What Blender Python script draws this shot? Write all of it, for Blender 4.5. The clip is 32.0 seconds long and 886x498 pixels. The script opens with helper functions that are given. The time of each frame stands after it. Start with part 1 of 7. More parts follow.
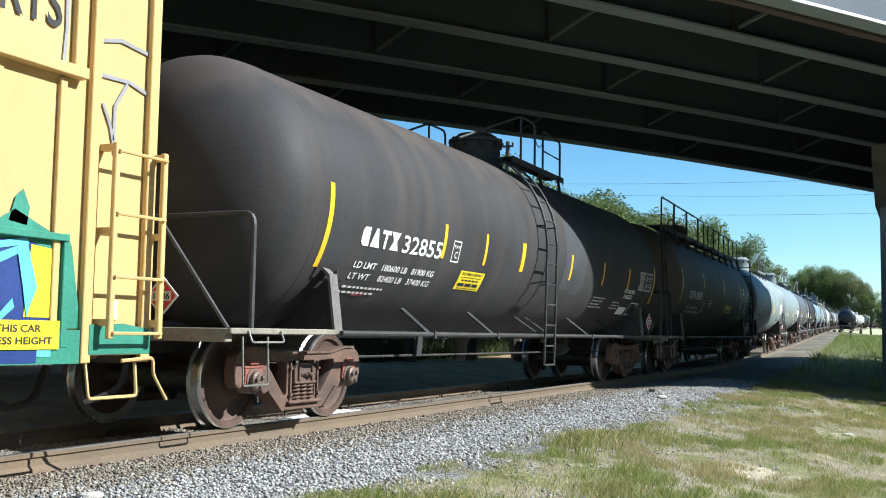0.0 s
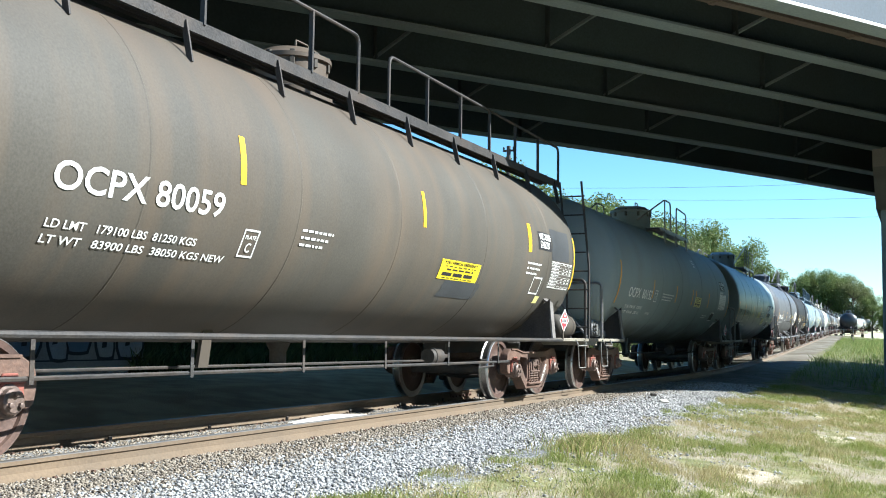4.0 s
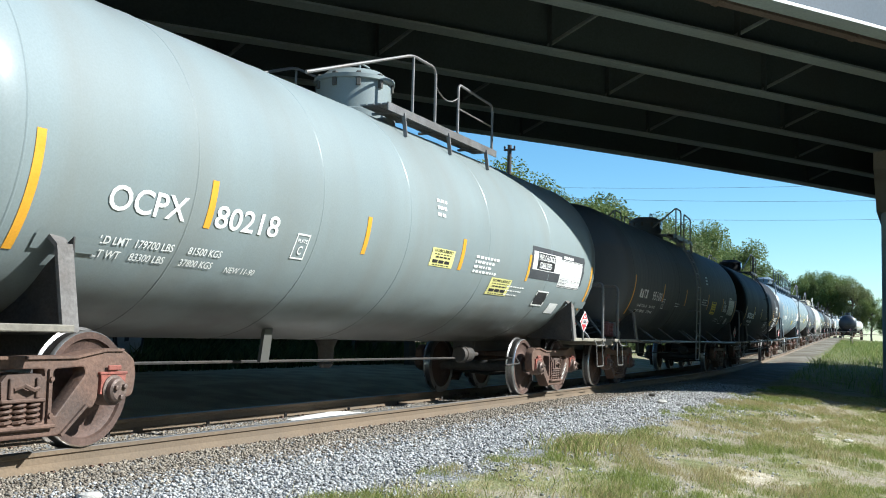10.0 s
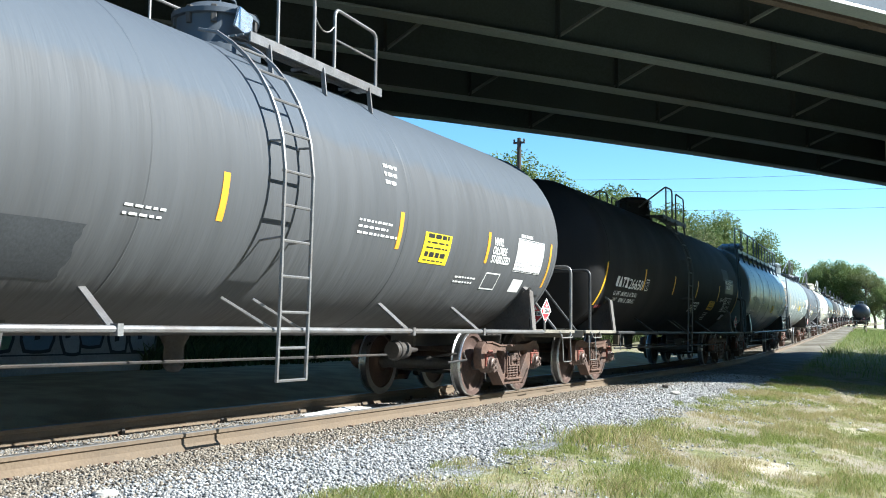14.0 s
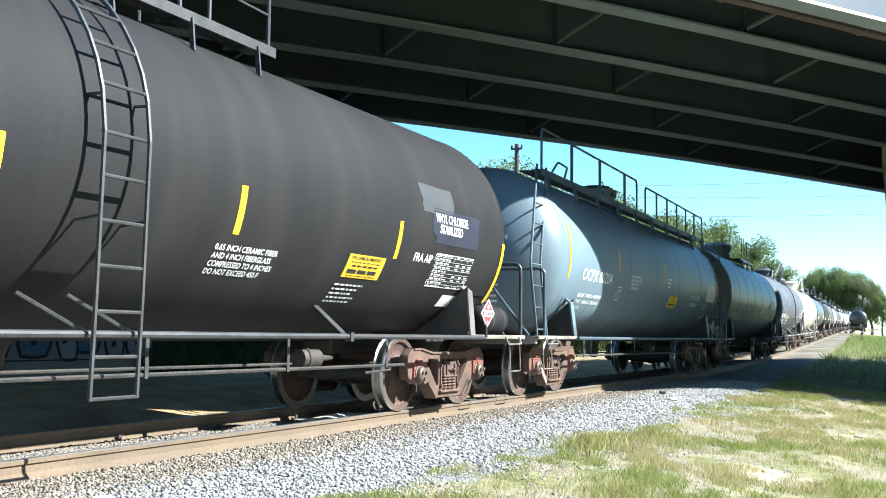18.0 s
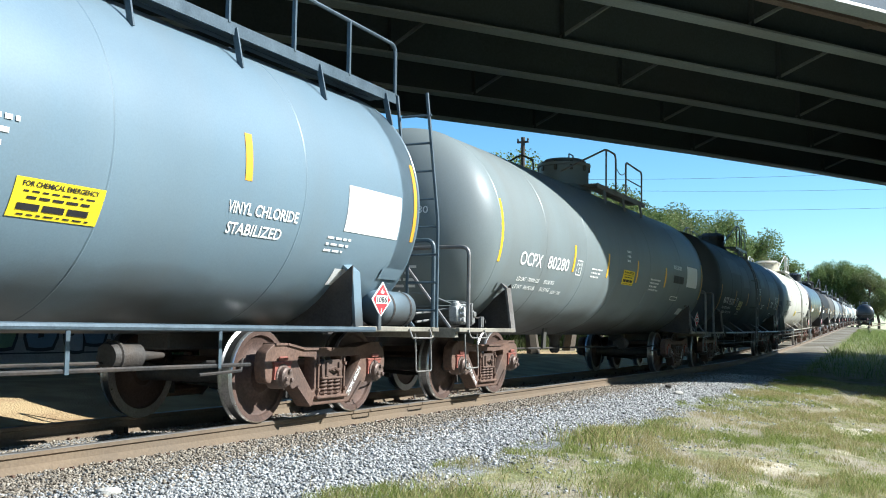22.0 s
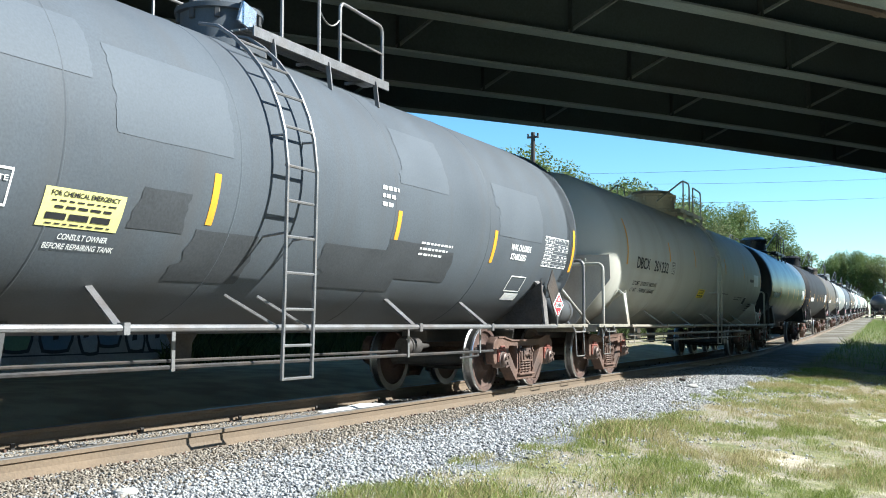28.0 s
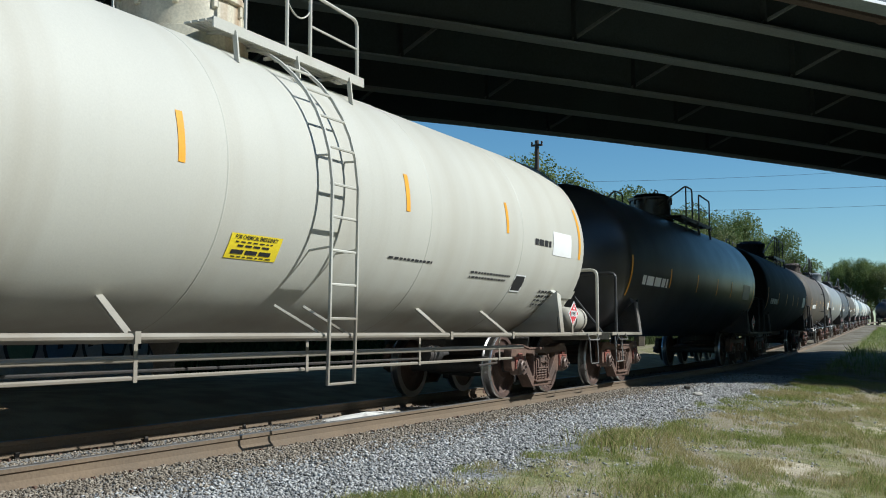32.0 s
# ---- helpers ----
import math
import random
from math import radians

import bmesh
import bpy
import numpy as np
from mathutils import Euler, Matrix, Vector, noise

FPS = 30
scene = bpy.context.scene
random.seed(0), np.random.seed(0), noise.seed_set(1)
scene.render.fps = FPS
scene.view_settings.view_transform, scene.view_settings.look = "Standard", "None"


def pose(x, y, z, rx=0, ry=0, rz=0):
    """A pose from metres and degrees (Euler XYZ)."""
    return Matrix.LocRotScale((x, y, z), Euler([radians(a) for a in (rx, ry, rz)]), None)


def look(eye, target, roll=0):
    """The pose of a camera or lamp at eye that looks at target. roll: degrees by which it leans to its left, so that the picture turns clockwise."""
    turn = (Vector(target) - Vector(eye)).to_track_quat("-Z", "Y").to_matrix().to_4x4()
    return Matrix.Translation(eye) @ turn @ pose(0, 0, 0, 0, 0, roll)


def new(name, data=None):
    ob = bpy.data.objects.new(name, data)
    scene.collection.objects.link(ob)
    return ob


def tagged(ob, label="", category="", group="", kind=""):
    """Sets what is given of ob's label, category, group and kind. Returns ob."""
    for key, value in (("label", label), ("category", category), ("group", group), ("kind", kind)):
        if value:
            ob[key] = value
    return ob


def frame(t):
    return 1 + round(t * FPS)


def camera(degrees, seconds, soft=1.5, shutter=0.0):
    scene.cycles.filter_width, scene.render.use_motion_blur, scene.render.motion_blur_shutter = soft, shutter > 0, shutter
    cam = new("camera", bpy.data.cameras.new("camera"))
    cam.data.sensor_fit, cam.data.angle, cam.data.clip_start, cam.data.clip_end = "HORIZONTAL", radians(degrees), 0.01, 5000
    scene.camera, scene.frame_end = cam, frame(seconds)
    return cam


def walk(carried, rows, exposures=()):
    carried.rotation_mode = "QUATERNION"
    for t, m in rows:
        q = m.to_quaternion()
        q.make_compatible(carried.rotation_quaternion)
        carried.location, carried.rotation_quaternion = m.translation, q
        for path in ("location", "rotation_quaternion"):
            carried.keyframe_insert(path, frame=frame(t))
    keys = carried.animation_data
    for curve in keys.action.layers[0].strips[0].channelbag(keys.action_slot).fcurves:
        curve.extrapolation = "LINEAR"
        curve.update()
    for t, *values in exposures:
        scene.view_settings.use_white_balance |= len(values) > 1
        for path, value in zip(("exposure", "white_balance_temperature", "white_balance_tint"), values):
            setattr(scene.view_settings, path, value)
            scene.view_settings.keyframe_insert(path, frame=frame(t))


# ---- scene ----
EYE = Vector((0.0, -6.82, 0.943))      # the eye, 0.94 m over the rail tops
cam = camera(46.85, 32.0, soft=1.0)
# seconds, heading from the track's direction, tilt, lean (degrees): a hand-held camera on one spot
HELD = [
    (0, 25.12, 4.67, 0.92), (0.5, 25.17, 4.68, 0.83), (1, 25.14, 4.81, 0.87), (1.5, 25.18, 4.89, 0.84), (2, 25.30, 4.90, 0.72),
    (2.5, 25.31, 4.80, 0.71), (3, 25.26, 4.87, 0.73), (3.5, 25.20, 4.86, 0.78), (5.5, 25.23, 5.22, 1.02), (6, 25.27, 5.23, 1.11),
    (6.5, 25.38, 5.20, 1.20), (7, 25.39, 5.19, 1.16), (7.5, 25.34, 5.10, 1.04), (8, 25.37, 4.99, 1.10), (8.5, 25.38, 5.19, 1.80),
    (9, 25.51, 5.20, 1.66), (9.5, 25.35, 4.92, 1.52), (10, 25.18, 4.83, 1.37), (10.5, 25.04, 4.88, 1.25), (11, 24.99, 4.85, 0.55),
    (11.5, 25.28, 4.69, 0.44), (12, 25.46, 4.52, 0.34), (12.5, 25.59, 4.40, 0.64), (13, 25.67, 4.39, 0.79), (13.5, 25.79, 4.35, 0.68),
    (14, 25.79, 4.49, 0.62), (14.5, 25.93, 4.52, 0.57), (16.5, 25.76, 4.73, 0.65), (17, 25.78, 4.76, 0.69), (17.5, 25.68, 4.77, 0.74),
    (18, 25.65, 4.82, 0.70), (18.5, 25.47, 4.76, 0.66), (19, 25.47, 4.68, 0.77), (19.5, 25.60, 4.59, 0.62), (20, 25.70, 4.52, 0.54),
    (20.5, 25.89, 4.49, 0.45), (21, 26.09, 4.51, 0.61), (21.5, 26.04, 4.49, 0.77), (22, 25.98, 4.44, 0.82), (22.5, 26.05, 4.47, 0.89),
    (23, 26.13, 4.29, 1.10), (23.5, 26.14, 4.21, 0.99), (24, 26.08, 4.16, 0.65), (24.5, 26.08, 3.97, 0.12), (25, 26.45, 4.01, 0.06),
    (25.5, 26.73, 4.20, 0.33), (27.5, 26.72, 4.32, 0.12), (28, 26.63, 4.24, -0.02), (28.5, 26.61, 4.28, 0.24), (29, 26.66, 4.27, 0.32),
    (29.5, 26.82, 4.43, 0.25), (30, 26.86, 4.54, 0.08), (30.5, 26.80, 4.70, -0.02), (31, 26.69, 4.68, -0.10), (31.5, 26.73, 4.64, -0.12),
    (32, 26.86, 4.70, -0.11),
]


# seconds, stops: the lens opens for the dark cars and closes for the pale ones
EXPOSED = [(0, 0.95), (1, 1.43), (2, 1.53), (3, 1.48), (6, 1.15), (7, 0.88), (9, 0.98), (10, 0.98), (11, 1.08), (12, 1.03), (13, 1.40), (14, 1.40), (17, 1.5), (18, 1.83), (19, 1.68), (20, 1.28), (21, 1.05), (22, 1.13), (23, 0.98), (24, 1.08), (25, 1.10), (28, 1.36), (29, 1.28), (30, 0.78), (31, 0.28), (32, 0.23)]


def held(yaw, tilt, lean):
    a, b = radians(yaw), radians(tilt)
    return look(EYE, EYE + Vector((math.cos(b) * math.cos(a), math.cos(b) * math.sin(a), math.sin(b))), lean)


walk(cam, [(t, held(a, b, c)) for t, a, b, c in HELD], exposures=[(t, e - 0.07, 5800, 6) for t, e in EXPOSED])

# ---------------------------------------------------------------- light
SUN = Vector((0.45, -1.25, 1.0)).normalized()
world = bpy.data.worlds.new("sky")
scene.world = world
world.use_nodes = True
wn, wl = world.node_tree.nodes, world.node_tree.links
sky = wn.new("ShaderNodeTexSky")
sky.sky_type, sky.sun_disc = "NISHITA", False
sky.sun_elevation = math.asin(SUN.z)
sky.sun_rotation = math.atan2(SUN.x, SUN.y)
sky.dust_density, sky.ozone_density = 0.15, 3.0
tint = wn.new("ShaderNodeHueSaturation")
tint.inputs["Saturation"].default_value = 1.18
wl.new(sky.outputs[0], tint.inputs["Color"])
haze = wn.new("ShaderNodeMix")
haze.data_type, haze.blend_type = "RGBA", "MULTIPLY"
haze.inputs["Factor"].default_value = 1.0
haze.inputs["B"].default_value = (0.92, 1.04, 1.0, 1)
wl.new(tint.outputs[0], haze.inputs["A"])
wl.new(haze.outputs["Result"], wn["Background"].inputs[0])
wn["Background"].inputs[1].default_value = 0.086
sun = new("sun", bpy.data.lights.new("sun", "SUN"))
sun.data.energy, sun.data.angle, sun.data.color = 5.0, radians(0.5), (1.0, 0.95, 0.86)
sun.matrix_world = look(SUN * 60, (0, 0, 0))

# ---------------------------------------------------------------- materials
def material(name, color, rough=0.6, metal=0.0, spread=0.25, scale=3.0, fine=40.0, bump=0.15, dirt=None, dirt_amount=0.4,
             streaks=0.0, vary=0.0, coat=0.0, stretch=(1, 1, 1), cap=None, grime_shade=None, relief=0.02, spec=0.5):
    """A worn surface: two scales of noise on the colour, optional streaky dirt, fine relief."""
    m = bpy.data.materials.new(name)
    m.use_nodes = True
    n, l = m.node_tree.nodes, m.node_tree.links
    bsdf = n["Principled BSDF"]
    co = n.new("ShaderNodeTexCoord")
    mp = n.new("ShaderNodeMapping")
    mp.inputs["Scale"].default_value = stretch
    l.new(co.outputs["Object"], mp.inputs[0])
    big, small = n.new("ShaderNodeTexNoise"), n.new("ShaderNodeTexNoise")
    for tex, s, d in ((big, scale, 5), (small, fine, 3)):
        tex.inputs["Scale"].default_value, tex.inputs["Detail"].default_value = s, d
        l.new(mp.outputs[0], tex.inputs["Vector"])
    mixn = n.new("ShaderNodeMath")
    mixn.operation = "ADD"
    l.new(big.outputs["Fac"], mixn.inputs[0])
    l.new(small.outputs["Fac"], mixn.inputs[1])
    ramp = n.new("ShaderNodeMapRange")
    ramp.inputs["From Min"].default_value, ramp.inputs["From Max"].default_value = 0.7, 1.3
    ramp.inputs["To Min"].default_value, ramp.inputs["To Max"].default_value = 1 - spread, 1 + spread
    l.new(mixn.outputs[0], ramp.inputs[0])
    base = n.new("ShaderNodeMix")
    base.data_type, base.blend_type = "RGBA", "MULTIPLY"
    base.inputs["Factor"].default_value = 1.0
    base.inputs["A"].default_value = (*color, 1)
    grey = n.new("ShaderNodeCombineColor")
    for i in range(3):
        l.new(ramp.outputs[0], grey.inputs[i])
    l.new(grey.outputs[0], base.inputs["B"])
    out = base.outputs["Result"]
    if vary:
        info = n.new("ShaderNodeObjectInfo")
        vr = n.new("ShaderNodeMapRange")
        vr.inputs["To Min"].default_value, vr.inputs["To Max"].default_value = 1 - vary, 1 + vary
        l.new(info.outputs["Random"], vr.inputs[0])
        vm = n.new("ShaderNodeVectorMath")
        vm.operation = "SCALE"
        l.new(out, vm.inputs[0])
        l.new(vr.outputs[0], vm.inputs["Scale"])
        out = vm.outputs[0]
    if dirt:
        dmix = n.new("ShaderNodeMix")
        dmix.data_type = "RGBA"
        dn = n.new("ShaderNodeTexNoise")
        dn.inputs["Scale"].default_value, dn.inputs["Detail"].default_value = scale * 0.45, 7
        dmap = n.new("ShaderNodeMapping")
        dmap.inputs["Scale"].default_value = (1 + 6 * streaks, 1, 1 - 0.85 * min(streaks, 1))
        dmap.inputs["Location"].default_value = (3.1, 1.7, 5.3)
        l.new(co.outputs["Object"], dmap.inputs[0])
        l.new(dmap.outputs[0], dn.inputs["Vector"])
        dr = n.new("ShaderNodeMapRange")
        dr.inputs["From Min"].default_value, dr.inputs["From Max"].default_value = 0.45, 0.75
        dr.inputs["To Max"].default_value = dirt_amount
        l.new(dn.outputs["Fac"], dr.inputs[0])
        l.new(dr.outputs[0], dmix.inputs["Factor"])
        l.new(out, dmix.inputs["A"])
        dmix.inputs["B"].default_value = (*dirt, 1)
        out = dmix.outputs["Result"]
    if cap:
        # a coat of another colour over the upper part, with a ragged lower edge
        ccol, z0, z1, amount, rag = cap
        sp, cn, cm, ca, cr, cx = n.new("ShaderNodeSeparateXYZ"), n.new("ShaderNodeTexNoise"), n.new("ShaderNodeMapping"), n.new("ShaderNodeMath"), n.new("ShaderNodeMapRange"), n.new("ShaderNodeMix")
        cm.inputs["Scale"].default_value = (1.6, 1, 0.5)
        cn.inputs["Scale"].default_value, cn.inputs["Detail"].default_value = 1.3, 8
        l.new(co.outputs["Object"], cm.inputs[0])
        l.new(cm.outputs[0], cn.inputs["Vector"])
        l.new(co.outputs["Object"], sp.inputs[0])
        ca.operation = "MULTIPLY_ADD"
        l.new(cn.outputs["Fac"], ca.inputs[0])
        ca.inputs[1].default_value = rag
        l.new(sp.outputs["Z"], ca.inputs[2])
        for key, v in (("From Min", z0 + rag / 2), ("From Max", z1 + rag / 2), ("To Max", amount)):
            cr.inputs[key].default_value = v
        l.new(ca.outputs[0], cr.inputs[0])
        cx.data_type = "RGBA"
        l.new(cr.outputs[0], cx.inputs["Factor"])
        l.new(out, cx.inputs["A"])
        cx.inputs["B"].default_value = (*ccol, 1)
        out = cx.outputs["Result"]
    if grime_shade:
        # road dirt from the ballast in ragged patches, deepened to paint the belly's shade
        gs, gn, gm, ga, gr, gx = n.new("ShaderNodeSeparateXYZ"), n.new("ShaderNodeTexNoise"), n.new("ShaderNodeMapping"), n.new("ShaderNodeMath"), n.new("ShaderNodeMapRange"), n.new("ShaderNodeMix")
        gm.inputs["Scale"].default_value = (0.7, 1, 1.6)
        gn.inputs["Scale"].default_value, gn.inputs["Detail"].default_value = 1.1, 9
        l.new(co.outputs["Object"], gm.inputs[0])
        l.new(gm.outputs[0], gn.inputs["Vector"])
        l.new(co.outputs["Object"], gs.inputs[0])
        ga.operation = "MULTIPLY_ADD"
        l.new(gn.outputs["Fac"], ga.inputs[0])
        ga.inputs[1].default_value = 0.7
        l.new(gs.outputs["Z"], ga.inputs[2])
        for key, v in (("From Min", 1.72), ("From Max", 1.32), ("To Max", grime_shade[3])):
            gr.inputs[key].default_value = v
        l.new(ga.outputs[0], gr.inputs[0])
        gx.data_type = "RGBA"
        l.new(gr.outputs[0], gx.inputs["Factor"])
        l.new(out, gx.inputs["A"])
        gx.inputs["B"].default_value = (*grime_shade[:3], 1)
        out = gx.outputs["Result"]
    l.new(out, bsdf.inputs["Base Color"])
    rr = n.new("ShaderNodeMapRange")
    rr.inputs["To Min"].default_value, rr.inputs["To Max"].default_value = max(rough - 0.12, 0.03), min(rough + 0.15, 1)
    l.new(big.outputs["Fac"], rr.inputs[0])
    l.new(rr.outputs[0], bsdf.inputs["Roughness"])
    bsdf.inputs["Metallic"].default_value = metal
    bsdf.inputs["Specular IOR Level"].default_value = spec
    if coat:
        bsdf.inputs["Coat Weight"].default_value, bsdf.inputs["Coat Roughness"].default_value = coat, 0.25
    if bump:
        bp = n.new("ShaderNodeBump")
        bp.inputs["Strength"].default_value, bp.inputs["Distance"].default_value = bump, relief
        l.new(small.outputs["Fac"], bp.inputs["Height"])
        l.new(bp.outputs[0], bsdf.inputs["Normal"])
    return m


RUST = material("rusty_cast_steel", (0.14, 0.082, 0.058), 0.7, 0.1, 0.35, 4, 30, 0.25, (0.06, 0.05, 0.045), 0.75)
CAP_STEEL = material("grimy_bearing_steel", (0.16, 0.115, 0.095), 0.5, 0.35, 0.3, 5, 40, 0.2, (0.06, 0.05, 0.045), 0.6)
GRIMY_SILL = material("grimy_tan_sill", (0.264, 0.24, 0.192), 0.75, 0, 0.25, 3, 30, 0.2, (0.08, 0.068, 0.056), 0.8)
GRIMY_PLATE = material("grimy_grey_plate", (0.18, 0.17, 0.158), 0.7, 0, 0.3, 4, 40, 0.1, (0.07, 0.05, 0.04), 0.7)
STEP_STEEL = material("worn_step_steel", (0.25, 0.24, 0.22), 0.5, 0.3, 0.3, 6, 40, 0.1, (0.1, 0.08, 0.06), 0.5)
RED_RUST = material("red_primer_steel", (0.28, 0.085, 0.06), 0.7, 0.05, 0.35, 5, 30, 0.25, (0.1, 0.06, 0.05), 0.6)
DARK_STEEL = material("grimy_dark_steel", (0.045, 0.042, 0.04), 0.65, 0.2, 0.4, 5, 40, 0.25, (0.13, 0.09, 0.06), 0.4)
WHEEL_STEEL = material("rusty_wheel_plate", (0.1, 0.06, 0.046), 0.65, 0.2, 0.35, 4, 40, 0.2, (0.035, 0.03, 0.03), 0.7)
TREAD_STEEL = material("worn_bright_tread", (0.3, 0.285, 0.275), 0.3, 0.95, 0.3, 6, 50, 0.05)
RIM_EDGE = material("rolled_bright_rim_edge", (0.7, 0.7, 0.7), 0.3, 0.9, 0.15, 8, 50, 0.05)
RAIL_SIDE = material("brown_rusty_rail", (0.155, 0.112, 0.072), 0.9, 0, 0.2, 1.5, 40, 0.2, (0.1, 0.083, 0.065), 0.5)
RAIL_TOP = material("worn_rail_head", (0.3, 0.28, 0.26), 0.42, 0.7, 0.2, 2, 60, 0.05)
TIE_WOOD = material("weathered_tie_wood", (0.1, 0.085, 0.07), 0.9, 0, 0.4, 3, 30, 0.5, (0.2, 0.17, 0.14), 0.5, stretch=(1, 0.15, 1), vary=0.25)
# one girder paint in two tones: webs darkened for shade, flanges lighter for ground bounce
SHADED_WEB_PAINT = material("shaded_green_black_web_paint", (0.056, 0.076, 0.076), 0.85, 0, 0.2, 0.6, 20, 0.05, (0.05, 0.045, 0.04), 0.4)
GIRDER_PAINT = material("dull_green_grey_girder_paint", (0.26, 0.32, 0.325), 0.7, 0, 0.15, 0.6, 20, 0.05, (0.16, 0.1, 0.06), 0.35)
BRACE_PAINT = material("mid_grey_brace_paint", (0.15, 0.175, 0.17), 0.8, 0, 0.2, 0.8, 20, 0.05)
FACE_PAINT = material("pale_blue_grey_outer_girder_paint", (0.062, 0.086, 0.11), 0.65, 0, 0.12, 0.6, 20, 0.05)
SUNLIT_WHITE = material("sunlit_edge_white", (0.8, 0.81, 0.82), 0.6, 0, 0.08, 2, 30, 0.05)
PIPE_RUST = material("rusty_drain_pipe", (0.17, 0.14, 0.115), 0.8, 0, 0.3, 1.2, 25, 0.1, (0.1, 0.06, 0.04), 0.6)
CONCRETE = material("weathered_concrete", (0.34, 0.32, 0.29), 0.9, 0, 0.18, 0.8, 25, 0.25, (0.16, 0.15, 0.14), 0.4, 0.6, spec=0.1)

# concrete darkened to paint in the shade under the deck
SHADED_CONCRETE = material("shaded_deck_concrete", (0.07, 0.08, 0.078), 0.95, 0, 0.2, 0.8, 25, 0.2)
GRAFFITI = [material("graffiti_" + k, c, 0.7, 0, 0.2, 3, 40, 0.05) for k, c in (("blue", (0.06, 0.085, 0.17)), ("white", (0.36, 0.36, 0.37)), ("pale_blue", (0.15, 0.2, 0.26)), ("black", (0.03, 0.03, 0.033)), ("green", (0.16, 0.24, 0.14)))]


# ---------------------------------------------------------------- mesh helpers
def part(name, bm, mat, parent=None, label="", smooth=False, at=None):
    """One bmesh as one mesh object under a thing or a part."""
    me = bpy.data.meshes.new(name)
    bm.to_mesh(me)
    bm.free()
    for m in mat if isinstance(mat, (list, tuple)) else (mat,):
        me.materials.append(m)
    if smooth:
        me.shade_smooth()
        me.set_sharp_from_angle(angle=radians(38))
    return place(name, me, parent, at, label)


def place(name, me, parent=None, at=None, label=""):
    ob = new(name, me)
    if parent is not None:
        ob.parent = parent
    if at is not None:
        ob.matrix_basis = at
    if label:
        ob["label"] = label
    return ob


def empty(name, at=None):
    ob = new(name)
    ob.empty_display_size = 0.2
    if at is not None:
        ob.matrix_basis = at
    return ob


def box(bm, x0, x1, y0, y1, z0, z1, mi=0, bevel=0.0):
    v = [bm.verts.new((x, y, z)) for x in (x0, x1) for y in (y0, y1) for z in (z0, z1)]
    fs = [bm.faces.new([v[i] for i in q]) for q in ((0, 1, 3, 2), (4, 6, 7, 5), (0, 4, 5, 1), (2, 3, 7, 6), (0, 2, 6, 4), (1, 5, 7, 3))]
    for f in fs:
        f.material_index = mi
    if bevel:
        es = list({e for f in fs for e in f.edges})
        got = bmesh.ops.bevel(bm, geom=es, offset=bevel, segments=1, affect="EDGES", profile=0.5)
        for f in got["faces"]:
            f.material_index = mi
    return v


def beam(bm, p, q, w, h, mi=0, up=(0, 0, 1)):
    """A bar of section w x h from p to q."""
    p, q = Vector(p), Vector(q)
    d = (q - p).normalized()
    u = Vector(up)
    if abs(d.dot(u)) > 0.95:
        u = Vector((1, 0, 0))
    s = d.cross(u).normalized()
    u = s.cross(d)
    v = [bm.verts.new(c + s * a * w / 2 + u * b * h / 2) for c in (p, q) for a, b in ((-1, -1), (1, -1), (1, 1), (-1, 1))]
    for i in range(4):
        bm.faces.new((v[i], v[(i + 1) % 4], v[4 + (i + 1) % 4], v[4 + i])).material_index = mi
    bm.faces.new(v[3::-1]).material_index = mi
    bm.faces.new(v[4:]).material_index = mi


def tube(bm, pts, r, seg=8, mi=0):
    """A round bar along a line of points."""
    pts = [Vector(p) for p in pts]
    rings, s = [], None
    for i, p in enumerate(pts):
        d = (pts[min(i + 1, len(pts) - 1)] - pts[max(i - 1, 0)]).normalized()
        if s is None:
            s = d.orthogonal().normalized()
        s = (s - d * s.dot(d)).normalized()
        u = d.cross(s)
        rings.append([bm.verts.new(p + r * (math.cos(a) * s + math.sin(a) * u)) for a in (2 * math.pi * k / seg for k in range(seg))])
    for a, b in zip(rings, rings[1:]):
        for k in range(seg):
            bm.faces.new((a[k], a[(k + 1) % seg], b[(k + 1) % seg], b[k])).material_index = mi
    bm.faces.new(rings[0][::-1]).material_index = mi
    bm.faces.new(rings[-1]).material_index = mi


def bend(a, b, c, r, n=4):
    """Points that round the corner b between a and c."""
    a, b, c = Vector(a), Vector(b), Vector(c)
    p, q = b + (a - b).normalized() * r, b + (c - b).normalized() * r
    return [p.lerp(b, k / n).lerp(b.lerp(q, k / n), k / n) for k in range(n + 1)]


def rail_line(*pts, r=0.12):
    """A bent bar's line with rounded corners."""
    out = [Vector(pts[0])]
    for a, b, c in zip(pts, pts[1:], pts[2:]):
        out += bend(a, b, c, r)
    return out + [Vector(pts[-1])]


def lathe(bm, prof, axis="X", seg=32, center=(0, 0, 0), mi=None, caps=True):
    """A profile of (along, radius) turned round an axis."""
    c, rings = Vector(center), []
    for a, r in prof:
        ring = []
        for k in range(seg):
            t = 2 * math.pi * k / seg
            u, w = r * math.cos(t), r * math.sin(t)
            ring.append(bm.verts.new(c + Vector((a, u, w) if axis == "X" else (u, a, w) if axis == "Y" else (u, w, a))))
        rings.append(ring)
    flip = axis == "Y"
    for i, (a, b) in enumerate(zip(rings, rings[1:])):
        for k in range(seg):
            q = (a[k], a[(k + 1) % seg], b[(k + 1) % seg], b[k])
            f = bm.faces.new(q if flip else q[::-1])
            if mi:
                f.material_index = mi[i]
    if caps:
        f = bm.faces.new(rings[0] if not flip else rings[0][::-1])
        g = bm.faces.new(rings[-1][::-1] if not flip else rings[-1])
        if mi:
            f.material_index, g.material_index = mi[0], mi[-1]
    return rings


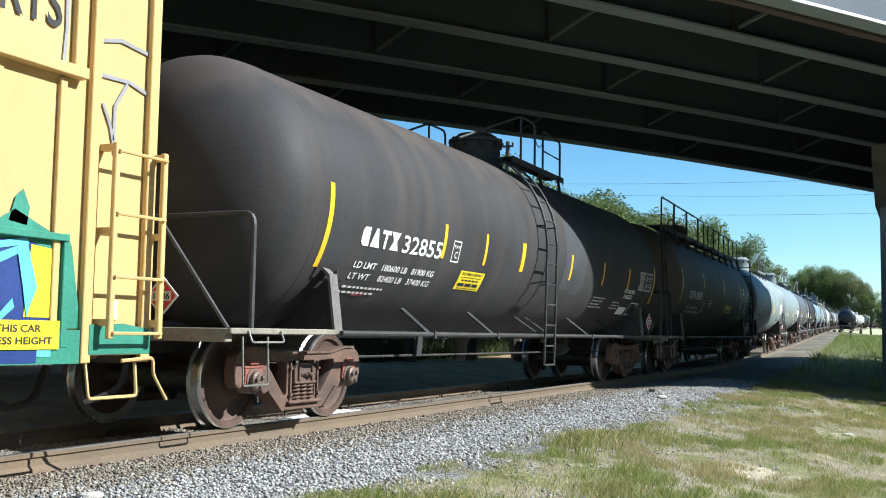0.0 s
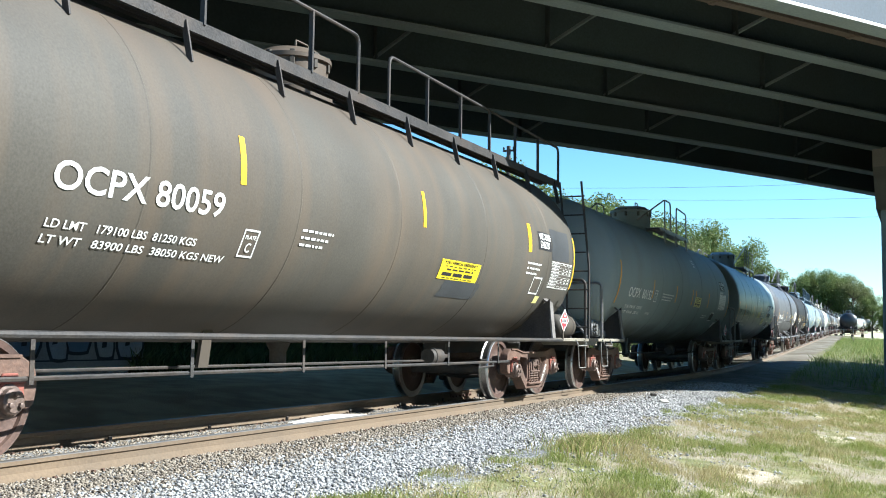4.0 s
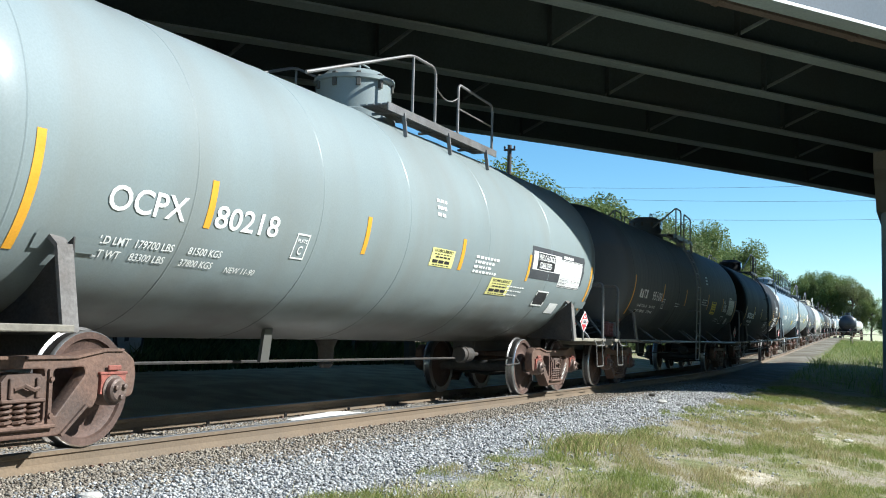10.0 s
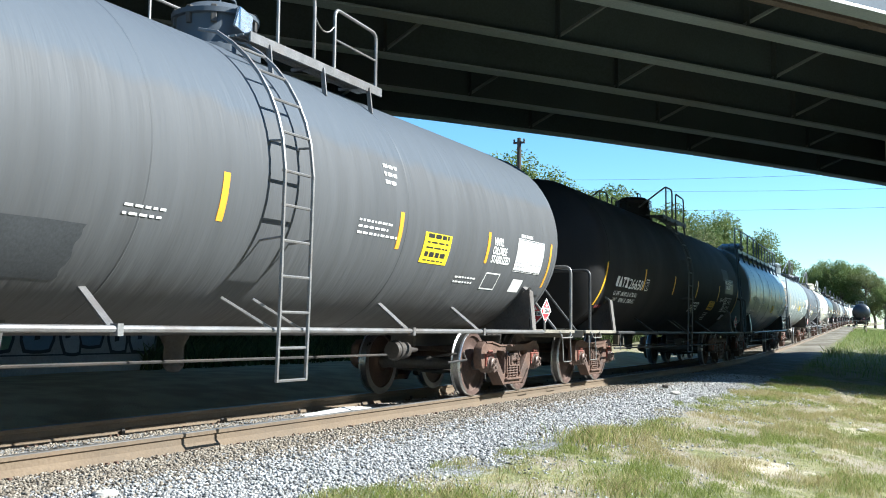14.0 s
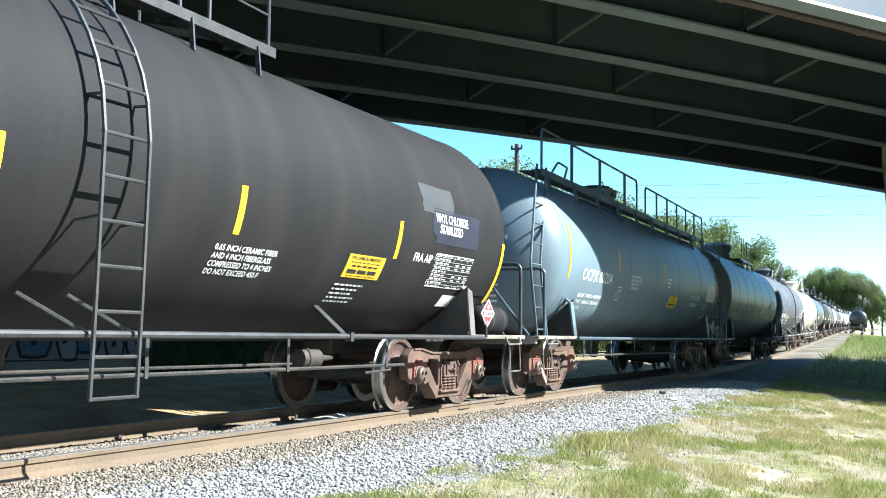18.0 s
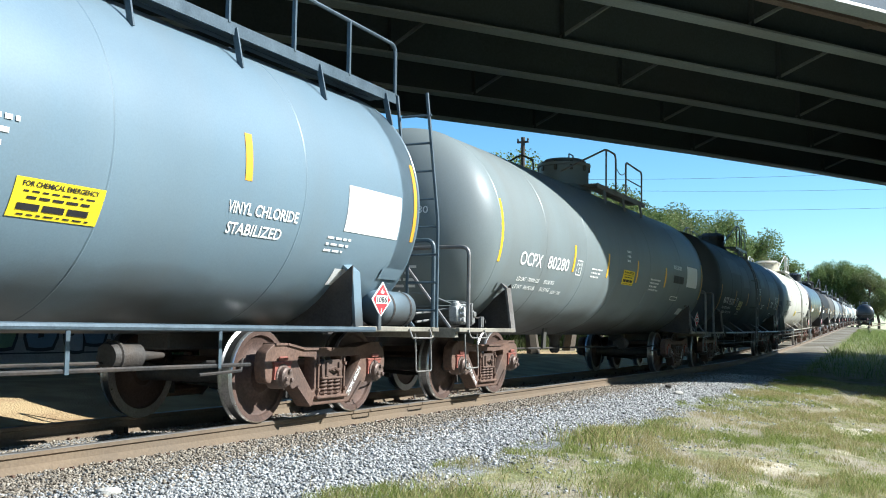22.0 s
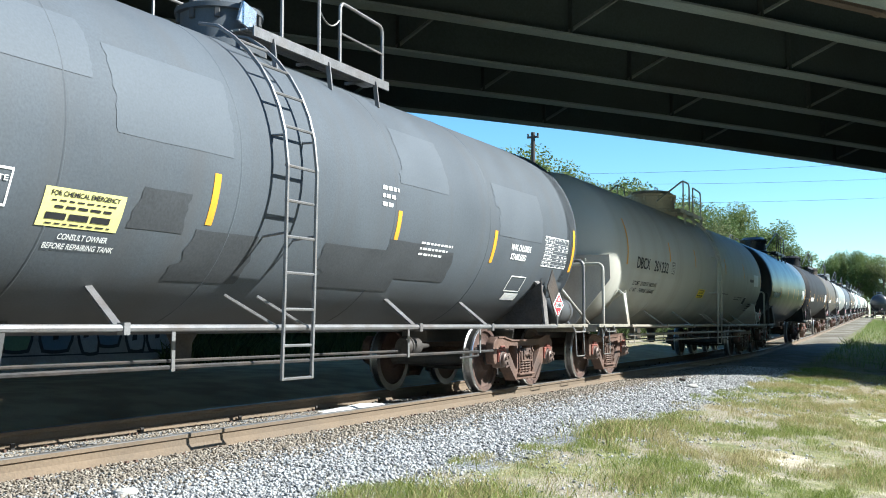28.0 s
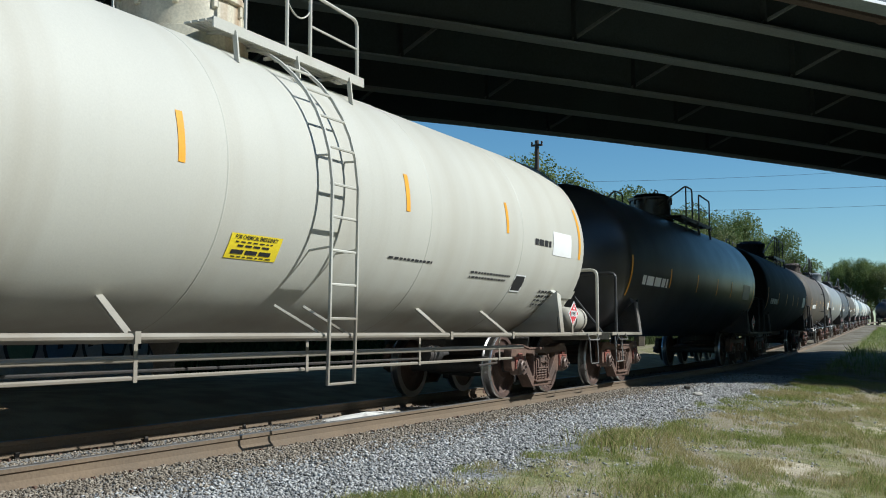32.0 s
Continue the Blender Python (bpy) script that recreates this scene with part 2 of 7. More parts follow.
def prism(bm, poly, y0, y1, mi=0):
    """A polygon of (x, z) pushed from y0 to y1."""
    a = [bm.verts.new((x, y0, z)) for x, z in poly]
    b = [bm.verts.new((x, y1, z)) for x, z in poly]
    n = len(poly)
    for k in range(n):
        bm.faces.new((a[k], b[k], b[(k + 1) % n], a[(k + 1) % n])).material_index = mi
    bm.faces.new(a).material_index = mi
    bm.faces.new(b[::-1]).material_index = mi


# ---------------------------------------------------------------- the line of the track
def bow(s):
    """Heading (radians) and climb of the track, s metres along it."""
    k = min(max((s - 19.85) / 24.37, 0), 1)
    j = min(max((s - 46.0) / 30.0, 0), 1)
    g = min(max((s - 25.0) / 25.0, 0), 1)
    bend_in = 0.0448 * k * k * (3 - 2 * k) + 0.0137 * j * j * (3 - 2 * j)
    return bend_in - max(s - 215.0, 0) / 700.0, 0.0148 * g * g * (3 - 2 * g) * (1 if s < 330 else 0.3)


LINE = []
px, py, pz = -60.0, 0.0, 0.0
for i in range(-60, 520):
    LINE.append((px, py, pz))
    head, climb = bow(i + 0.5)
    px, py, pz = px + math.cos(head), py + math.sin(head), pz + climb


def on_line(s):
    s = min(max(s + 60.0, 0), len(LINE) - 1.001)
    i = int(s)
    a, b = Vector(LINE[i]), Vector(LINE[i + 1])
    return a.lerp(b, s - i)


def line_at_x(x):
    """The track's y and z at a place x along the valley."""
    i = min(max(int(x + 60.0), 0), len(LINE) - 2)
    while i > 0 and LINE[i][0] > x:
        i -= 1
    while i < len(LINE) - 2 and LINE[i + 1][0] < x:
        i += 1
    a, b = LINE[i], LINE[i + 1]
    k = min(max((x - a[0]) / (b[0] - a[0]), -5), 5)
    return a[1] + k * (b[1] - a[1]), a[2] + k * (b[2] - a[2])


SECTION = [(-60, -0.9), (-30, -0.75), (-9, -0.68), (-6.8, -0.6), (-5.4, -0.42), (-4.2, -0.3), (-3.0, -0.19), (-1.9, -0.13), (-1.2, -0.165), (1.2, -0.165),
           (1.9, -0.2), (2.8, -0.36), (3.8, -0.32), (5.2, -0.12), (7, -0.05), (12, -0.05), (40, 0.0), (120, 0.3)]


def ground_z(x, y):
    ty, tz = line_at_x(min(x, 205.0))
    u = y - ty
    for (a, p), (b, q) in zip(SECTION, SECTION[1:]):
        if u <= b:
            k = min(max((u - a) / (b - a), 0), 1)
            break
    else:
        p = q = SECTION[-1][1]
        k = 0
    z = p + (q - p) * k
    return tz + z

# ---------------------------------------------------------------- the road bridge
B_TURN = -33.0                               # degrees from the track
B_DIR = Vector((math.cos(radians(B_TURN)), math.sin(radians(B_TURN)), 0))
B_NRM = Vector((-B_DIR.y, B_DIR.x, 0))
B_LOW = 7.0                                  # underside of the girders
B_OUTER = 6.424                              # underside of the deeper outer girder
B_ROWS = [10.95] + [14.12 + 2.73 * k for k in range(5)]  # distances of the girders from the eye, square to the bridge


def on_bridge(along, off, z):
    p = Vector((EYE.x, EYE.y, 0)) + B_DIR * along + B_NRM * off
    return Vector((p.x, p.y, z))


def crest(bm):
    """The road climbs to a low crest over the track."""
    for v in bm.verts:
        d = abs(v.co.x - 20.0)
        v.co.z -= 0.0009 * min(d, 25.0) ** 2 + 0.045 * max(d - 25.0, 0.0)


def span(bm, y0, y1, z0, z1, mi=0):
    """A long member along the bridge, in short lengths that follow the crest."""
    cuts = [-60, -30] + [-15 + 5 * k for k in range(16)] + [80, 100]
    rings = [[bm.verts.new((x, y, z)) for y, z in ((y0, z0), (y1, z0), (y1, z1), (y0, z1))] for x in cuts]
    for a, b in zip(rings, rings[1:]):
        for k in range(4):
            bm.faces.new((a[k], a[(k + 1) % 4], b[(k + 1) % 4], b[k])).material_index = mi
    bm.faces.new(rings[0][::-1]).material_index = mi
    bm.faces.new(rings[-1]).material_index = mi


def build_bridge():
    bridge = empty("road_bridge", Matrix.LocRotScale(on_bridge(0, 0, 0), Euler((0, 0, radians(B_TURN))), None))

    def add(name, bm, mat, label=""):
        crest(bm)
        bmesh.ops.recalc_face_normals(bm, faces=list(bm.faces))
        return part(name, bm, mat, bridge, label)

    for k, off in enumerate(B_ROWS):
        low = B_LOW if k else B_OUTER
        bm = bmesh.new()
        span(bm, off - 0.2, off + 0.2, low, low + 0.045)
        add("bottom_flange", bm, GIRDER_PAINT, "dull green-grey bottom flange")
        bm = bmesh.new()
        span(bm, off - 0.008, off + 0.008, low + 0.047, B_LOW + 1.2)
        add("girder_web", bm, SHADED_WEB_PAINT if k else FACE_PAINT)
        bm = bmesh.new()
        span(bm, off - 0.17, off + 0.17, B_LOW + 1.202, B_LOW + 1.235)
        add("top_flange", bm, SHADED_WEB_PAINT)
    # cross frames stand in rows that run along the track
    for k in range(5):
        y0, y1 = B_ROWS[k] + 0.02, B_ROWS[k + 1] - 0.02
        for i in range(-4, 9):
            a = -17.9 + 6.6 * i + 1.45 * (y1 - 0.4)
            lo, hi = B_LOW + 0.12, B_LOW + 1.1
            bm = bmesh.new()
            beam(bm, (a + 1.15, y0, hi), (a + 0.4, y1, lo), 0.06, 0.06)
            add("cross_brace", bm, BRACE_PAINT)
            # this diagonal takes the webs' painted shade, though the steel is the same
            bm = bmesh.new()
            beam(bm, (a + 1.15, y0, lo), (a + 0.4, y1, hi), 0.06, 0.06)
            add("cross_brace", bm, SHADED_WEB_PAINT)
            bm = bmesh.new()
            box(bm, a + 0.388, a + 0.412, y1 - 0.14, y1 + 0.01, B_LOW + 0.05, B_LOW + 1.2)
            add("stiffener", bm, SHADED_WEB_PAINT)
    # white strip added to draw the sunlight along the outer flange's edge
    bm = bmesh.new()
    span(bm, B_ROWS[0] - 0.215, B_ROWS[0] - 0.202, B_OUTER - 0.004, B_OUTER + 0.05)
    add("flange_edge", bm, SUNLIT_WHITE, "bright strip for the sunlit edge of the outer flange")
    bm = bmesh.new()
    span(bm, B_ROWS[0] + 2.04, B_ROWS[0] + 2.26, B_LOW + 0.24, B_LOW + 0.44)
    add("drain_pipe", bm, PIPE_RUST, "rusty brown drain pipe behind the outer girder")
    for x in range(-14, 40, 4):
        bm = bmesh.new()
        box(bm, x - 0.09, x + 0.09, B_ROWS[0] + 2.01, B_ROWS[0] + 2.29, B_LOW + 0.21, B_LOW + 0.47, bevel=0.03)
        box(bm, x - 0.02, x + 0.02, B_ROWS[0] + 2.13, B_ROWS[0] + 2.17, B_LOW + 0.46, B_LOW + 1.3)
        add("pipe_collar", bm, PIPE_RUST)
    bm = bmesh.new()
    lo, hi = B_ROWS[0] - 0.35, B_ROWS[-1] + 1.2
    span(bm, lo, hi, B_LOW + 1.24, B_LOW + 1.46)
    add("deck", bm, SHADED_CONCRETE, "grey concrete deck slab")
    for y in (lo, hi - 0.3):
        bm = bmesh.new()
        span(bm, y, y + 0.3, B_LOW + 1.462, B_LOW + 1.72)
        add("parapet", bm, CONCRETE)
    tagged(bridge, "dull green-grey steel girder road bridge over the track", "bridge", kind="structure")
    # the near pier: round columns under a cap beam beside the track
    pier = empty("bridge_pier")
    for x in (36.5, 41.5, 46.5):
        bm = bmesh.new()
        g = ground_z(x, -6.2)
        lathe(bm, [(g - 0.5, 0.58), (5.2, 0.58), (5.3, 0.56)], "Z", 32, (x, -6.2, 0))
        part("column", bm, CONCRETE, pier, smooth=True)
    bm = bmesh.new()
    prism(bm, [(34.0, 6.98), (34.0, 6.4), (36.0, 5.3), (46.8, 5.3), (49.0, 6.3), (49.0, 6.98)], -6.85, -5.5)
    part("cap_beam", bm, CONCRETE, pier, "weathered concrete cap beam with sloped ends")
    tagged(pier, "concrete bridge pier with round columns and cap beam", "pier", kind="structure")
    # the far pier: a solid wall, covered in graffiti
    wall = empty("pier_wall")
    bm = bmesh.new()
    x0, x1, y0, y1 = 0.0, 18.6, 9.5, 10.4
    box(bm, x0, x1, y0, y1, -1.0, 6.98, bevel=0.04)
    part("wall", bm, CONCRETE, wall)
    rnd = random.Random(7)
    for i in range(9):
        bm = bmesh.new()
        box(bm, x0 - 0.02, x1 + 0.02, y0 - 0.02, y1 + 0.02, -0.3 + i * 0.62, -0.27 + i * 0.62)
        part("joint", bm, GRAFFITI[3], wall)
    for row, (z0, tall) in enumerate(((0.42, 0.85), (1.45, 0.75))):
        x = x0 + 0.4
        while x < x1 - 0.9:
            w = rnd.uniform(0.45, 0.8)
            lean, drop = rnd.uniform(-0.12, 0.12), rnd.uniform(-0.1, 0.1)
            for k, (grow, mat) in enumerate(((0.07, GRAFFITI[3]), (0.0, GRAFFITI[rnd.choice((0, 1, 1, 2, 2, 4))]))):
                n = 14
                pts = []
                for q in range(n):
                    t = 2 * math.pi * q / n
                    c, h = math.cos(t), math.sin(t)
                    m = 1 / max(abs(c), abs(h)) ** 0.75
                    pts.append((x + w / 2 + c * m * (w / 2 + grow) + lean * h, z0 + tall / 2 + drop + h * m * (tall / 2 + grow)))
                bm = bmesh.new()
                prism(bm, pts, y0 - 0.008 - 0.004 * k - 0.0005 * row, y0 - 0.001)
                part("graffiti", bm, mat, wall)
            bm = bmesh.new()
            gx, gz = x + w * rnd.uniform(0.35, 0.6), z0 + tall * rnd.uniform(0.4, 0.65) + drop
            prism(bm, [(gx - 0.07, gz - 0.16), (gx + 0.07, gz - 0.14), (gx + 0.09, gz + 0.12), (gx - 0.04, gz + 0.16)], y0 - 0.016, y0 - 0.001)
            part("graffiti", bm, GRAFFITI[3], wall)
            x += w + rnd.uniform(0.02, 0.3)
    tagged(wall, "concrete pier wall covered in blue and white graffiti", "wall", kind="structure")


# ---------------------------------------------------------------- the train
WHEEL_R = 0.457
AXLES = 1.778                                # wheelbase of a truck
TANK_R, TANK_Z = 1.467, 2.32
HEAD_N, HEAD_D, HEAD_X = 2.05, 0.57, 0.4        # how flat and how deep the dished heads are, and where the leading one begins


def run(t):
    """Metres the train has gone at t seconds."""
    return 0.1378 + t * (5.523929 + t * (-0.0461752 + t * (0.00117077 - 1.34209e-05 * t)))


CARS, ROLLERS = [], []


def as_mesh(name, bm, mats, smooth=True, angle=38):
    me = bpy.data.meshes.new(name)
    bm.to_mesh(me)
    bm.free()
    for m in mats if isinstance(mats, (list, tuple)) else (mats,):
        me.materials.append(m)
    if smooth:
        me.shade_smooth()
        me.set_sharp_from_angle(angle=radians(angle))
    return me


def mesh_wheel():
    bm = bmesh.new()
    prof = [(-0.07, 0.1), (-0.07, 0.16), (-0.03, 0.2), (0.0, 0.3), (-0.035, 0.385), (-0.06, 0.395), (-0.065, 0.447), (-0.052, WHEEL_R), (-0.028, WHEEL_R), (0.0, WHEEL_R), (0.045, WHEEL_R + 0.004),
            (0.06, WHEEL_R + 0.028), (0.075, WHEEL_R + 0.026), (0.078, 0.39), (0.05, 0.38), (0.04, 0.3), (0.06, 0.18), (0.09, 0.15), (0.09, 0.1)]
    lathe(bm, prof, "Y", 48, mi=[0, 0, 0, 0, 0, 0, 2, 2, 1, 1, 1, 1, 1, 0, 0, 0, 0, 0])
    return as_mesh("wheel", bm, (WHEEL_STEEL, TREAD_STEEL, RIM_EDGE), angle=40)


def mesh_axle():
    bm = bmesh.new()
    lathe(bm, [(-1.06, 0.07), (-0.95, 0.08), (-0.8, 0.085), (-0.68, 0.105), (-0.6, 0.09), (0.6, 0.09), (0.68, 0.105), (0.8, 0.085), (0.95, 0.08), (1.06, 0.07)], "Y", 16)
    return as_mesh("wheelset", bm, DARK_STEEL)


def mesh_axle_cap():
    bm = bmesh.new()
    lathe(bm, [(-0.135, 0.02), (-0.135, 0.075), (-0.12, 0.092), (-0.08, 0.096), (-0.075, 0.118), (-0.03, 0.122), (0.06, 0.122), (0.07, 0.1)], "Y", 24)
    for k in range(3):
        a = 2 * math.pi * k / 3 + 0.4
        lathe(bm, [(-0.16, 0.018), (-0.158, 0.022), (-0.13, 0.022)], "Y", 6, (0.052 * math.cos(a), 0, 0.052 * math.sin(a)))
    return as_mesh("axle_cap", bm, CAP_STEEL)


def mesh_side_frame():
    """A cast frame with an open bay for the springs and a rounded triangular window on each side of it."""
    half = [(0.0, 0.712), (0.5, 0.715), (0.8, 0.765), (1.0, 0.765), (1.125, 0.69), (1.15, 0.56), (1.125, 0.42), (1.05, 0.4), (1.03, 0.585), (0.745, 0.585), (0.735, 0.4), (0.69, 0.33), (0.61, 0.36), (0.37, 0.155), (0.0, 0.15)]
    outer = half[1:-1] + [(-x, z) for x, z in half[1:-1][::-1]]
    win = [(0.285, 0.64), (0.6, 0.655), (0.625, 0.585), (0.33, 0.27), (0.285, 0.3)]
    bay = [(-0.225, 0.645), (0.225, 0.645), (0.225, 0.235), (-0.225, 0.235)]
    cu = bpy.data.curves.new("frame_outline", "CURVE")
    cu.dimensions, cu.fill_mode, cu.extrude, cu.bevel_depth, cu.bevel_resolution = "2D", "BOTH", 0.052, 0.012, 1
    for ring, r in ((outer, 0.03), (win, 0.045), ([(-x, z) for x, z in win], 0.045), (bay, 0.04)):
        pts, n = [], len(ring)
        for k in range(n):
            a, b, c = (Vector((*ring[(k + d) % n], 0)) for d in (-1, 0, 1))
            pts += bend(a, b, c, min(r, (a - b).length * 0.45, (c - b).length * 0.45), 3)
        sp = cu.splines.new("POLY")
        sp.points.add(len(pts) - 1)
        for q, v in zip(sp.points, pts):
            q.co = (v.x, v.y, 0, 1)
        sp.use_cyclic_u = True
    ob = bpy.data.objects.new("frame_outline", cu)
    me = bpy.data.meshes.new_from_object(ob)
    bm = bmesh.new()
    bm.from_mesh(me)
    bpy.data.objects.remove(ob)
    bpy.data.curves.remove(cu)
    bpy.data.meshes.remove(me)
    for v in bm.verts:
        v.co = Vector((v.co.x, v.co.z, v.co.y))
    # flanges along the top chord, the slanting arms and the spring seat
    for sx in (-1, 1):
        beam(bm, (sx * 0.02, 0, 0.715), (sx * 0.52, 0, 0.718), 0.17, 0.022)
        beam(bm, (sx * 0.5, 0, 0.718), (sx * 0.8, 0, 0.768), 0.17, 0.022)
        beam(bm, (sx * 0.8, 0, 0.768), (sx * 1.0, 0, 0.768), 0.16, 0.022)
        beam(bm, (sx * 0.62, 0, 0.35), (sx * 0.38, 0, 0.145), 0.17, 0.022)
        beam(bm, (sx * 0.25, 0, 0.25), (sx * 0.25, 0, 0.63), 0.17, 0.025, up=(1, 0, 0))
        for z in (0.3, 0.56):
            lathe(bm, [(-0.1, 0.01), (-0.1, 0.02), (-0.06, 0.02)], "Y", 6, (sx * 0.256, 0, z))
    box(bm, -0.3, 0.3, -0.11, 0.11, 0.205, 0.238, bevel=0.01)
    bmesh.ops.recalc_face_normals(bm, faces=list(bm.faces))
    return as_mesh("side_frame", bm, RUST, angle=35)


def mesh_spring():
    bm = bmesh.new()
    n = 40
    tube(bm, [(0.05 * math.cos(k * 0.7), 0.05 * math.sin(k * 0.7), 0.238 + 0.17 * k / n) for k in range(n + 1)], 0.0135, 6)
    tube(bm, [(0.024 * math.cos(-k * 0.9), 0.024 * math.sin(-k * 0.9), 0.238 + 0.17 * k / n) for k in range(n + 1)], 0.008, 5)
    return as_mesh("spring", bm, RUST)


def mesh_bolster():
    bm = bmesh.new()
    prism(bm, [(-0.19, 0.43), (-0.2, 0.55), (-0.15, 0.6), (0.15, 0.6), (0.2, 0.55), (0.19, 0.43), (0.15, 0.41), (-0.15, 0.41)], -1.09, 1.09)
    box(bm, -0.28, 0.28, -0.45, 0.45, 0.605, 0.7, bevel=0.02)
    for sy in (-1, 1):
        # ribs, pockets and lug on the bolster's end
        for dx in (-0.12, 0.12):
            box(bm, dx - 0.018, dx + 0.018, sy * 1.1 - 0.012, sy * 1.1 + 0.012, 0.43, 0.575, bevel=0.006)
        tube(bm, [(-0.1, sy * 1.105, 0.5), (-0.03, sy * 1.13, 0.525), (0.05, sy * 1.13, 0.49), (0.12, sy * 1.105, 0.5)], 0.018, 6)
        box(bm, -0.2, 0.2, sy * 1.07 - 0.035, sy * 1.07 + 0.035, 0.4, 0.428, bevel=0.008)
        for dx in (-0.205, 0.205):
            prism(bm, [(dx - 0.02, 0.44), (dx + 0.02, 0.44), (dx + 0.012, 0.58), (dx - 0.012, 0.58)], sy * 1.0 - 0.06, sy * 1.0 + 0.06)
    return as_mesh("truck", bm, RUST, angle=25)


def mesh_adapter():
    bm = bmesh.new()
    prism(bm, [(-0.13, 0.53), (-0.135, 0.575), (0.135, 0.575), (0.13, 0.53), (0.14, 0.43), (0.115, 0.43), (0.1, 0.52), (-0.1, 0.52), (-0.115, 0.43), (-0.14, 0.43)], -0.085, 0.085)
    box(bm, -0.15, 0.15, -0.092, 0.092, 0.577, 0.6, bevel=0.005)
    box(bm, -0.07, 0.07, -0.1, -0.08, 0.61, 0.65, bevel=0.006)
    return as_mesh("bearing_adapter", bm, RED_RUST, angle=25)


def mesh_brake_beam():
    bm = bmesh.new()
    tube(bm, [(0, -0.72, 0.36), (0.05, 0, 0.3), (0, 0.72, 0.36)], 0.03, 8)
    for sy in (-1, 1):
        prism(bm, [(-0.03, 0.22), (0.04, 0.2), (0.05, 0.52), (-0.02, 0.5)], sy * 0.75 - 0.05, sy * 0.75 + 0.05)
    return as_mesh("brake_beam", bm, DARK_STEEL)


WHEEL, AXLE, AXLE_CAP, SIDE_FRAME, SPRING, BOLSTER, ADAPTER, BRAKE_BEAM = (
    mesh_wheel(), mesh_axle(), mesh_axle_cap(), mesh_side_frame(), mesh_spring(), mesh_bolster(), mesh_adapter(), mesh_brake_beam())


def add_trucks(car, base, near=True):
    """Two trucks with their side frames, springs and wheelsets that roll."""
    tc = base / 2 - AXLES / 2
    for cx in (-tc, tc):
        truck = place("truck", BOLSTER, car, pose(cx, 0, 0), "rusty cast steel truck with coil springs")
        for sy in (-1, 1):
            place("side_frame", SIDE_FRAME, truck, pose(0, sy * 1.0, 0))
            if near:
                for dx in (-0.125, 0.0, 0.125):
                    place("spring", SPRING, truck, pose(dx, sy * 1.04, 0))
            for ax in (-AXLES / 2, AXLES / 2):
                place("bearing_adapter", ADAPTER, truck, pose(ax, sy * 1.0, 0))
        if near:
            for ax in (-AXLES / 2 + 0.5, AXLES / 2 - 0.5):
                place("brake_beam", BRAKE_BEAM, truck, pose(ax, 0, 0))
        for ax in (-AXLES / 2, AXLES / 2):
            ws = place("wheelset", AXLE, car, pose(cx + ax, 0, WHEEL_R))
            place("wheel", WHEEL, ws, pose(0, -0.755, 0))
            place("wheel", WHEEL, ws, pose(0, 0.755, 0, 0, 0, 180))
            for sy in (-1, 1):
                place("axle_cap", AXLE_CAP, ws, pose(0, sy * 1.02, 0, 0, 0, 0 if sy < 0 else 180))
            ROLLERS.append((ws, cx + ax))


def truck_text(car, base, body, rear=True):
    """White figures along a slanting arm of a side frame."""
    pts, faces = glyphs(body, 0.015)
    x0, x1 = min(q[0] for q in pts), max(q[0] for q in pts)
    cx = (1 if rear else -1) * (base / 2 - AXLES / 2)
    a, b = (Vector((0.36, -1.068, 0.2)), Vector((0.62, -1.068, 0.49))) if rear else (Vector((-0.64, -1.068, 0.45)), Vector((-0.38, -1.068, 0.17)))
    d = (b - a).normalized()
    up = Vector((-d.z, 0, d.x))
    bm = bmesh.new()
    vs = [bm.verts.new(Vector((cx, 0, 0)) + a.lerp(b, (x - x0) / (x1 - x0)) + up * (y / 0.69 * 0.055)) for x, y in pts]
    for f in faces:
        bm.faces.new([vs[i] for i in f])
    part("lettering", bm, LETTER_WHITE, car)


def glyphs(text, bold=0.012):
    """The outline of a line of text as flat points and faces, its capitals about 0.7 high."""
    cu = bpy.data.curves.new("line_of_text", "FONT")
    cu.body, cu.resolution_u, cu.offset = text, 3, bold
    ob = bpy.data.objects.new("line_of_text", cu)
    me = bpy.data.meshes.new_from_object(ob)
    pts = [tuple(v.co[:2]) for v in me.vertices]
    faces = [tuple(p.vertices) for p in me.polygons]
    bpy.data.objects.remove(ob)
    bpy.data.curves.remove(cu)
    bpy.data.meshes.remove(me)
    return pts, faces


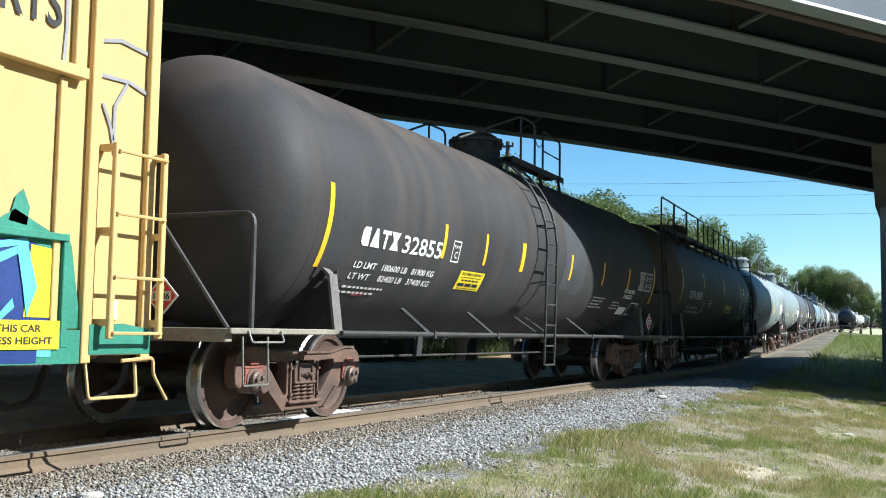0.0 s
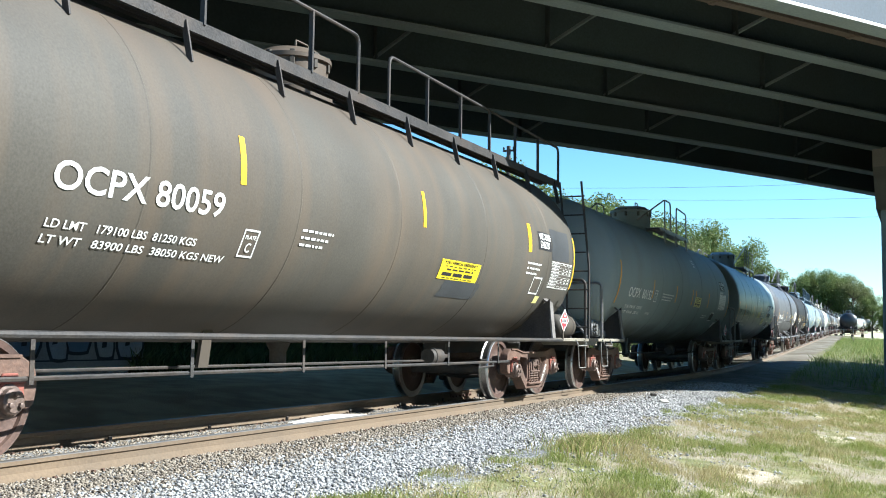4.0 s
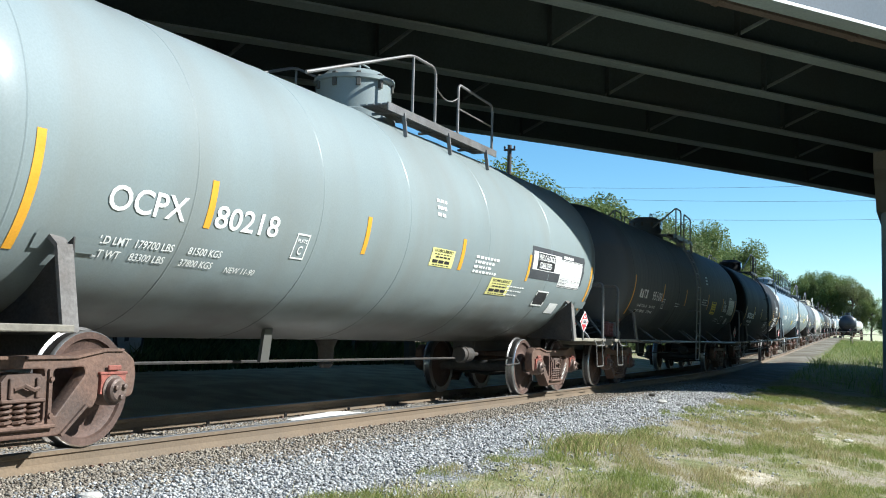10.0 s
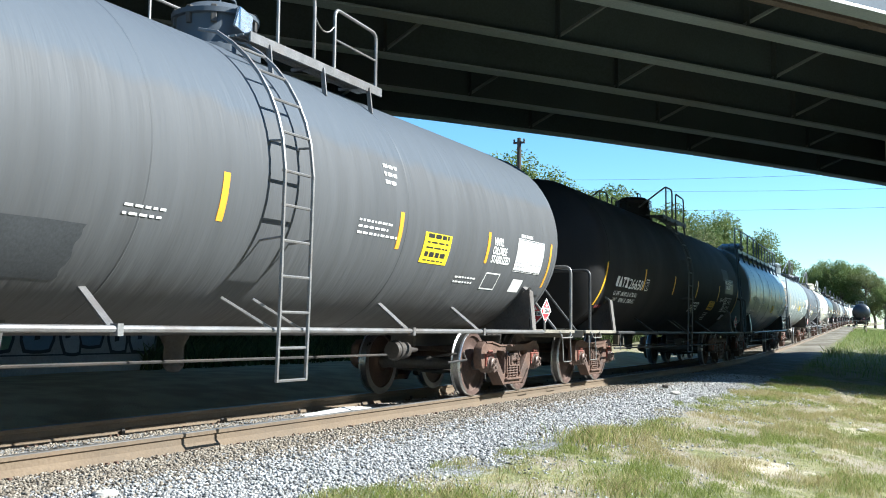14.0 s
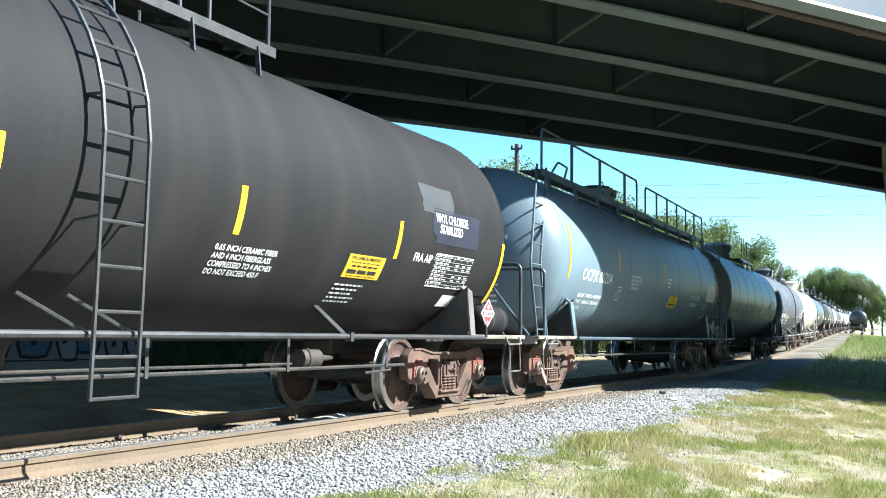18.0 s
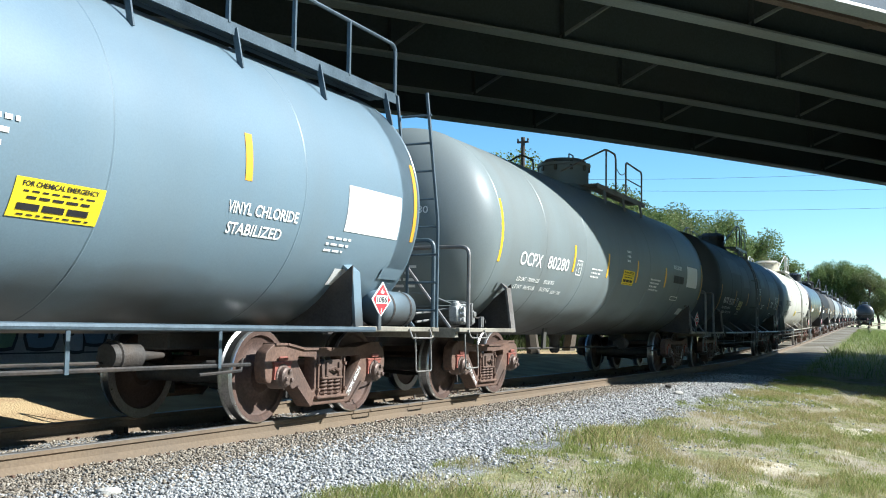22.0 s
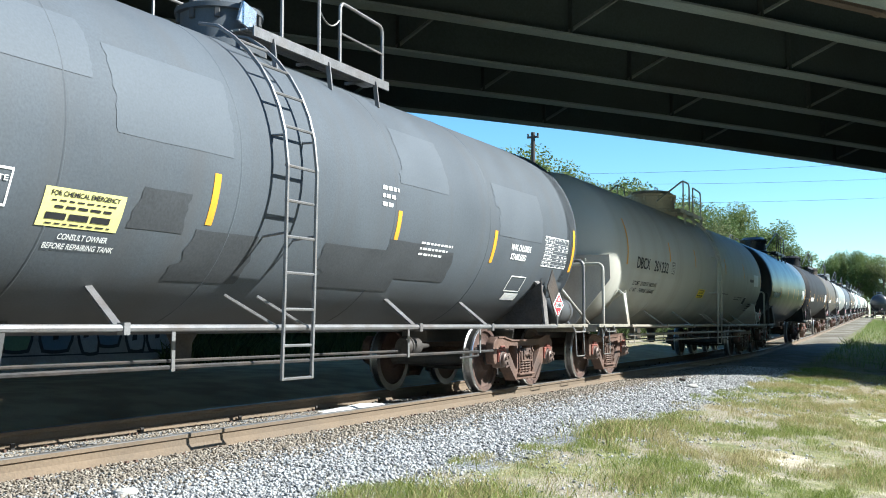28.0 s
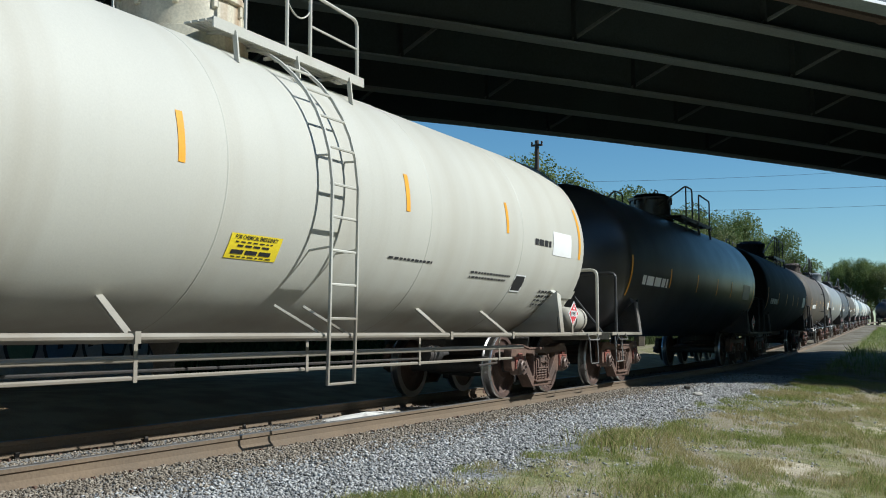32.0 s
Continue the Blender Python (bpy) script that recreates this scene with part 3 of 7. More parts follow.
class Skin:
    """Paint and signs that lie on a tank: u metres behind the first axle, angle in degrees above the tank's middle on the near side."""

    def __init__(self, car, base, shift=((0.0, 0.0),)):
        self.car, self.base, self.shift = car, base, shift

    def along(self, u):
        return u + float(np.interp(u, [k[0] for k in self.shift], [k[1] for k in self.shift]))

    def at(self, u, a, off=0.004):
        r, t = TANK_R + off, radians(a)
        return Vector((self.along(u) - self.base / 2, -r * math.cos(t), TANK_Z + r * math.sin(t)))

    def patch(self, name, mat, u0, u1, a0, a1, off=0.004, label="", slant=0.0, n=None):
        bm = bmesh.new()
        n = n or max(2, int(abs(a1 - a0) / 2.5) + 1)
        rows = []
        for k in range(n + 1):
            a = a0 + (a1 - a0) * k / n
            du = slant * (a - a0)
            rows.append([bm.verts.new(self.at(u + du, a, off)) for u in (u0, u1)])
        for p, q in zip(rows, rows[1:]):
            f = bm.faces.new((p[0], p[1], q[1], q[0]))
        bmesh.ops.recalc_face_normals(bm, faces=list(bm.faces))
        ob = part(name, bm, mat, self.car, label)
        return ob

    def blob(self, name, mat, u, a, w, h, seed, off=0.003, label=""):
        """A stain or repainted patch: masked edges, slightly uneven."""
        rnd = random.Random(seed)
        bm = bmesh.new()
        ha = math.degrees(h / TANK_R)
        n = max(4, int(ha / 1.5))
        l0, r0, rows = 0.0, 0.0, []
        step = rnd.randrange(1, n)
        notch = rnd.uniform(-0.12, 0.12) * w
        for k in range(n + 1):
            b = a - ha / 2 + ha * k / n
            l0, r0 = 0.6 * l0 + rnd.uniform(-0.02, 0.02), 0.6 * r0 + rnd.uniform(-0.02, 0.02)
            rows.append([bm.verts.new(self.at(u + x, b + dy, off)) for x, dy in ((-w / 2 + l0 + (notch if k > step else 0), 0), (-w / 6, rnd.uniform(-0.2, 0.2)), (w / 6, rnd.uniform(-0.2, 0.2)), (w / 2 + r0, 0.3 * l0))])
        for p, q in zip(rows, rows[1:]):
            for i in range(3):
                bm.faces.new((p[i], p[i + 1], q[i + 1], q[i]))
        return part(name, bm, mat, self.car, label, smooth=True)

    def head(self, y, z):
        """A spot on the leading head of the tank."""
        q = min(math.hypot(y, z - TANK_Z) / TANK_R, 0.999)
        return Vector((-self.base / 2 + HEAD_X - TANK_R * HEAD_D * (1 - q ** HEAD_N) ** (1 / HEAD_N) - 0.006, y, z))

    def head_text(self, body, y0, y1, z, height, mat):
        pts, faces = glyphs(body, 0.01)
        x0, x1 = min(p[0] for p in pts), max(p[0] for p in pts)
        bm = bmesh.new()
        vs = [bm.verts.new(self.head(y0 + (x - x0) / (x1 - x0) * (y1 - y0), z + y / 0.69 * height)) for x, y in pts]
        for f in faces:
            bm.faces.new([vs[i] for i in f])
        part("lettering", bm, mat, self.car)

    def head_bars(self, y0, y1, z, height, mat, seed=0):
        rnd = random.Random(seed)
        bm = bmesh.new()
        y = y0
        while y > y1 + 0.03:
            w = min(rnd.uniform(0.07, 0.18), y - y1)
            bm.faces.new([bm.verts.new(self.head(p, q)) for p, q in ((y, z), (y - w, z), (y - w, z + height), (y, z + height))])
            y -= w + 0.03
        part("lettering", bm, mat, self.car)

    def head_marks(self, body, mat):
        """The car's number on its leading head, with smaller lines under it."""
        self.head_text(body, 0.12, -0.72, 2.47, 0.095, mat)
        self.head_bars(-0.1, -0.5, 2.28, 0.04, mat, 1)
        self.head_bars(-0.14, -0.46, 2.2, 0.04, mat, 2)
        for k in range(4):
            self.head_bars(0.0, -0.55 + 0.05 * (k % 2), 1.74 - 0.085 * k, 0.035, mat, 3 + k)

    def text(self, body, u0, u1, a, height, mat, off=0.007, bold=0.014):
        pts, faces = glyphs(body, bold)
        x0, x1 = min(p[0] for p in pts), max(p[0] for p in pts)
        y0, y1 = 0.0, 0.69
        bm = bmesh.new()
        vs = [bm.verts.new(self.at(u0 + (x - x0) / (x1 - x0) * (u1 - u0), a + math.degrees((y - y0) / (y1 - y0) * height / TANK_R), off)) for x, y in pts]
        for f in faces:
            try:
                bm.faces.new([vs[i] for i in f])
            except ValueError:
                pass
        return part("lettering", bm, mat, self.car)

    def bars(self, u0, u1, a, height, mat, seed=0, off=0.007, name="lettering", word=1.0):
        """A line of writing too small to read: short bars, one a word."""
        rnd = random.Random(seed)
        bm = bmesh.new()
        u = u0
        while u < u1 - 0.02:
            w = min(rnd.uniform(0.06, 0.18) * word * max(1.0, height / 0.06), u1 - u)
            q = [self.at(p, b, off) for p, b in ((u, a), (u + w, a), (u + w, a + math.degrees(height / TANK_R)), (u, a + math.degrees(height / TANK_R)))]
            bm.faces.new([bm.verts.new(p) for p in q])
            u += w + 0.028 * max(1.0, height / 0.06)
        return part(name, bm, mat, self.car)

    def block(self, u0, u1, a, height, mat, step=5.0, rows=3, seed=0):
        for k in range(rows):
            self.bars(u0, u1 - 0.13 * ((k * 7 + seed) % 3) * min(1, u1 - u0), a - k * step, 0.7 * height, mat, seed + k, word=0.55)

    def outline(self, mat, u0, u1, a0, a1, w=0.02, off=0.006):
        bm = bmesh.new()
        da = math.degrees(w / TANK_R)
        for x0, x1, b0, b1 in ((u0, u1, a0, a0 + da), (u0, u1, a1 - da, a1), (u0, u0 + w, a0 + da, a1 - da), (u1 - w, u1, a0 + da, a1 - da)):
            bm.faces.new([bm.verts.new(self.at(x, b, off)) for x, b in ((x0, b0), (x1, b0), (x1, b1), (x0, b1))])
        return part("plate_frame", bm, mat, self.car)

    def mark(self, mat, u0, u1, a, height):
        """The owner's mark as four plain shapes."""
        bm = bmesh.new()
        w = (u1 - u0) / 4
        h = math.degrees(height / TANK_R)
        for k, shape in enumerate((((0.1, 0.2), (0.3, 0), (0.85, 0), (0.85, 1), (0.3, 1), (0.1, 0.8)), ((0.02, 0), (0.95, 0), (0.6, 1), (0.38, 1)),
                                   ((0.38, 0), (0.62, 0), (0.62, 0.78), (0.95, 0.78), (0.95, 1), (0.05, 1), (0.05, 0.78), (0.38, 0.78)),
                                   ((0.02, 0), (0.98, 0), (0.68, 0.5), (0.98, 1), (0.02, 1), (0.32, 0.5)))):
            bm.faces.new([bm.verts.new(self.at(u0 + w * (k + x), a + h * y, 0.007)) for x, y in shape])
        return part("owner_mark", bm, mat, self.car)

    def stripes(self, mat, us, a0, a1, first=None, last=None, w=0.085):
        for u in us:
            self.patch("reflective_stripe", mat, u - w / 2, u + w / 2, a0, a1, label="amber reflective stripe")
        for ends in (first, last):
            if ends:
                u, b0, b1 = ends
                self.patch("reflective_stripe", mat, u - w / 2, u + w / 2, b0, b1, label="amber reflective stripe")

    def plate(self, mat, u0, u1, a0, a1):
        self.outline(mat, u0, u1, a0, a1, 0.018)
        m = (u0 + u1) / 2
        self.text("PLATE", u0 + 0.035, u1 - 0.035, a0 + (a1 - a0) * 0.66, 0.035, mat, bold=0.02)
        self.text("C", m - 0.04, m + 0.04, a0 + (a1 - a0) * 0.2, 0.085, mat)

    def emergency(self, u0, u1, a0, a1, mat):
        self.patch("warning_sign", mat, u0, u1, a0, a1, 0.005, "yellow emergency sign with black writing")
        d = (a1 - a0)
        self.text("FOR CHEMICAL EMERGENCY", u0 + 0.06, u1 - 0.06, a0 + d * 0.8, 0.035, INK, 0.009, 0.02)
        self.bars(u0 + 0.08, u1 - 0.08, a0 + d * 0.66, 0.012, INK, 3, 0.009, word=0.5)
        self.bars(u0 + 0.12, u1 - 0.12, a0 + d * 0.49, 0.02, INK, 5, 0.009, word=0.6)
        for k in range(3):
            w = (u1 - u0 - 0.14) / 3
            self.patch("lettering", INK, u0 + 0.06 + k * w, u0 + 0.03 + (k + 1) * w, a0 + d * 0.2, a0 + d * 0.37, 0.009)
        self.bars(u0 + 0.08, u1 - 0.08, a0 + d * 0.07, 0.011, INK, 9, 0.009, word=0.5)

    def table(self, u0, u1, a0, a1, dark):
        """A ruled table of test dates."""
        ink = LETTER_WHITE if dark else RULE_GREY
        if not dark:
            self.patch("test_table", DECAL_WHITE, u0, u1, a0, a1, 0.005, "white table of test dates")
        self.outline(ink if dark else INK, u0 + 0.01, u1 - 0.01, a0 + 0.4, a1 - 0.4, 0.008, 0.008)
        d, w = a1 - a0, u1 - u0
        lines = [(u0 + 0.01, u1 - 0.01, a0 + d * k / 9, a0 + d * k / 9 + 0.16) for k in range(1, 9)]
        lines += [(u0 + w * q, u0 + w * q + 0.005, a0 + 0.4, a1 - 0.4) for q in (0.5, 0.68, 0.85)]
        for x0, x1, b0, b1 in lines:
            bm = bmesh.new()
            bm.faces.new([bm.verts.new(self.at(x, b, 0.008)) for x, b in ((x0, b0), (x1, b0), (x1, b1), (x0, b1))])
            part("table_rule", bm, ink, self.car)
        for k in range(9):
            b = a0 + d * (k + 0.3) / 9
            if dark or k < 3:
                self.bars(u0 + 0.03, u0 + w * (0.36 + 0.03 * (k % 3)), b, 0.02, ink, k, 0.009, word=0.6)
                for q in (0.55, 0.73, 0.88):
                    if (k + int(q * 20)) % 3:
                        self.bars(u0 + w * q, u0 + w * (q + 0.08), b, 0.018, ink, k, 0.009)
        if not dark:
            self.bars(u0 + 0.1, u0 + w * 0.55, a1 + 0.7, 0.045, LETTER_WHITE, 2)


def placard(car, at, number, label):
    bm = bmesh.new()
    s = 0.19
    prism(bm, [(-s, 0), (0, -s), (s, 0), (0, s)], -0.004, 0.004)
    board = part("placard", bm, DECAL_WHITE, car, label, at=at)
    bm = bmesh.new()
    q = 0.165
    bm.faces.new([bm.verts.new((x, -0.006, z)) for x, z in ((-q, 0), (0, -q), (q, 0), (0, q))])
    part("field", bm, PLACARD_RED, board)
    bm = bmesh.new()
    bm.faces.new([bm.verts.new((x, -0.008, z)) for x, z in ((-0.11, -0.045), (0.11, -0.045), (0.11, 0.045), (-0.11, 0.045))])
    part("number_field", bm, DECAL_WHITE, board)
    for body, x0, x1, z0, h, mat in ((number, -0.095, 0.095, -0.03, 0.06, INK), ("2" if number == "1086" else "3", -0.015, 0.015, -0.135, 0.04, DECAL_WHITE)):
        pts, faces = glyphs(body, 0.02)
        a, b = min(p[0] for p in pts), max(p[0] for p in pts)
        bm = bmesh.new()
        vs = [bm.verts.new((x0 + (x - a) / (b - a) * (x1 - x0), -0.01, z0 + y / 0.69 * h)) for x, y in pts]
        for f in faces:
            bm.faces.new([vs[i] for i in f])
        part("lettering", bm, mat, board)
    bm = bmesh.new()
    bm.faces.new([bm.verts.new((x, -0.008, z)) for x, z in ((-0.03, 0.065), (0.03, 0.065), (0.035, 0.09), (0.012, 0.085), (0.0, 0.13), (-0.015, 0.09), (-0.035, 0.095))])
    part("flame", bm, DECAL_WHITE, board)
    return board


def add_end(car, base, rear, mat, metal, spec):
    """One end of a tank car: stub sill, coupler, platform, end rail, steps, bolster plates, brake gear. x runs out of the car's end."""
    d = 1 if rear else -1
    ex = d * base / 2                                     # over the outer axle

    def X(o):
        return ex + d * o

    bm = bmesh.new()
    a, b = sorted((X(0.8), X(-2.4)))
    box(bm, a, b, -0.2, 0.2, 0.7, 1.02, bevel=0.02)
    box(bm, min(X(0.8), X(0.9)), max(X(0.8), X(0.9)), -0.3, 0.3, 0.62, 1.0, bevel=0.02)
    # dark steel instead of car paint, to draw the shade under the tank
    part("stub_sill", bm, DARK_STEEL, car)
    bm = bmesh.new()
    tube(bm, [(X(0.85), 0, 0.82), (X(1.0), 0, 0.82)], 0.09, 10)
    box(bm, min(X(0.98), X(1.19)), max(X(0.98), X(1.19)), -0.15 * 1, 0.17, 0.66, 0.97, bevel=0.05)
    box(bm, min(X(1.05), X(1.24)), max(X(1.05), X(1.24)), -0.2, -0.1, 0.7, 0.93, bevel=0.03)
    part("coupler", bm, RUST, car, "rusty knuckle coupler")
    bm = bmesh.new()
    tube(bm, rail_line((X(0.9), -0.35, 0.75), (X(1.0), -0.4, 0.4), (X(1.25), -0.2, 0.28), r=0.15), 0.03, 8)
    part("air_hose", bm, RUBBER, car)
    # platform: side channels, cross beam, treads
    side = 0.86 if not rear else 0.9
    for sy in (-1, 1):
        bm = bmesh.new()
        p, q = sorted((X(side), X(-0.98)))
        box(bm, p, q, sy * 1.42 - 0.03, sy * 1.42 + 0.03, 0.9, 0.955, bevel=0.008)
        part("side_channel", bm, spec.get("sill", GRIMY_SILL), car)
        # the tapered bolster web and its flange up to the tank
        bm = bmesh.new()
        prism_pts = [(0.3, 0.98), (1.38, 0.9), (1.38, 1.58), (1.05, 1.32), (0.7, 1.05)]
        vs0 = [bm.verts.new((X(-1.0) - 0.008, sy * y, z)) for y, z in prism_pts]
        vs1 = [bm.verts.new((X(-1.0) + 0.008, sy * y, z)) for y, z in prism_pts]
        n = len(vs0)
        for k in range(n):
            bm.faces.new((vs0[k], vs0[(k + 1) % n], vs1[(k + 1) % n], vs1[k]))
        bm.faces.new(vs0)
        bm.faces.new(vs1[::-1])
        bmesh.ops.recalc_face_normals(bm, faces=list(bm.faces))
        # dark by default, to paint in the shade behind the bolster plate
        part("bolster_web", bm, spec.get("web", DARK_STEEL), car)
        bm = bmesh.new()
        beam(bm, (X(-0.95), sy * 1.43, 0.9), (X(-0.92), sy * 1.36, 1.52), 0.15, 0.03, up=(0, 1, 0))
        beam(bm, (X(-0.92), sy * 1.36, 1.5), (X(-0.93), sy * 1.26, 1.58), 0.15, 0.03, up=(0, 1, 0))
        part("bolster_plate", bm, mat if mat in (P_CREAM, P_BLUE) else GRIMY_PLATE, car, "upright bolster plate against the tank")
        bm = bmesh.new()
        for k in range(9):
            o = -0.75 + 0.17 * k
            p, q = sorted((X(o), X(o + 0.16)))
            box(bm, p, q, sy * 0.85 - 0.53, sy * 0.85 + 0.53, 0.93, 0.95)
        part("tread_plate", bm, DARK_STEEL, car)
        # stirrup step
        bm = bmesh.new()
        tube(bm, rail_line((X(0.68), sy * 1.44, 0.88), (X(0.68), sy * 1.46, 0.45), (X(0.3), sy * 1.46, 0.45), (X(0.3), sy * 1.44, 0.88), r=0.03), 0.0095, 6)
        tube(bm, rail_line((X(0.62), sy * 1.46, 0.93), (X(0.62), sy * 1.5, 0.83), (X(0.12), sy * 1.5, 0.83), (X(0.12), sy * 1.46, 0.93), r=0.03), 0.01, 6)
        part("step", bm, STEP_STEEL, car)
    bm = bmesh.new()
    p, q = sorted((X(side - 0.002), X(side - 0.1)))
    box(bm, p, q, -1.388, 1.388, 0.83, 0.953, bevel=0.008)
    part("end_sill", bm, spec.get("sill", GRIMY_SILL), car)
    # end rail with its posts and braces
    bm = bmesh.new()
    o = 0.52 if not rear else 0.8
    top = 1.99
    tube(bm, rail_line((X(o), -1.41, 0.94), (X(o), -1.41, top), (X(o), 1.41, top), (X(o), 1.41, 0.94), r=0.11), 0.027, 8)
    for y in (-0.55, 0.55):
        tube(bm, [(X(o), y * 0.6, top - 0.02), (X(o), y * 2.1, 0.95)], 0.022, 6)
    tube(bm, [(X(o), 0.0, top), (X(o), 0.0, 1.0)], 0.018, 6)
    part("end_rail", bm, spec.get("rail", metal), car)
    if rear:
        if spec.get("board"):
            bm = bmesh.new()
            o = X(-0.55)
            prism(bm, [(o - 0.18, 1.76), (o + 0.23, 1.22), (o + 0.0, 0.97), (o - 0.4, 1.5)], -1.455, -1.44)
            part("placard_board", bm, DARK_STEEL, car, "dark tilted board behind the placard")
        placard(car, Matrix.LocRotScale((X(-0.55), -1.47, 1.24), Euler((radians(4), 0, radians(-4))), None), spec.get("number", "1086"), "red flammable gas placard")
        bm = bmesh.new()
        box(bm, X(-0.56) - 0.03, X(-0.56) + 0.03, -1.462, -1.44, 0.92, 1.2)
        part("placard_post", bm, metal, car)
        if spec.get("reservoir"):
            bm = bmesh.new()
            lathe(bm, [(-0.44, 0.02), (-0.43, 0.1), (-0.38, 0.17), (-0.32, 0.2), (0.32, 0.2), (0.38, 0.17), (0.43, 0.1), (0.44, 0.02)], "X", 28, (X(0.22), -1.12, 1.16))
            res = part("air_reservoir", bm, mat, car, smooth=True)
            bm = bmesh.new()
            for dx in (-0.2, 0.2):
                lathe(bm, [(-0.02, 0.206), (0.02, 0.206)], "X", 24, (X(0.22) + dx, -1.12, 1.16), caps=False)
            part("strap", bm, DARK_STEEL, res)
        # hand brake wheel on the end
        bm = bmesh.new()
        c = Vector((X(0.78), -0.35, 1.62))
        ring = [c + Vector((0, 0.28 * math.cos(t), 0.28 * math.sin(t))) for t in (2 * math.pi * k / 20 for k in range(21))]
        tube(bm, ring, 0.016, 6)
        for k in range(6):
            t = math.pi * k / 3
            tube(bm, [c, c + Vector((0, 0.27 * math.cos(t), 0.27 * math.sin(t)))], 0.01, 5)
        box(bm, min(X(0.5), X(0.74)), max(X(0.5), X(0.74)), -0.5, -0.2, 1.45, 1.78, bevel=0.03)
        part("hand_brake", bm, DARK_STEEL, car, "spoked hand brake wheel with its gear case")
    else:
        placard(car, Matrix.LocRotScale((X(0.56), -0.43, 1.24), Euler((0, 0, radians(-90))), None), spec.get("number", "1086"), "red flammable gas placard, in shade")
    if spec.get("valve") and not rear:
        def V(o):
            return X(0.08 - o)

        def block(o0, o1, y0, y1, z0, z1, bevel):
            box(bm, min(V(o0), V(o1)), max(V(o0), V(o1)), y0, y1, z0, z1, bevel=bevel)
        # ribbed pipe bracket in the middle
        bm = bmesh.new()
        block(-0.1, 0.1, -1.2, -1.02, 0.99, 1.27, 0.02)
        for o in (-0.085, 0.0, 0.085):
            block(o - 0.016, o + 0.016, -1.235, -1.19, 1.0, 1.285, 0.01)
        block(-0.07, 0.07, -1.22, -1.0, 1.255, 1.29, 0.012)
        for o, y, z in ((-0.05, -1.0, 1.2), (0.05, -1.02, 1.1)):
            tube(bm, [(V(o), y - 0.05, z), (V(o), y + 0.1, z), (V(o - 0.05), y + 0.2, z - 0.02), (V(o - 0.7), y + 0.25, z - 0.08)], 0.016, 6)
        bracket = part("brake_valve", bm, VALVE_GREY, car, "brake valve bracket with its pipes", smooth=True)
        # control portion bolted to its outer face
        bm = bmesh.new()
        block(-0.27, -0.1, -1.19, -1.04, 1.01, 1.25, 0.03)
        block(-0.135, -0.1, -1.225, -1.02, 0.995, 1.265, 0.012)
        for z in (1.06, 1.13, 1.2):
            lathe(bm, [(-1.255, 0.012), (-1.25, 0.03), (-1.215, 0.033), (-1.21, 0.042), (-1.17, 0.044)], "Y", 10, (V(-0.2), 0, z))
        lathe(bm, [(1.24, 0.062), (1.275, 0.06), (1.28, 0.045), (1.3, 0.04), (1.305, 0.012)], "Z", 12, (V(-0.2), -1.12, 0))
        for z in (1.02, 1.24):
            lathe(bm, [(-1.245, 0.012), (-1.24, 0.017), (-1.22, 0.017)], "Y", 6, (V(-0.118), 0, z))
        part("control_portion", bm, spec["valve"], bracket, "painted casting with round caps", smooth=True)
        # lower release portion on the other face
        bm = bmesh.new()
        block(0.1, 0.15, -1.21, -1.04, 1.05, 1.2, 0.012)
        block(0.15, 0.27, -1.2, -1.06, 1.0, 1.19, 0.025)
        block(0.16, 0.24, -1.225, -1.19, 1.1, 1.17, 0.01)
        lathe(bm, [(0.985, 0.04), (1.0, 0.045), (1.03, 0.045)], "Z", 10, (V(0.21), -1.13, 0))
        part("release_portion", bm, VALVE_GREY, bracket, smooth=True)
        bm = bmesh.new()
        tube(bm, [(V(0.25), -1.14, 1.1), (V(0.4), -1.17, 1.09), (V(0.52), -1.19, 1.1), (V(0.56), -1.2, 1.08), (V(0.57), -1.21, 1.02)], 0.01, 6)
        part("release_rod", bm, DARK_STEEL, bracket)
        bm = bmesh.new()
        block(0.44, 0.47, -1.21, -1.16, 0.96, 1.11, 0.006)
        block(0.49, 0.52, -1.21, -1.16, 0.96, 1.11, 0.006)
        part("rod_guide", bm, VALVE_GREY, bracket)
        bm = bmesh.new()
        for k, (z, y) in enumerate(((1.42, -0.6), (1.22, -0.3), (1.35, 0.1))):
            tube(bm, rail_line((X(-0.05), -1.1, 1.2 + 0.05 * k), (X(0.2), y, z), (X(0.3), 0.9, z - 0.1), r=0.2), 0.013, 6)
        part("air_pipe", bm, metal, car)


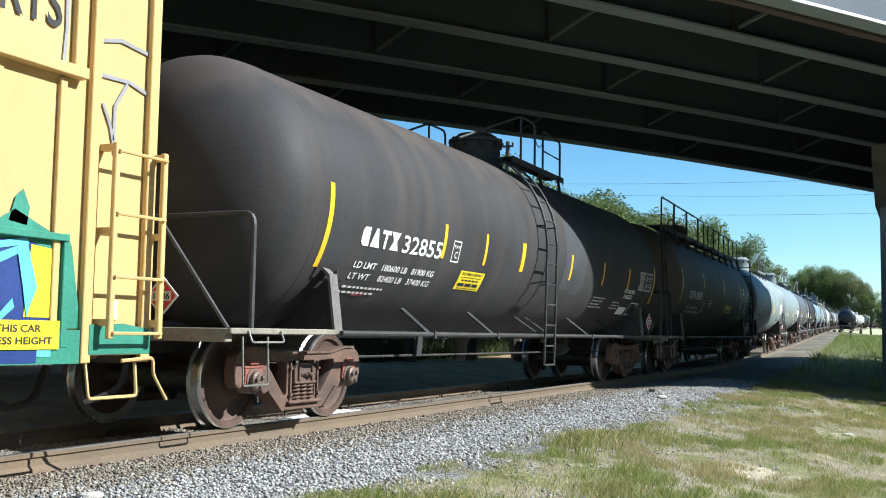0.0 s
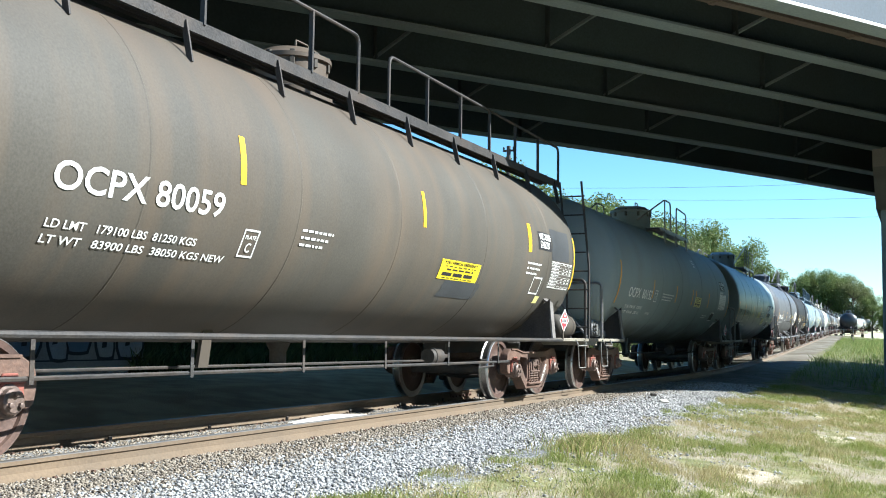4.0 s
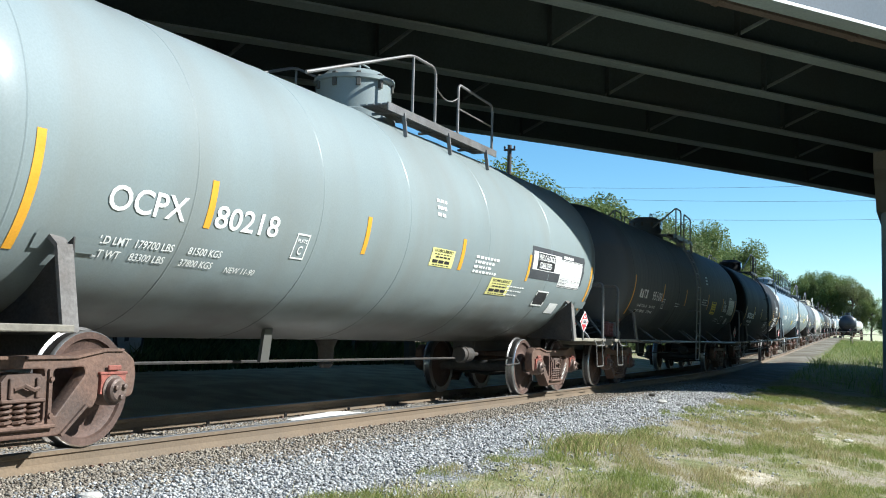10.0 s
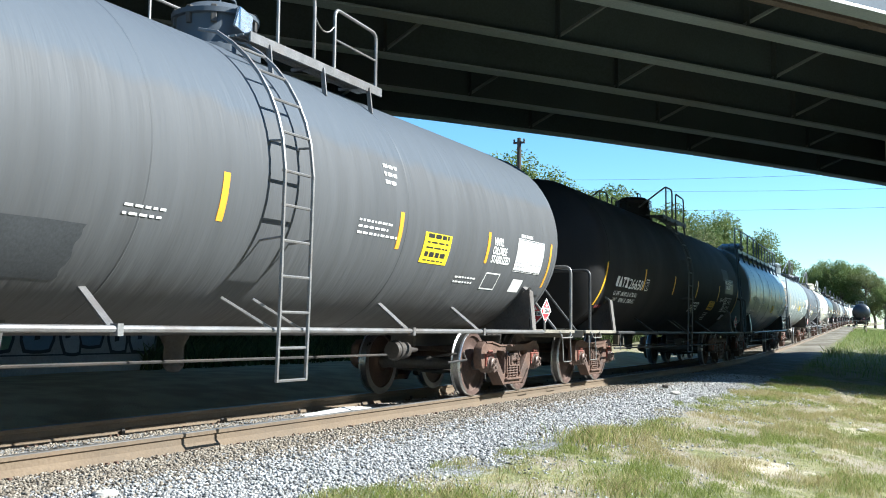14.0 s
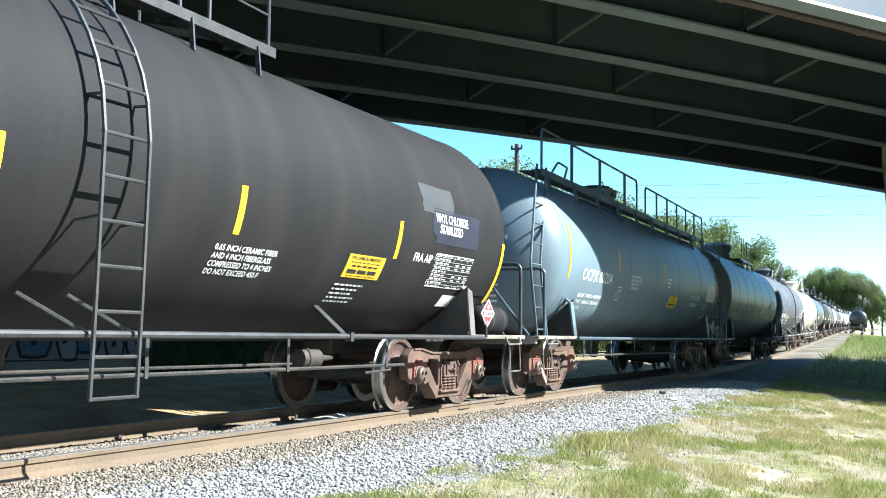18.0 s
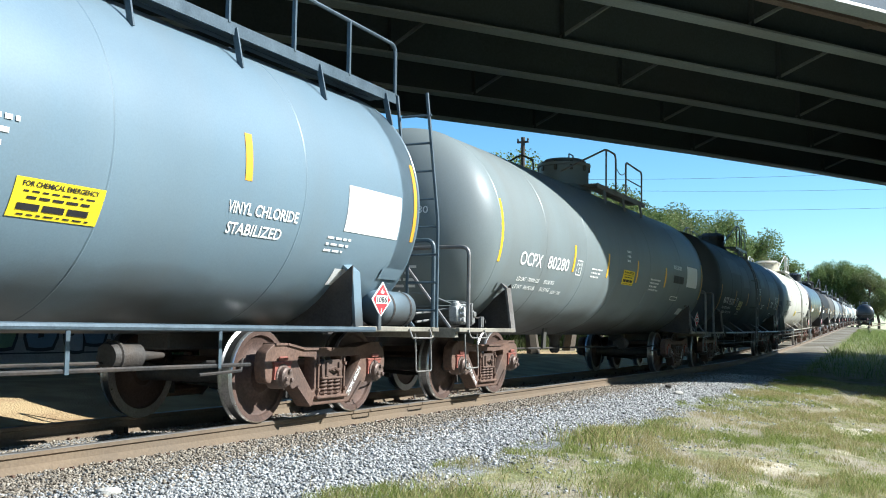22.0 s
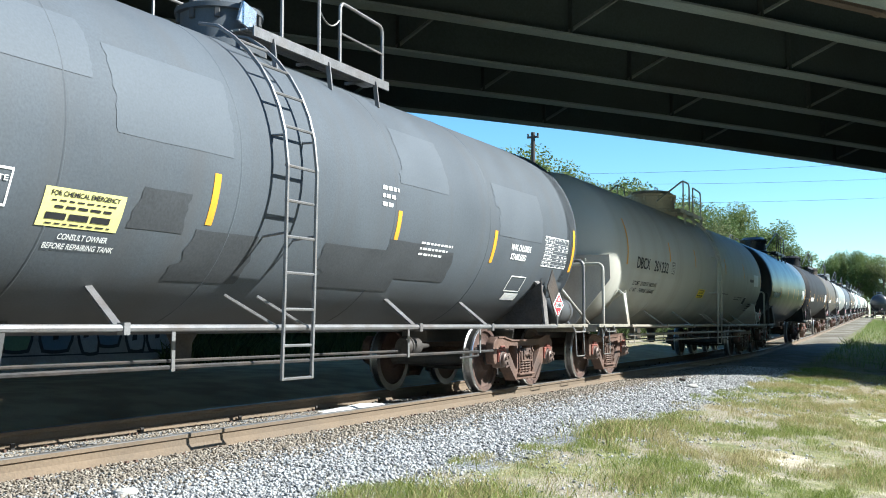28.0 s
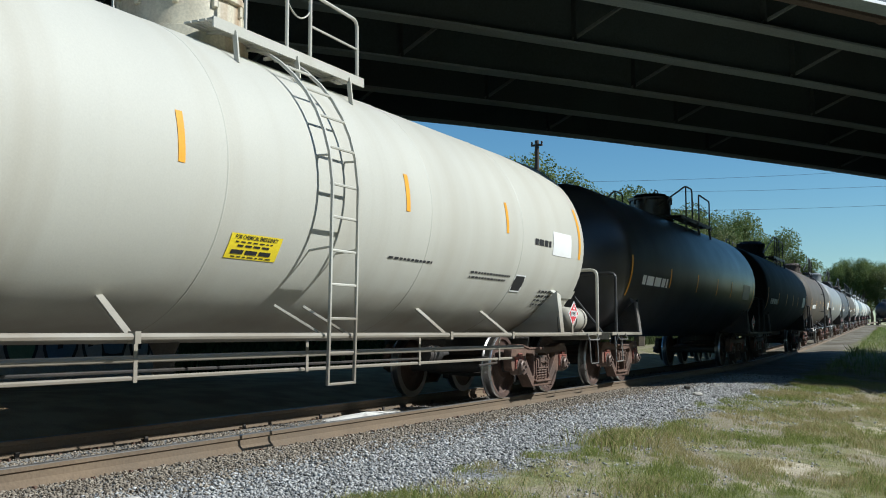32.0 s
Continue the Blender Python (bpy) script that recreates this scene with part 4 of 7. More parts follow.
def add_ladder(car, base, u, mat):
    """The side ladder: straight from the step up, then over the tank's shoulder to the top platform."""
    bm = bmesh.new()
    for du in (-0.23, 0.23):
        x = u + du - base / 2
        line = [Vector((x, -1.56, 0.46)), Vector((x, -1.58, 1.2)), Vector((x, -1.6, 2.35))]
        for a in range(12, 76, 8):
            r = TANK_R + 0.13 - 0.05 * (a > 60)
            line.append(Vector((x, -r * math.cos(radians(a)), TANK_Z + r * math.sin(radians(a)))))
        tube(bm, line, 0.019, 6)
        for z, a in ((1.75, -24), (2.62, 12)):
            tube(bm, [(x, -1.58, z), (x, -TANK_R * math.cos(radians(a)), TANK_Z + TANK_R * math.sin(radians(a)))], 0.012, 5)
    part("ladder_rail", bm, mat, car)
    xs = (u - 0.23 - base / 2, u + 0.23 - base / 2)
    spots = [(-1.56 - 0.02 * (z > 0.9), z) for z in (0.47, 0.76, 1.08, 1.4, 1.72, 2.04, 2.35)]
    spots += [(-(TANK_R + 0.13) * math.cos(radians(a)), TANK_Z + (TANK_R + 0.13) * math.sin(radians(a))) for a in (14, 26, 38, 50)]
    for y, z in spots:
        bm = bmesh.new()
        tube(bm, [(xs[0], y, z), (xs[1], y, z)], 0.014, 6)
        part("rung", bm, mat, car)
    bm = bmesh.new()
    for x in xs:
        tube(bm, [(x + 0.02, -1.5, 0.92), (x - 0.35, -1.2, 1.2)], 0.016, 5)
    part("ladder_brace", bm, mat, car)


def add_pipe_rail(car, base, mat, struts, low=False):
    """The pipe that runs along the car's foot, on slanting struts."""
    for sy in (-1, 1):
        bm = bmesh.new()
        tube(bm, [(-base / 2 + 0.9, sy * 1.5, 0.92), (base / 2 - 0.75, sy * 1.5, 0.92)], 0.028, 8)
        part("side_pipe", bm, mat, car)
        for u in struts:
            bm = bmesh.new()
            beam(bm, (u - base / 2, sy * 1.48, 0.9), (u + 0.16 - base / 2, sy * 0.97, 1.24), 0.065, 0.02)
            box(bm, u - base / 2 - 0.03, u - base / 2 + 0.03, sy * 1.5 - 0.036, sy * 1.5 + 0.036, 0.87, 0.96)
            part("strut", bm, mat, car)
    if low:
        bm = bmesh.new()
        tube(bm, [(-base / 2 + 1.4, -1.3, 0.62), (base / 2 - 2.6, -1.3, 0.6)], 0.018, 6)
        part("brake_rod", bm, mat if low == 2 else DARK_STEEL, car)
        if low == 2:
            bm = bmesh.new()
            tube(bm, [(-base / 2 + 1.4, -1.3, 0.755), (base / 2 - 2.2, -1.3, 0.75)], 0.028, 8)
            part("air_line", bm, mat, car)
        for k in range(6):
            x = -base / 2 + 1.75 + k * (base - 4.8) / 5
            bm = bmesh.new()
            box(bm, x - 0.02, x + 0.02, -1.325, -1.318, 0.58, 0.93)
            part("hanger", bm, mat, car)


def add_under(car, base, mat):
    """Brake cylinder, lever and skid plate under the tank."""
    bm = bmesh.new()
    x = base / 2 - 3.1
    lathe(bm, [(-0.26, 0.04), (-0.26, 0.11), (-0.2, 0.125), (-0.19, 0.14), (-0.16, 0.14), (-0.15, 0.12), (0.1, 0.115), (0.14, 0.05), (0.45, 0.025), (0.47, 0.01)], "X", 20, (x, -0.35, 0.66))
    part("brake_cylinder", bm, DARK_STEEL, car, smooth=True)
    bm = bmesh.new()
    beam(bm, (x + 0.4, -0.95, 0.62), (x + 1.1, -0.3, 0.55), 0.08, 0.02)
    tube(bm, [(x + 0.3, -0.9, 0.5), (x + 0.9, -0.9, 0.52), (x + 1.2, -0.7, 0.66)], 0.016, 6)
    tube(bm, [(-base / 2 + 2.5, -0.25, 0.62), (x, -0.3, 0.6)], 0.016, 6)
    part("brake_lever", bm, DARK_STEEL, car)
    bm = bmesh.new()
    prism(bm, [(4.45 - base / 2, 0.62), (4.6 - base / 2, 0.62), (4.66 - base / 2, 1.0), (4.52 - base / 2, 1.0)], -0.58, -0.54)
    part("skid_plate", bm, mat, car)
    bm = bmesh.new()
    lathe(bm, [(0.5, 0.06), (0.55, 0.1), (0.75, 0.1), (0.88, 0.16), (0.9, 0.16)], "Z", 16, (0, 0, 0))
    part("outlet_valve", bm, DARK_STEEL, car, smooth=True)


def add_dome(car, base, u, mat, r=0.5, top=4.32, foil=None):
    x = u - base / 2
    bm = bmesh.new()
    lathe(bm, [(3.6, r + 0.06), (3.82, r + 0.06), (3.84, r), (top - 0.16, r), (top - 0.15, r + 0.04), (top - 0.1, r + 0.04), (top - 0.08, r - 0.03), (top, r - 0.12)], "Z", 32, (x, 0, 0))
    dome = part("valve_housing", bm, mat, car, smooth=True)
    bm = bmesh.new()
    box(bm, -0.03, 0.03, -0.03, 0.03, -0.26, -0.07, bevel=0.008)
    clamp = as_mesh("lid_clamp", bm, mat, False)
    for k in range(10):
        t = 2 * math.pi * k / 10
        place("lid_clamp", clamp, dome, pose(x + r * math.cos(t), r * math.sin(t), top, 0, 0, math.degrees(t)))
    bm = bmesh.new()
    tube(bm, rail_line((x - 0.13, -0.15, top - 0.02), (x - 0.13, -0.15, top + 0.11), (x + 0.13, -0.15, top + 0.11), (x + 0.13, -0.15, top - 0.02), r=0.03), 0.014, 6)
    part("lid_handle", bm, mat, dome)
    if foil:
        bm = bmesh.new()
        prism(bm, [(x - 0.28, top - 0.3), (x - 0.02, top - 0.36), (x + 0.02, top - 0.14), (x - 0.2, top - 0.08)], -r - 0.05, -r - 0.02)
        part("seal_sheet", bm, foil, dome, "crumpled bright seal sheet")


def add_platform(car, base, u0, u1, mat, y=-0.95, z=3.79, ramp=None):
    """The top platform beside the valves, with rails on both sides."""
    x0, x1 = u0 - base / 2, u1 - base / 2
    for sy in (-1, 1):
        ya, yb = sorted((sy * abs(y), sy * 0.55))
        for k in range(4):
            bm = bmesh.new()
            yy = ya + (yb - ya) * k / 4
            box(bm, x0, x1, yy, yy + (yb - ya) / 4 - 0.015, z - 0.02, z)
            part("walk_plank", bm, mat, car)
        bm = bmesh.new()
        box(bm, x0, x1, sy * abs(y) - 0.008, sy * abs(y) + 0.008, z - 0.09, z + 0.01)
        part("walk_edge", bm, mat, car)
        for q in (0.12, 0.5, 0.88):
            bm = bmesh.new()
            xx = x0 + (x1 - x0) * q
            beam(bm, (xx, sy * abs(y), z - 0.05), (xx - 0.02, sy * (abs(y) + 0.05), z - 0.36), 0.05, 0.02, up=(1, 0, 0))
            beam(bm, (xx, sy * 0.5, z - 0.03), (xx, sy * abs(y), z - 0.03), 0.04, 0.03)
            part("bracket", bm, mat, car)
    for sy in (-1, 1):
        yy = sy * (abs(y) - 0.05)
        m0, m1 = x0 + (x1 - x0) * 0.25, x0 + (x1 - x0) * 0.62
        bm = bmesh.new()
        start = (m0 - 2.4, sy * 0.75, 3.78) if ramp else (m0 - 0.25, yy, z)
        tube(bm, rail_line(start, (m0 - 0.15, yy, 4.54), (m0 + 0.55, yy, 4.54), (m0 + 0.55, yy, z), r=0.14), 0.02, 8)
        tube(bm, [(m0 - 0.12, yy, 4.54), (m0 - 0.12, yy, z)], 0.018, 6)
        tube(bm, rail_line((m1, yy, z), (m1, yy, 4.5), (x1 - 0.06, yy, 4.46), (x1 - 0.06, yy, z), r=0.1), 0.02, 8)
        tube(bm, [(m1, yy, 4.15), (x1 - 0.06, yy, 4.13)], 0.013, 6)
        for q in range(7):
            a, b = q / 7, (q + 1) / 7
            sag = lambda t: 0.12 * (4 * t * (1 - t))
            tube(bm, [(m0 + 0.55 + (m1 - m0 - 0.55) * a, yy, 4.3 - sag(a)), (m0 + 0.55 + (m1 - m0 - 0.55) * b, yy, 4.3 - sag(b))], 0.009, 5)
        part("hand_rail", bm, mat, car)


def add_long_walk(car, base, mat):
    """A walkway along the whole top, with rail and end ladder on the near side."""
    x0, x1 = -base / 2 + 0.45, base / 2 + 0.6
    y, z = -0.98, 3.72
    for k in range(4):
        bm = bmesh.new()
        box(bm, x0, x1, y + 0.1 * k, y + 0.1 * k + 0.085, z - 0.02, z)
        part("walk_plank", bm, mat, car)
    bm = bmesh.new()
    box(bm, x0, x1, y - 0.012, y - 0.002, z - 0.1, z + 0.02)
    part("walk_edge", bm, mat, car)
    for k in range(10):
        x = x0 + 0.3 + k * (x1 - x0 - 0.6) / 9
        bm = bmesh.new()
        beam(bm, (x, y, z - 0.03), (x - 0.02, y - 0.1, z - 0.42), 0.06, 0.02, up=(1, 0, 0))
        part("bracket", bm, mat, car)
    posts = [x0 + 0.05, x0 + 1.65, x0 + 3.4, x0 + 5.2, x0 + 6.2]
    bm = bmesh.new()
    tube(bm, rail_line((posts[0], y, z), (posts[0], y, 4.42), (posts[-1], y, 4.4), (posts[-1], y, z), r=0.12), 0.022, 8)
    for p in posts[1:-1]:
        beam(bm, (p, y, z), (p, y, 4.4), 0.05, 0.03, up=(1, 0, 0))
    p = posts[-1] + 0.75
    tube(bm, rail_line((p, y, z), (p, y, 4.36), (x1 - 0.05, y, 4.33), (x1 - 0.05, y, z), r=0.12), 0.022, 8)
    for k in range(1, 6):
        q = p + (x1 - 0.05 - p) * k / 6
        beam(bm, (q, y, z), (q, y, 4.34), 0.04, 0.03, up=(1, 0, 0))
    tube(bm, rail_line((x0 + 0.5, y - 0.03, z + 0.02), (x0 + 0.6, y - 0.1, z + 0.2), (x0 + 1.1, y - 0.1, z + 0.18), (x0 + 1.15, y - 0.03, z), r=0.06), 0.02, 6)
    part("hand_rail", bm, mat, car)
    # ladder at the leading end, bent outwards half way
    legs = []
    for dx in (0.0, 0.44):
        a, b, c = Vector((-base / 2 + 0.1 + dx, -1.05, z + 0.02)), Vector((-base / 2 - 0.85 + dx, -1.3, 2.05)), Vector((-base / 2 - 0.82 + dx, -1.4, 0.95))
        legs.append((a, b, c))
        bm = bmesh.new()
        tube(bm, rail_line(a, b, c, r=0.12), 0.02, 6)
        part("ladder_rail", bm, mat, car)
    for k in range(1, 9):
        def spot(leg):
            return leg[0].lerp(leg[1], k / 5) if k <= 5 else leg[1].lerp(leg[2], (k - 5) / 3.3)
        bm = bmesh.new()
        tube(bm, [spot(legs[0]), spot(legs[1])], 0.014, 6)
        part("rung", bm, mat, car)
    # ladder at the trailing end
    for yy in (-1.1, -1.5):
        bm = bmesh.new()
        tube(bm, rail_line((x1 - 0.02, yy + 0.1, z), (x1 + 0.12, yy, 2.2), (x1 + 0.12, yy, 0.95), r=0.1), 0.02, 6)
        part("ladder_rail", bm, mat, car)
    for k in range(8):
        zz = 1.15 + k * 0.33
        xx = x1 + 0.12 - max(0, (zz - 2.2)) / 1.5 * 0.13
        bm = bmesh.new()
        tube(bm, [(xx, -1.1 + 0.05 * (zz > 2.2), zz), (xx, -1.5 + 0.05 * (zz > 2.2), zz)], 0.014, 6)
        part("rung", bm, mat, car)


def tank_car(first, base, mat, label, metal=None, seams=(), near=True, r=TANK_R, zc=TANK_Z, shift=((0.0, 0.0),), **spec):
    """A tank car whose first axle is first metres along the train."""
    car = empty("tank_car")
    skin = Skin(car, base, shift)
    metal = metal or mat
    if "web" in spec or near:
        for v in (0.75, base - 0.65):
            skin.patch("bolster_pad", mat, v - skin.along(0) + 0.0, v + 0.62 - skin.along(0), -34.5, -29, 0.012)
    bm = bmesh.new()
    x0, x1 = -base / 2 + HEAD_X, base / 2 - 0.1
    dish = [(HEAD_D * r * (1 - q ** HEAD_N) ** (1 / HEAD_N), r * q) for q in (0.03, 0.15, 0.3, 0.42, 0.54, 0.65, 0.74, 0.81, 0.87, 0.915, 0.95, 0.975, 0.991, 1.0)]
    prof = [(x0 - a, b) for a, b in dish]
    for u in seams:
        x = skin.along(u) - base / 2
        prof += [(x - 0.014, r), (x - 0.004, r + 0.005), (x + 0.004, r + 0.005), (x + 0.014, r)]
    prof += [(x1 + a, b) for a, b in dish[::-1]]
    lathe(bm, prof, "X", 72 if near else 40, (0, 0, zc))
    place("tank", as_mesh("tank", bm, mat, True, 14), car)
    add_trucks(car, base, near)
    for rear in (False, True):
        add_end(car, base, rear, mat, metal, spec)
    style = spec.get("style", "plain")
    mid = base / 2
    if style == "ladder":
        sh = spec.get("dome_shift", 0.0)
        add_dome(car, base, mid + 0.5 + sh, spec.get("dome", mat), spec.get("dome_r", 0.42), 4.3, spec.get("foil"))
        add_platform(car, base, mid - 0.1 + sh, mid + 2.5 + sh, spec.get("rail", metal), -0.9, ramp=True)
        add_ladder(car, base, spec.get("ladder", mid + 0.15), spec.get("rail", metal))
        add_pipe_rail(car, base, spec.get("rail", metal), spec.get("struts", (2.7, 4.75, base - 4.6, base - 2.6)), spec.get("low", 0))
    elif style == "long":
        add_dome(car, base, mid + 0.1, mat, 0.45, 4.32)
        add_long_walk(car, base, spec.get("rail", metal))
        add_pipe_rail(car, base, spec.get("rail", metal), (), 1)
    else:
        add_dome(car, base, mid + 0.5, spec.get("dome", mat), 0.5, 4.38)
        add_platform(car, base, mid - 0.3, mid + 3.2, spec.get("rail", metal), -0.95, 3.76, ramp=True)
    if near:
        add_under(car, base, mat)
    CARS.append((car, first, base))
    tagged(car, label, "railway car", group="tank cars of the train")
    return car, skin

# ---------------------------------------------------------------- the cars
LETTER_WHITE = material("white_stencil_paint", (0.78, 0.78, 0.75), 0.6, 0, 0.08, 6, 60, 0.02)
DECAL_WHITE = material("white_sheet", (0.82, 0.82, 0.8), 0.45, 0, 0.05, 5, 60, 0.02)
INK = material("black_ink", (0.02, 0.02, 0.022), 0.55, 0, 0.1, 5, 60, 0.0)
AMBER = material("amber_reflective_tape", (0.75, 0.36, 0.03), 0.45, 0, 0.1, 6, 60, 0.02)
YELLOW = material("yellow_reflective_tape", (0.85, 0.5, 0.025), 0.4, 0, 0.08, 6, 60, 0.02)
SIGN_YELLOW = material("yellow_sign", (0.85, 0.66, 0.02), 0.45, 0, 0.06, 6, 60, 0.02)
PALE_YELLOW = material("faded_yellow_sign", (0.72, 0.68, 0.26), 0.5, 0, 0.1, 6, 60, 0.02)
PLACARD_RED = material("red_placard", (0.62, 0.05, 0.06), 0.45, 0, 0.08, 8, 60, 0.02)
RUBBER = material("black_rubber", (0.02, 0.02, 0.02), 0.8, 0, 0.2, 8, 60, 0.05)
FOIL = material("bright_sheet", (0.75, 0.78, 0.82), 0.25, 0.8, 0.1, 6, 30, 0.2)
VALVE_GREY = material("grey_cast_valve", (0.19, 0.19, 0.18), 0.6, 0.1, 0.35, 6, 40, 0.2)
VALVE_RED = material("red_grey_cast_valve", (0.26, 0.105, 0.09), 0.6, 0.1, 0.4, 6, 40, 0.2)
STAIN = material("dark_overpaint", (0.06, 0.064, 0.068), 0.55, 0, 0.2, 2, 40, 0.05, spec=0.2)
BLUE_BLACK = material("blue_black_overpaint", (0.036, 0.04, 0.056), 0.4, 0, 0.15, 2, 40, 0.03, spec=0.2)
LIGHT_SLATE = material("light_slate_overpaint", (0.108, 0.121, 0.134), 0.55, 0, 0.1, 1.2, 50, 0.04, spec=0.2)
GREY_PATCH = material("grey_overpaint", (0.064, 0.068, 0.0736), 0.62, 0, 0.15, 2, 40, 0.05, spec=0.2)
RULE_GREY = material("faded_grey_ink", (0.34, 0.34, 0.34), 0.6, 0, 0.1, 5, 60, 0.0)
RED_SMALL = material("faded_red_stencil", (0.24, 0.05, 0.045), 0.65, 0, 0.2, 4, 40, 0)

P_CHAR = material("charcoal_tank_paint", (0.0464, 0.0456, 0.048), 0.62, 0, 0.25, 1.2, 50, 0.04, (0.088, 0.072, 0.06), 0.5, 0.7, cap=((0.125, 0.1, 0.085), 3.15, 3.5, 0.5, 1.3), spec=0.22)
P_BROWN = material("grimy_brown_grey_tank_paint", (0.088, 0.081, 0.068), 0.6, 0, 0.18, 1.0, 50, 0.04, (0.16, 0.112, 0.072), 0.45, 0.8, cap=((0.12, 0.088, 0.064), 3.0, 3.8, 0.6, 1.2), spec=0.25, grime_shade=(0.05, 0.04, 0.03, 0.6))
P_PALE = material("pale_blue_grey_tank_paint", (0.26, 0.308, 0.312), 0.54, 0, 0.08, 0.8, 60, 0.03, (0.208, 0.192, 0.152), 0.35, 0.5, spec=0.3, grime_shade=(0.055, 0.044, 0.033, 0.85))
P_PALE2 = material("grey_green_tank_paint", (0.228, 0.2704, 0.272), 0.54, 0, 0.08, 0.8, 60, 0.03, (0.192, 0.176, 0.144), 0.4, 0.5, spec=0.3, grime_shade=(0.055, 0.044, 0.033, 0.85), coat=0.25)
P_STEEL = material("streaked_steel_grey_jacket", (0.092, 0.095, 0.099), 0.6, 0, 0.1, 1.0, 2.6, 0.4, (0.08, 0.08, 0.08), 0.45, 1.0, stretch=(2.6, 0.6, 0.2), cap=((0.078, 0.094, 0.114), 2.78, 2.9, 0.9, 0.25), relief=0.05, spec=0.3, grime_shade=(0.06, 0.05, 0.04, 0.6))
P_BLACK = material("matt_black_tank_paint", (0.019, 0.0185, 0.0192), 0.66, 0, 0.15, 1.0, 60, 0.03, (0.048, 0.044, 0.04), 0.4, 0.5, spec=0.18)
P_BLUE = material("light_blue_tank_paint", (0.164, 0.232, 0.28), 0.42, 0, 0.08, 0.8, 60, 0.02, (0.176, 0.192, 0.192), 0.35, 0.4, spec=0.4, grime_shade=(0.055, 0.044, 0.033, 0.8), coat=0.22)
P_GREY = material("mid_grey_tank_paint", (0.2, 0.236, 0.24), 0.5, 0, 0.08, 0.8, 60, 0.02, (0.16, 0.152, 0.136), 0.35, 0.5, spec=0.3, grime_shade=(0.055, 0.044, 0.033, 0.85), coat=0.2)
P_SLATE = material("patched_slate_grey_jacket", (0.088, 0.1, 0.112), 0.62, 0, 0.14, 1.2, 50, 0.05, (0.088, 0.088, 0.088), 0.5, 0.9, spec=0.25, grime_shade=(0.06, 0.05, 0.04, 0.6))
P_CREAM = material("cream_white_tank_paint", (0.512, 0.5, 0.436), 0.52, 0, 0.05, 0.7, 60, 0.02, (0.336, 0.288, 0.208), 0.3, 1.0, spec=0.35, grime_shade=(0.17, 0.13, 0.09, 0.7))
P_GLOSS = material("gloss_black_tank_paint", (0.024, 0.0248, 0.0272), 0.4, 0, 0.2, 1.0, 60, 0.02, (0.056, 0.052, 0.048), 0.4, 0.5, coat=0.4)
P_DUST = material("dusty_grey_tank_paint", (0.24, 0.248, 0.24), 0.45, 0, 0.12, 1.0, 60, 0.02, (0.16, 0.144, 0.12), 0.45, 0.7)
P_WHITE = material("off_white_tank_paint", (0.496, 0.496, 0.456), 0.42, 0, 0.06, 0.8, 60, 0.02, (0.28, 0.256, 0.208), 0.4, 0.7)
STEEL_RAIL = material("worn_grey_hand_rail", (0.22, 0.215, 0.21), 0.45, 0.4, 0.2, 6, 60, 0.05, (0.14, 0.09, 0.06), 0.4)
BLUE_RAIL = material("dark_blue_grey_rail", (0.08, 0.112, 0.136), 0.45, 0.1, 0.25, 5, 60, 0.03)
DARK_RAIL = material("black_hand_rail", (0.06, 0.06, 0.06), 0.5, 0.2, 0.3, 6, 60, 0.05)


def slab(bm, corners, thick):
    """A flat sheet with the given corners and thickness."""
    a = [bm.verts.new(Vector(v)) for v in corners]
    b = [bm.verts.new(Vector(v) + Vector(thick)) for v in corners]
    n = len(a)
    bm.faces.new(a)
    bm.faces.new(b[::-1])
    for k in range(n):
        bm.faces.new((a[k], b[k], b[(k + 1) % n], a[(k + 1) % n]))
    bmesh.ops.recalc_face_normals(bm, faces=list(bm.faces))


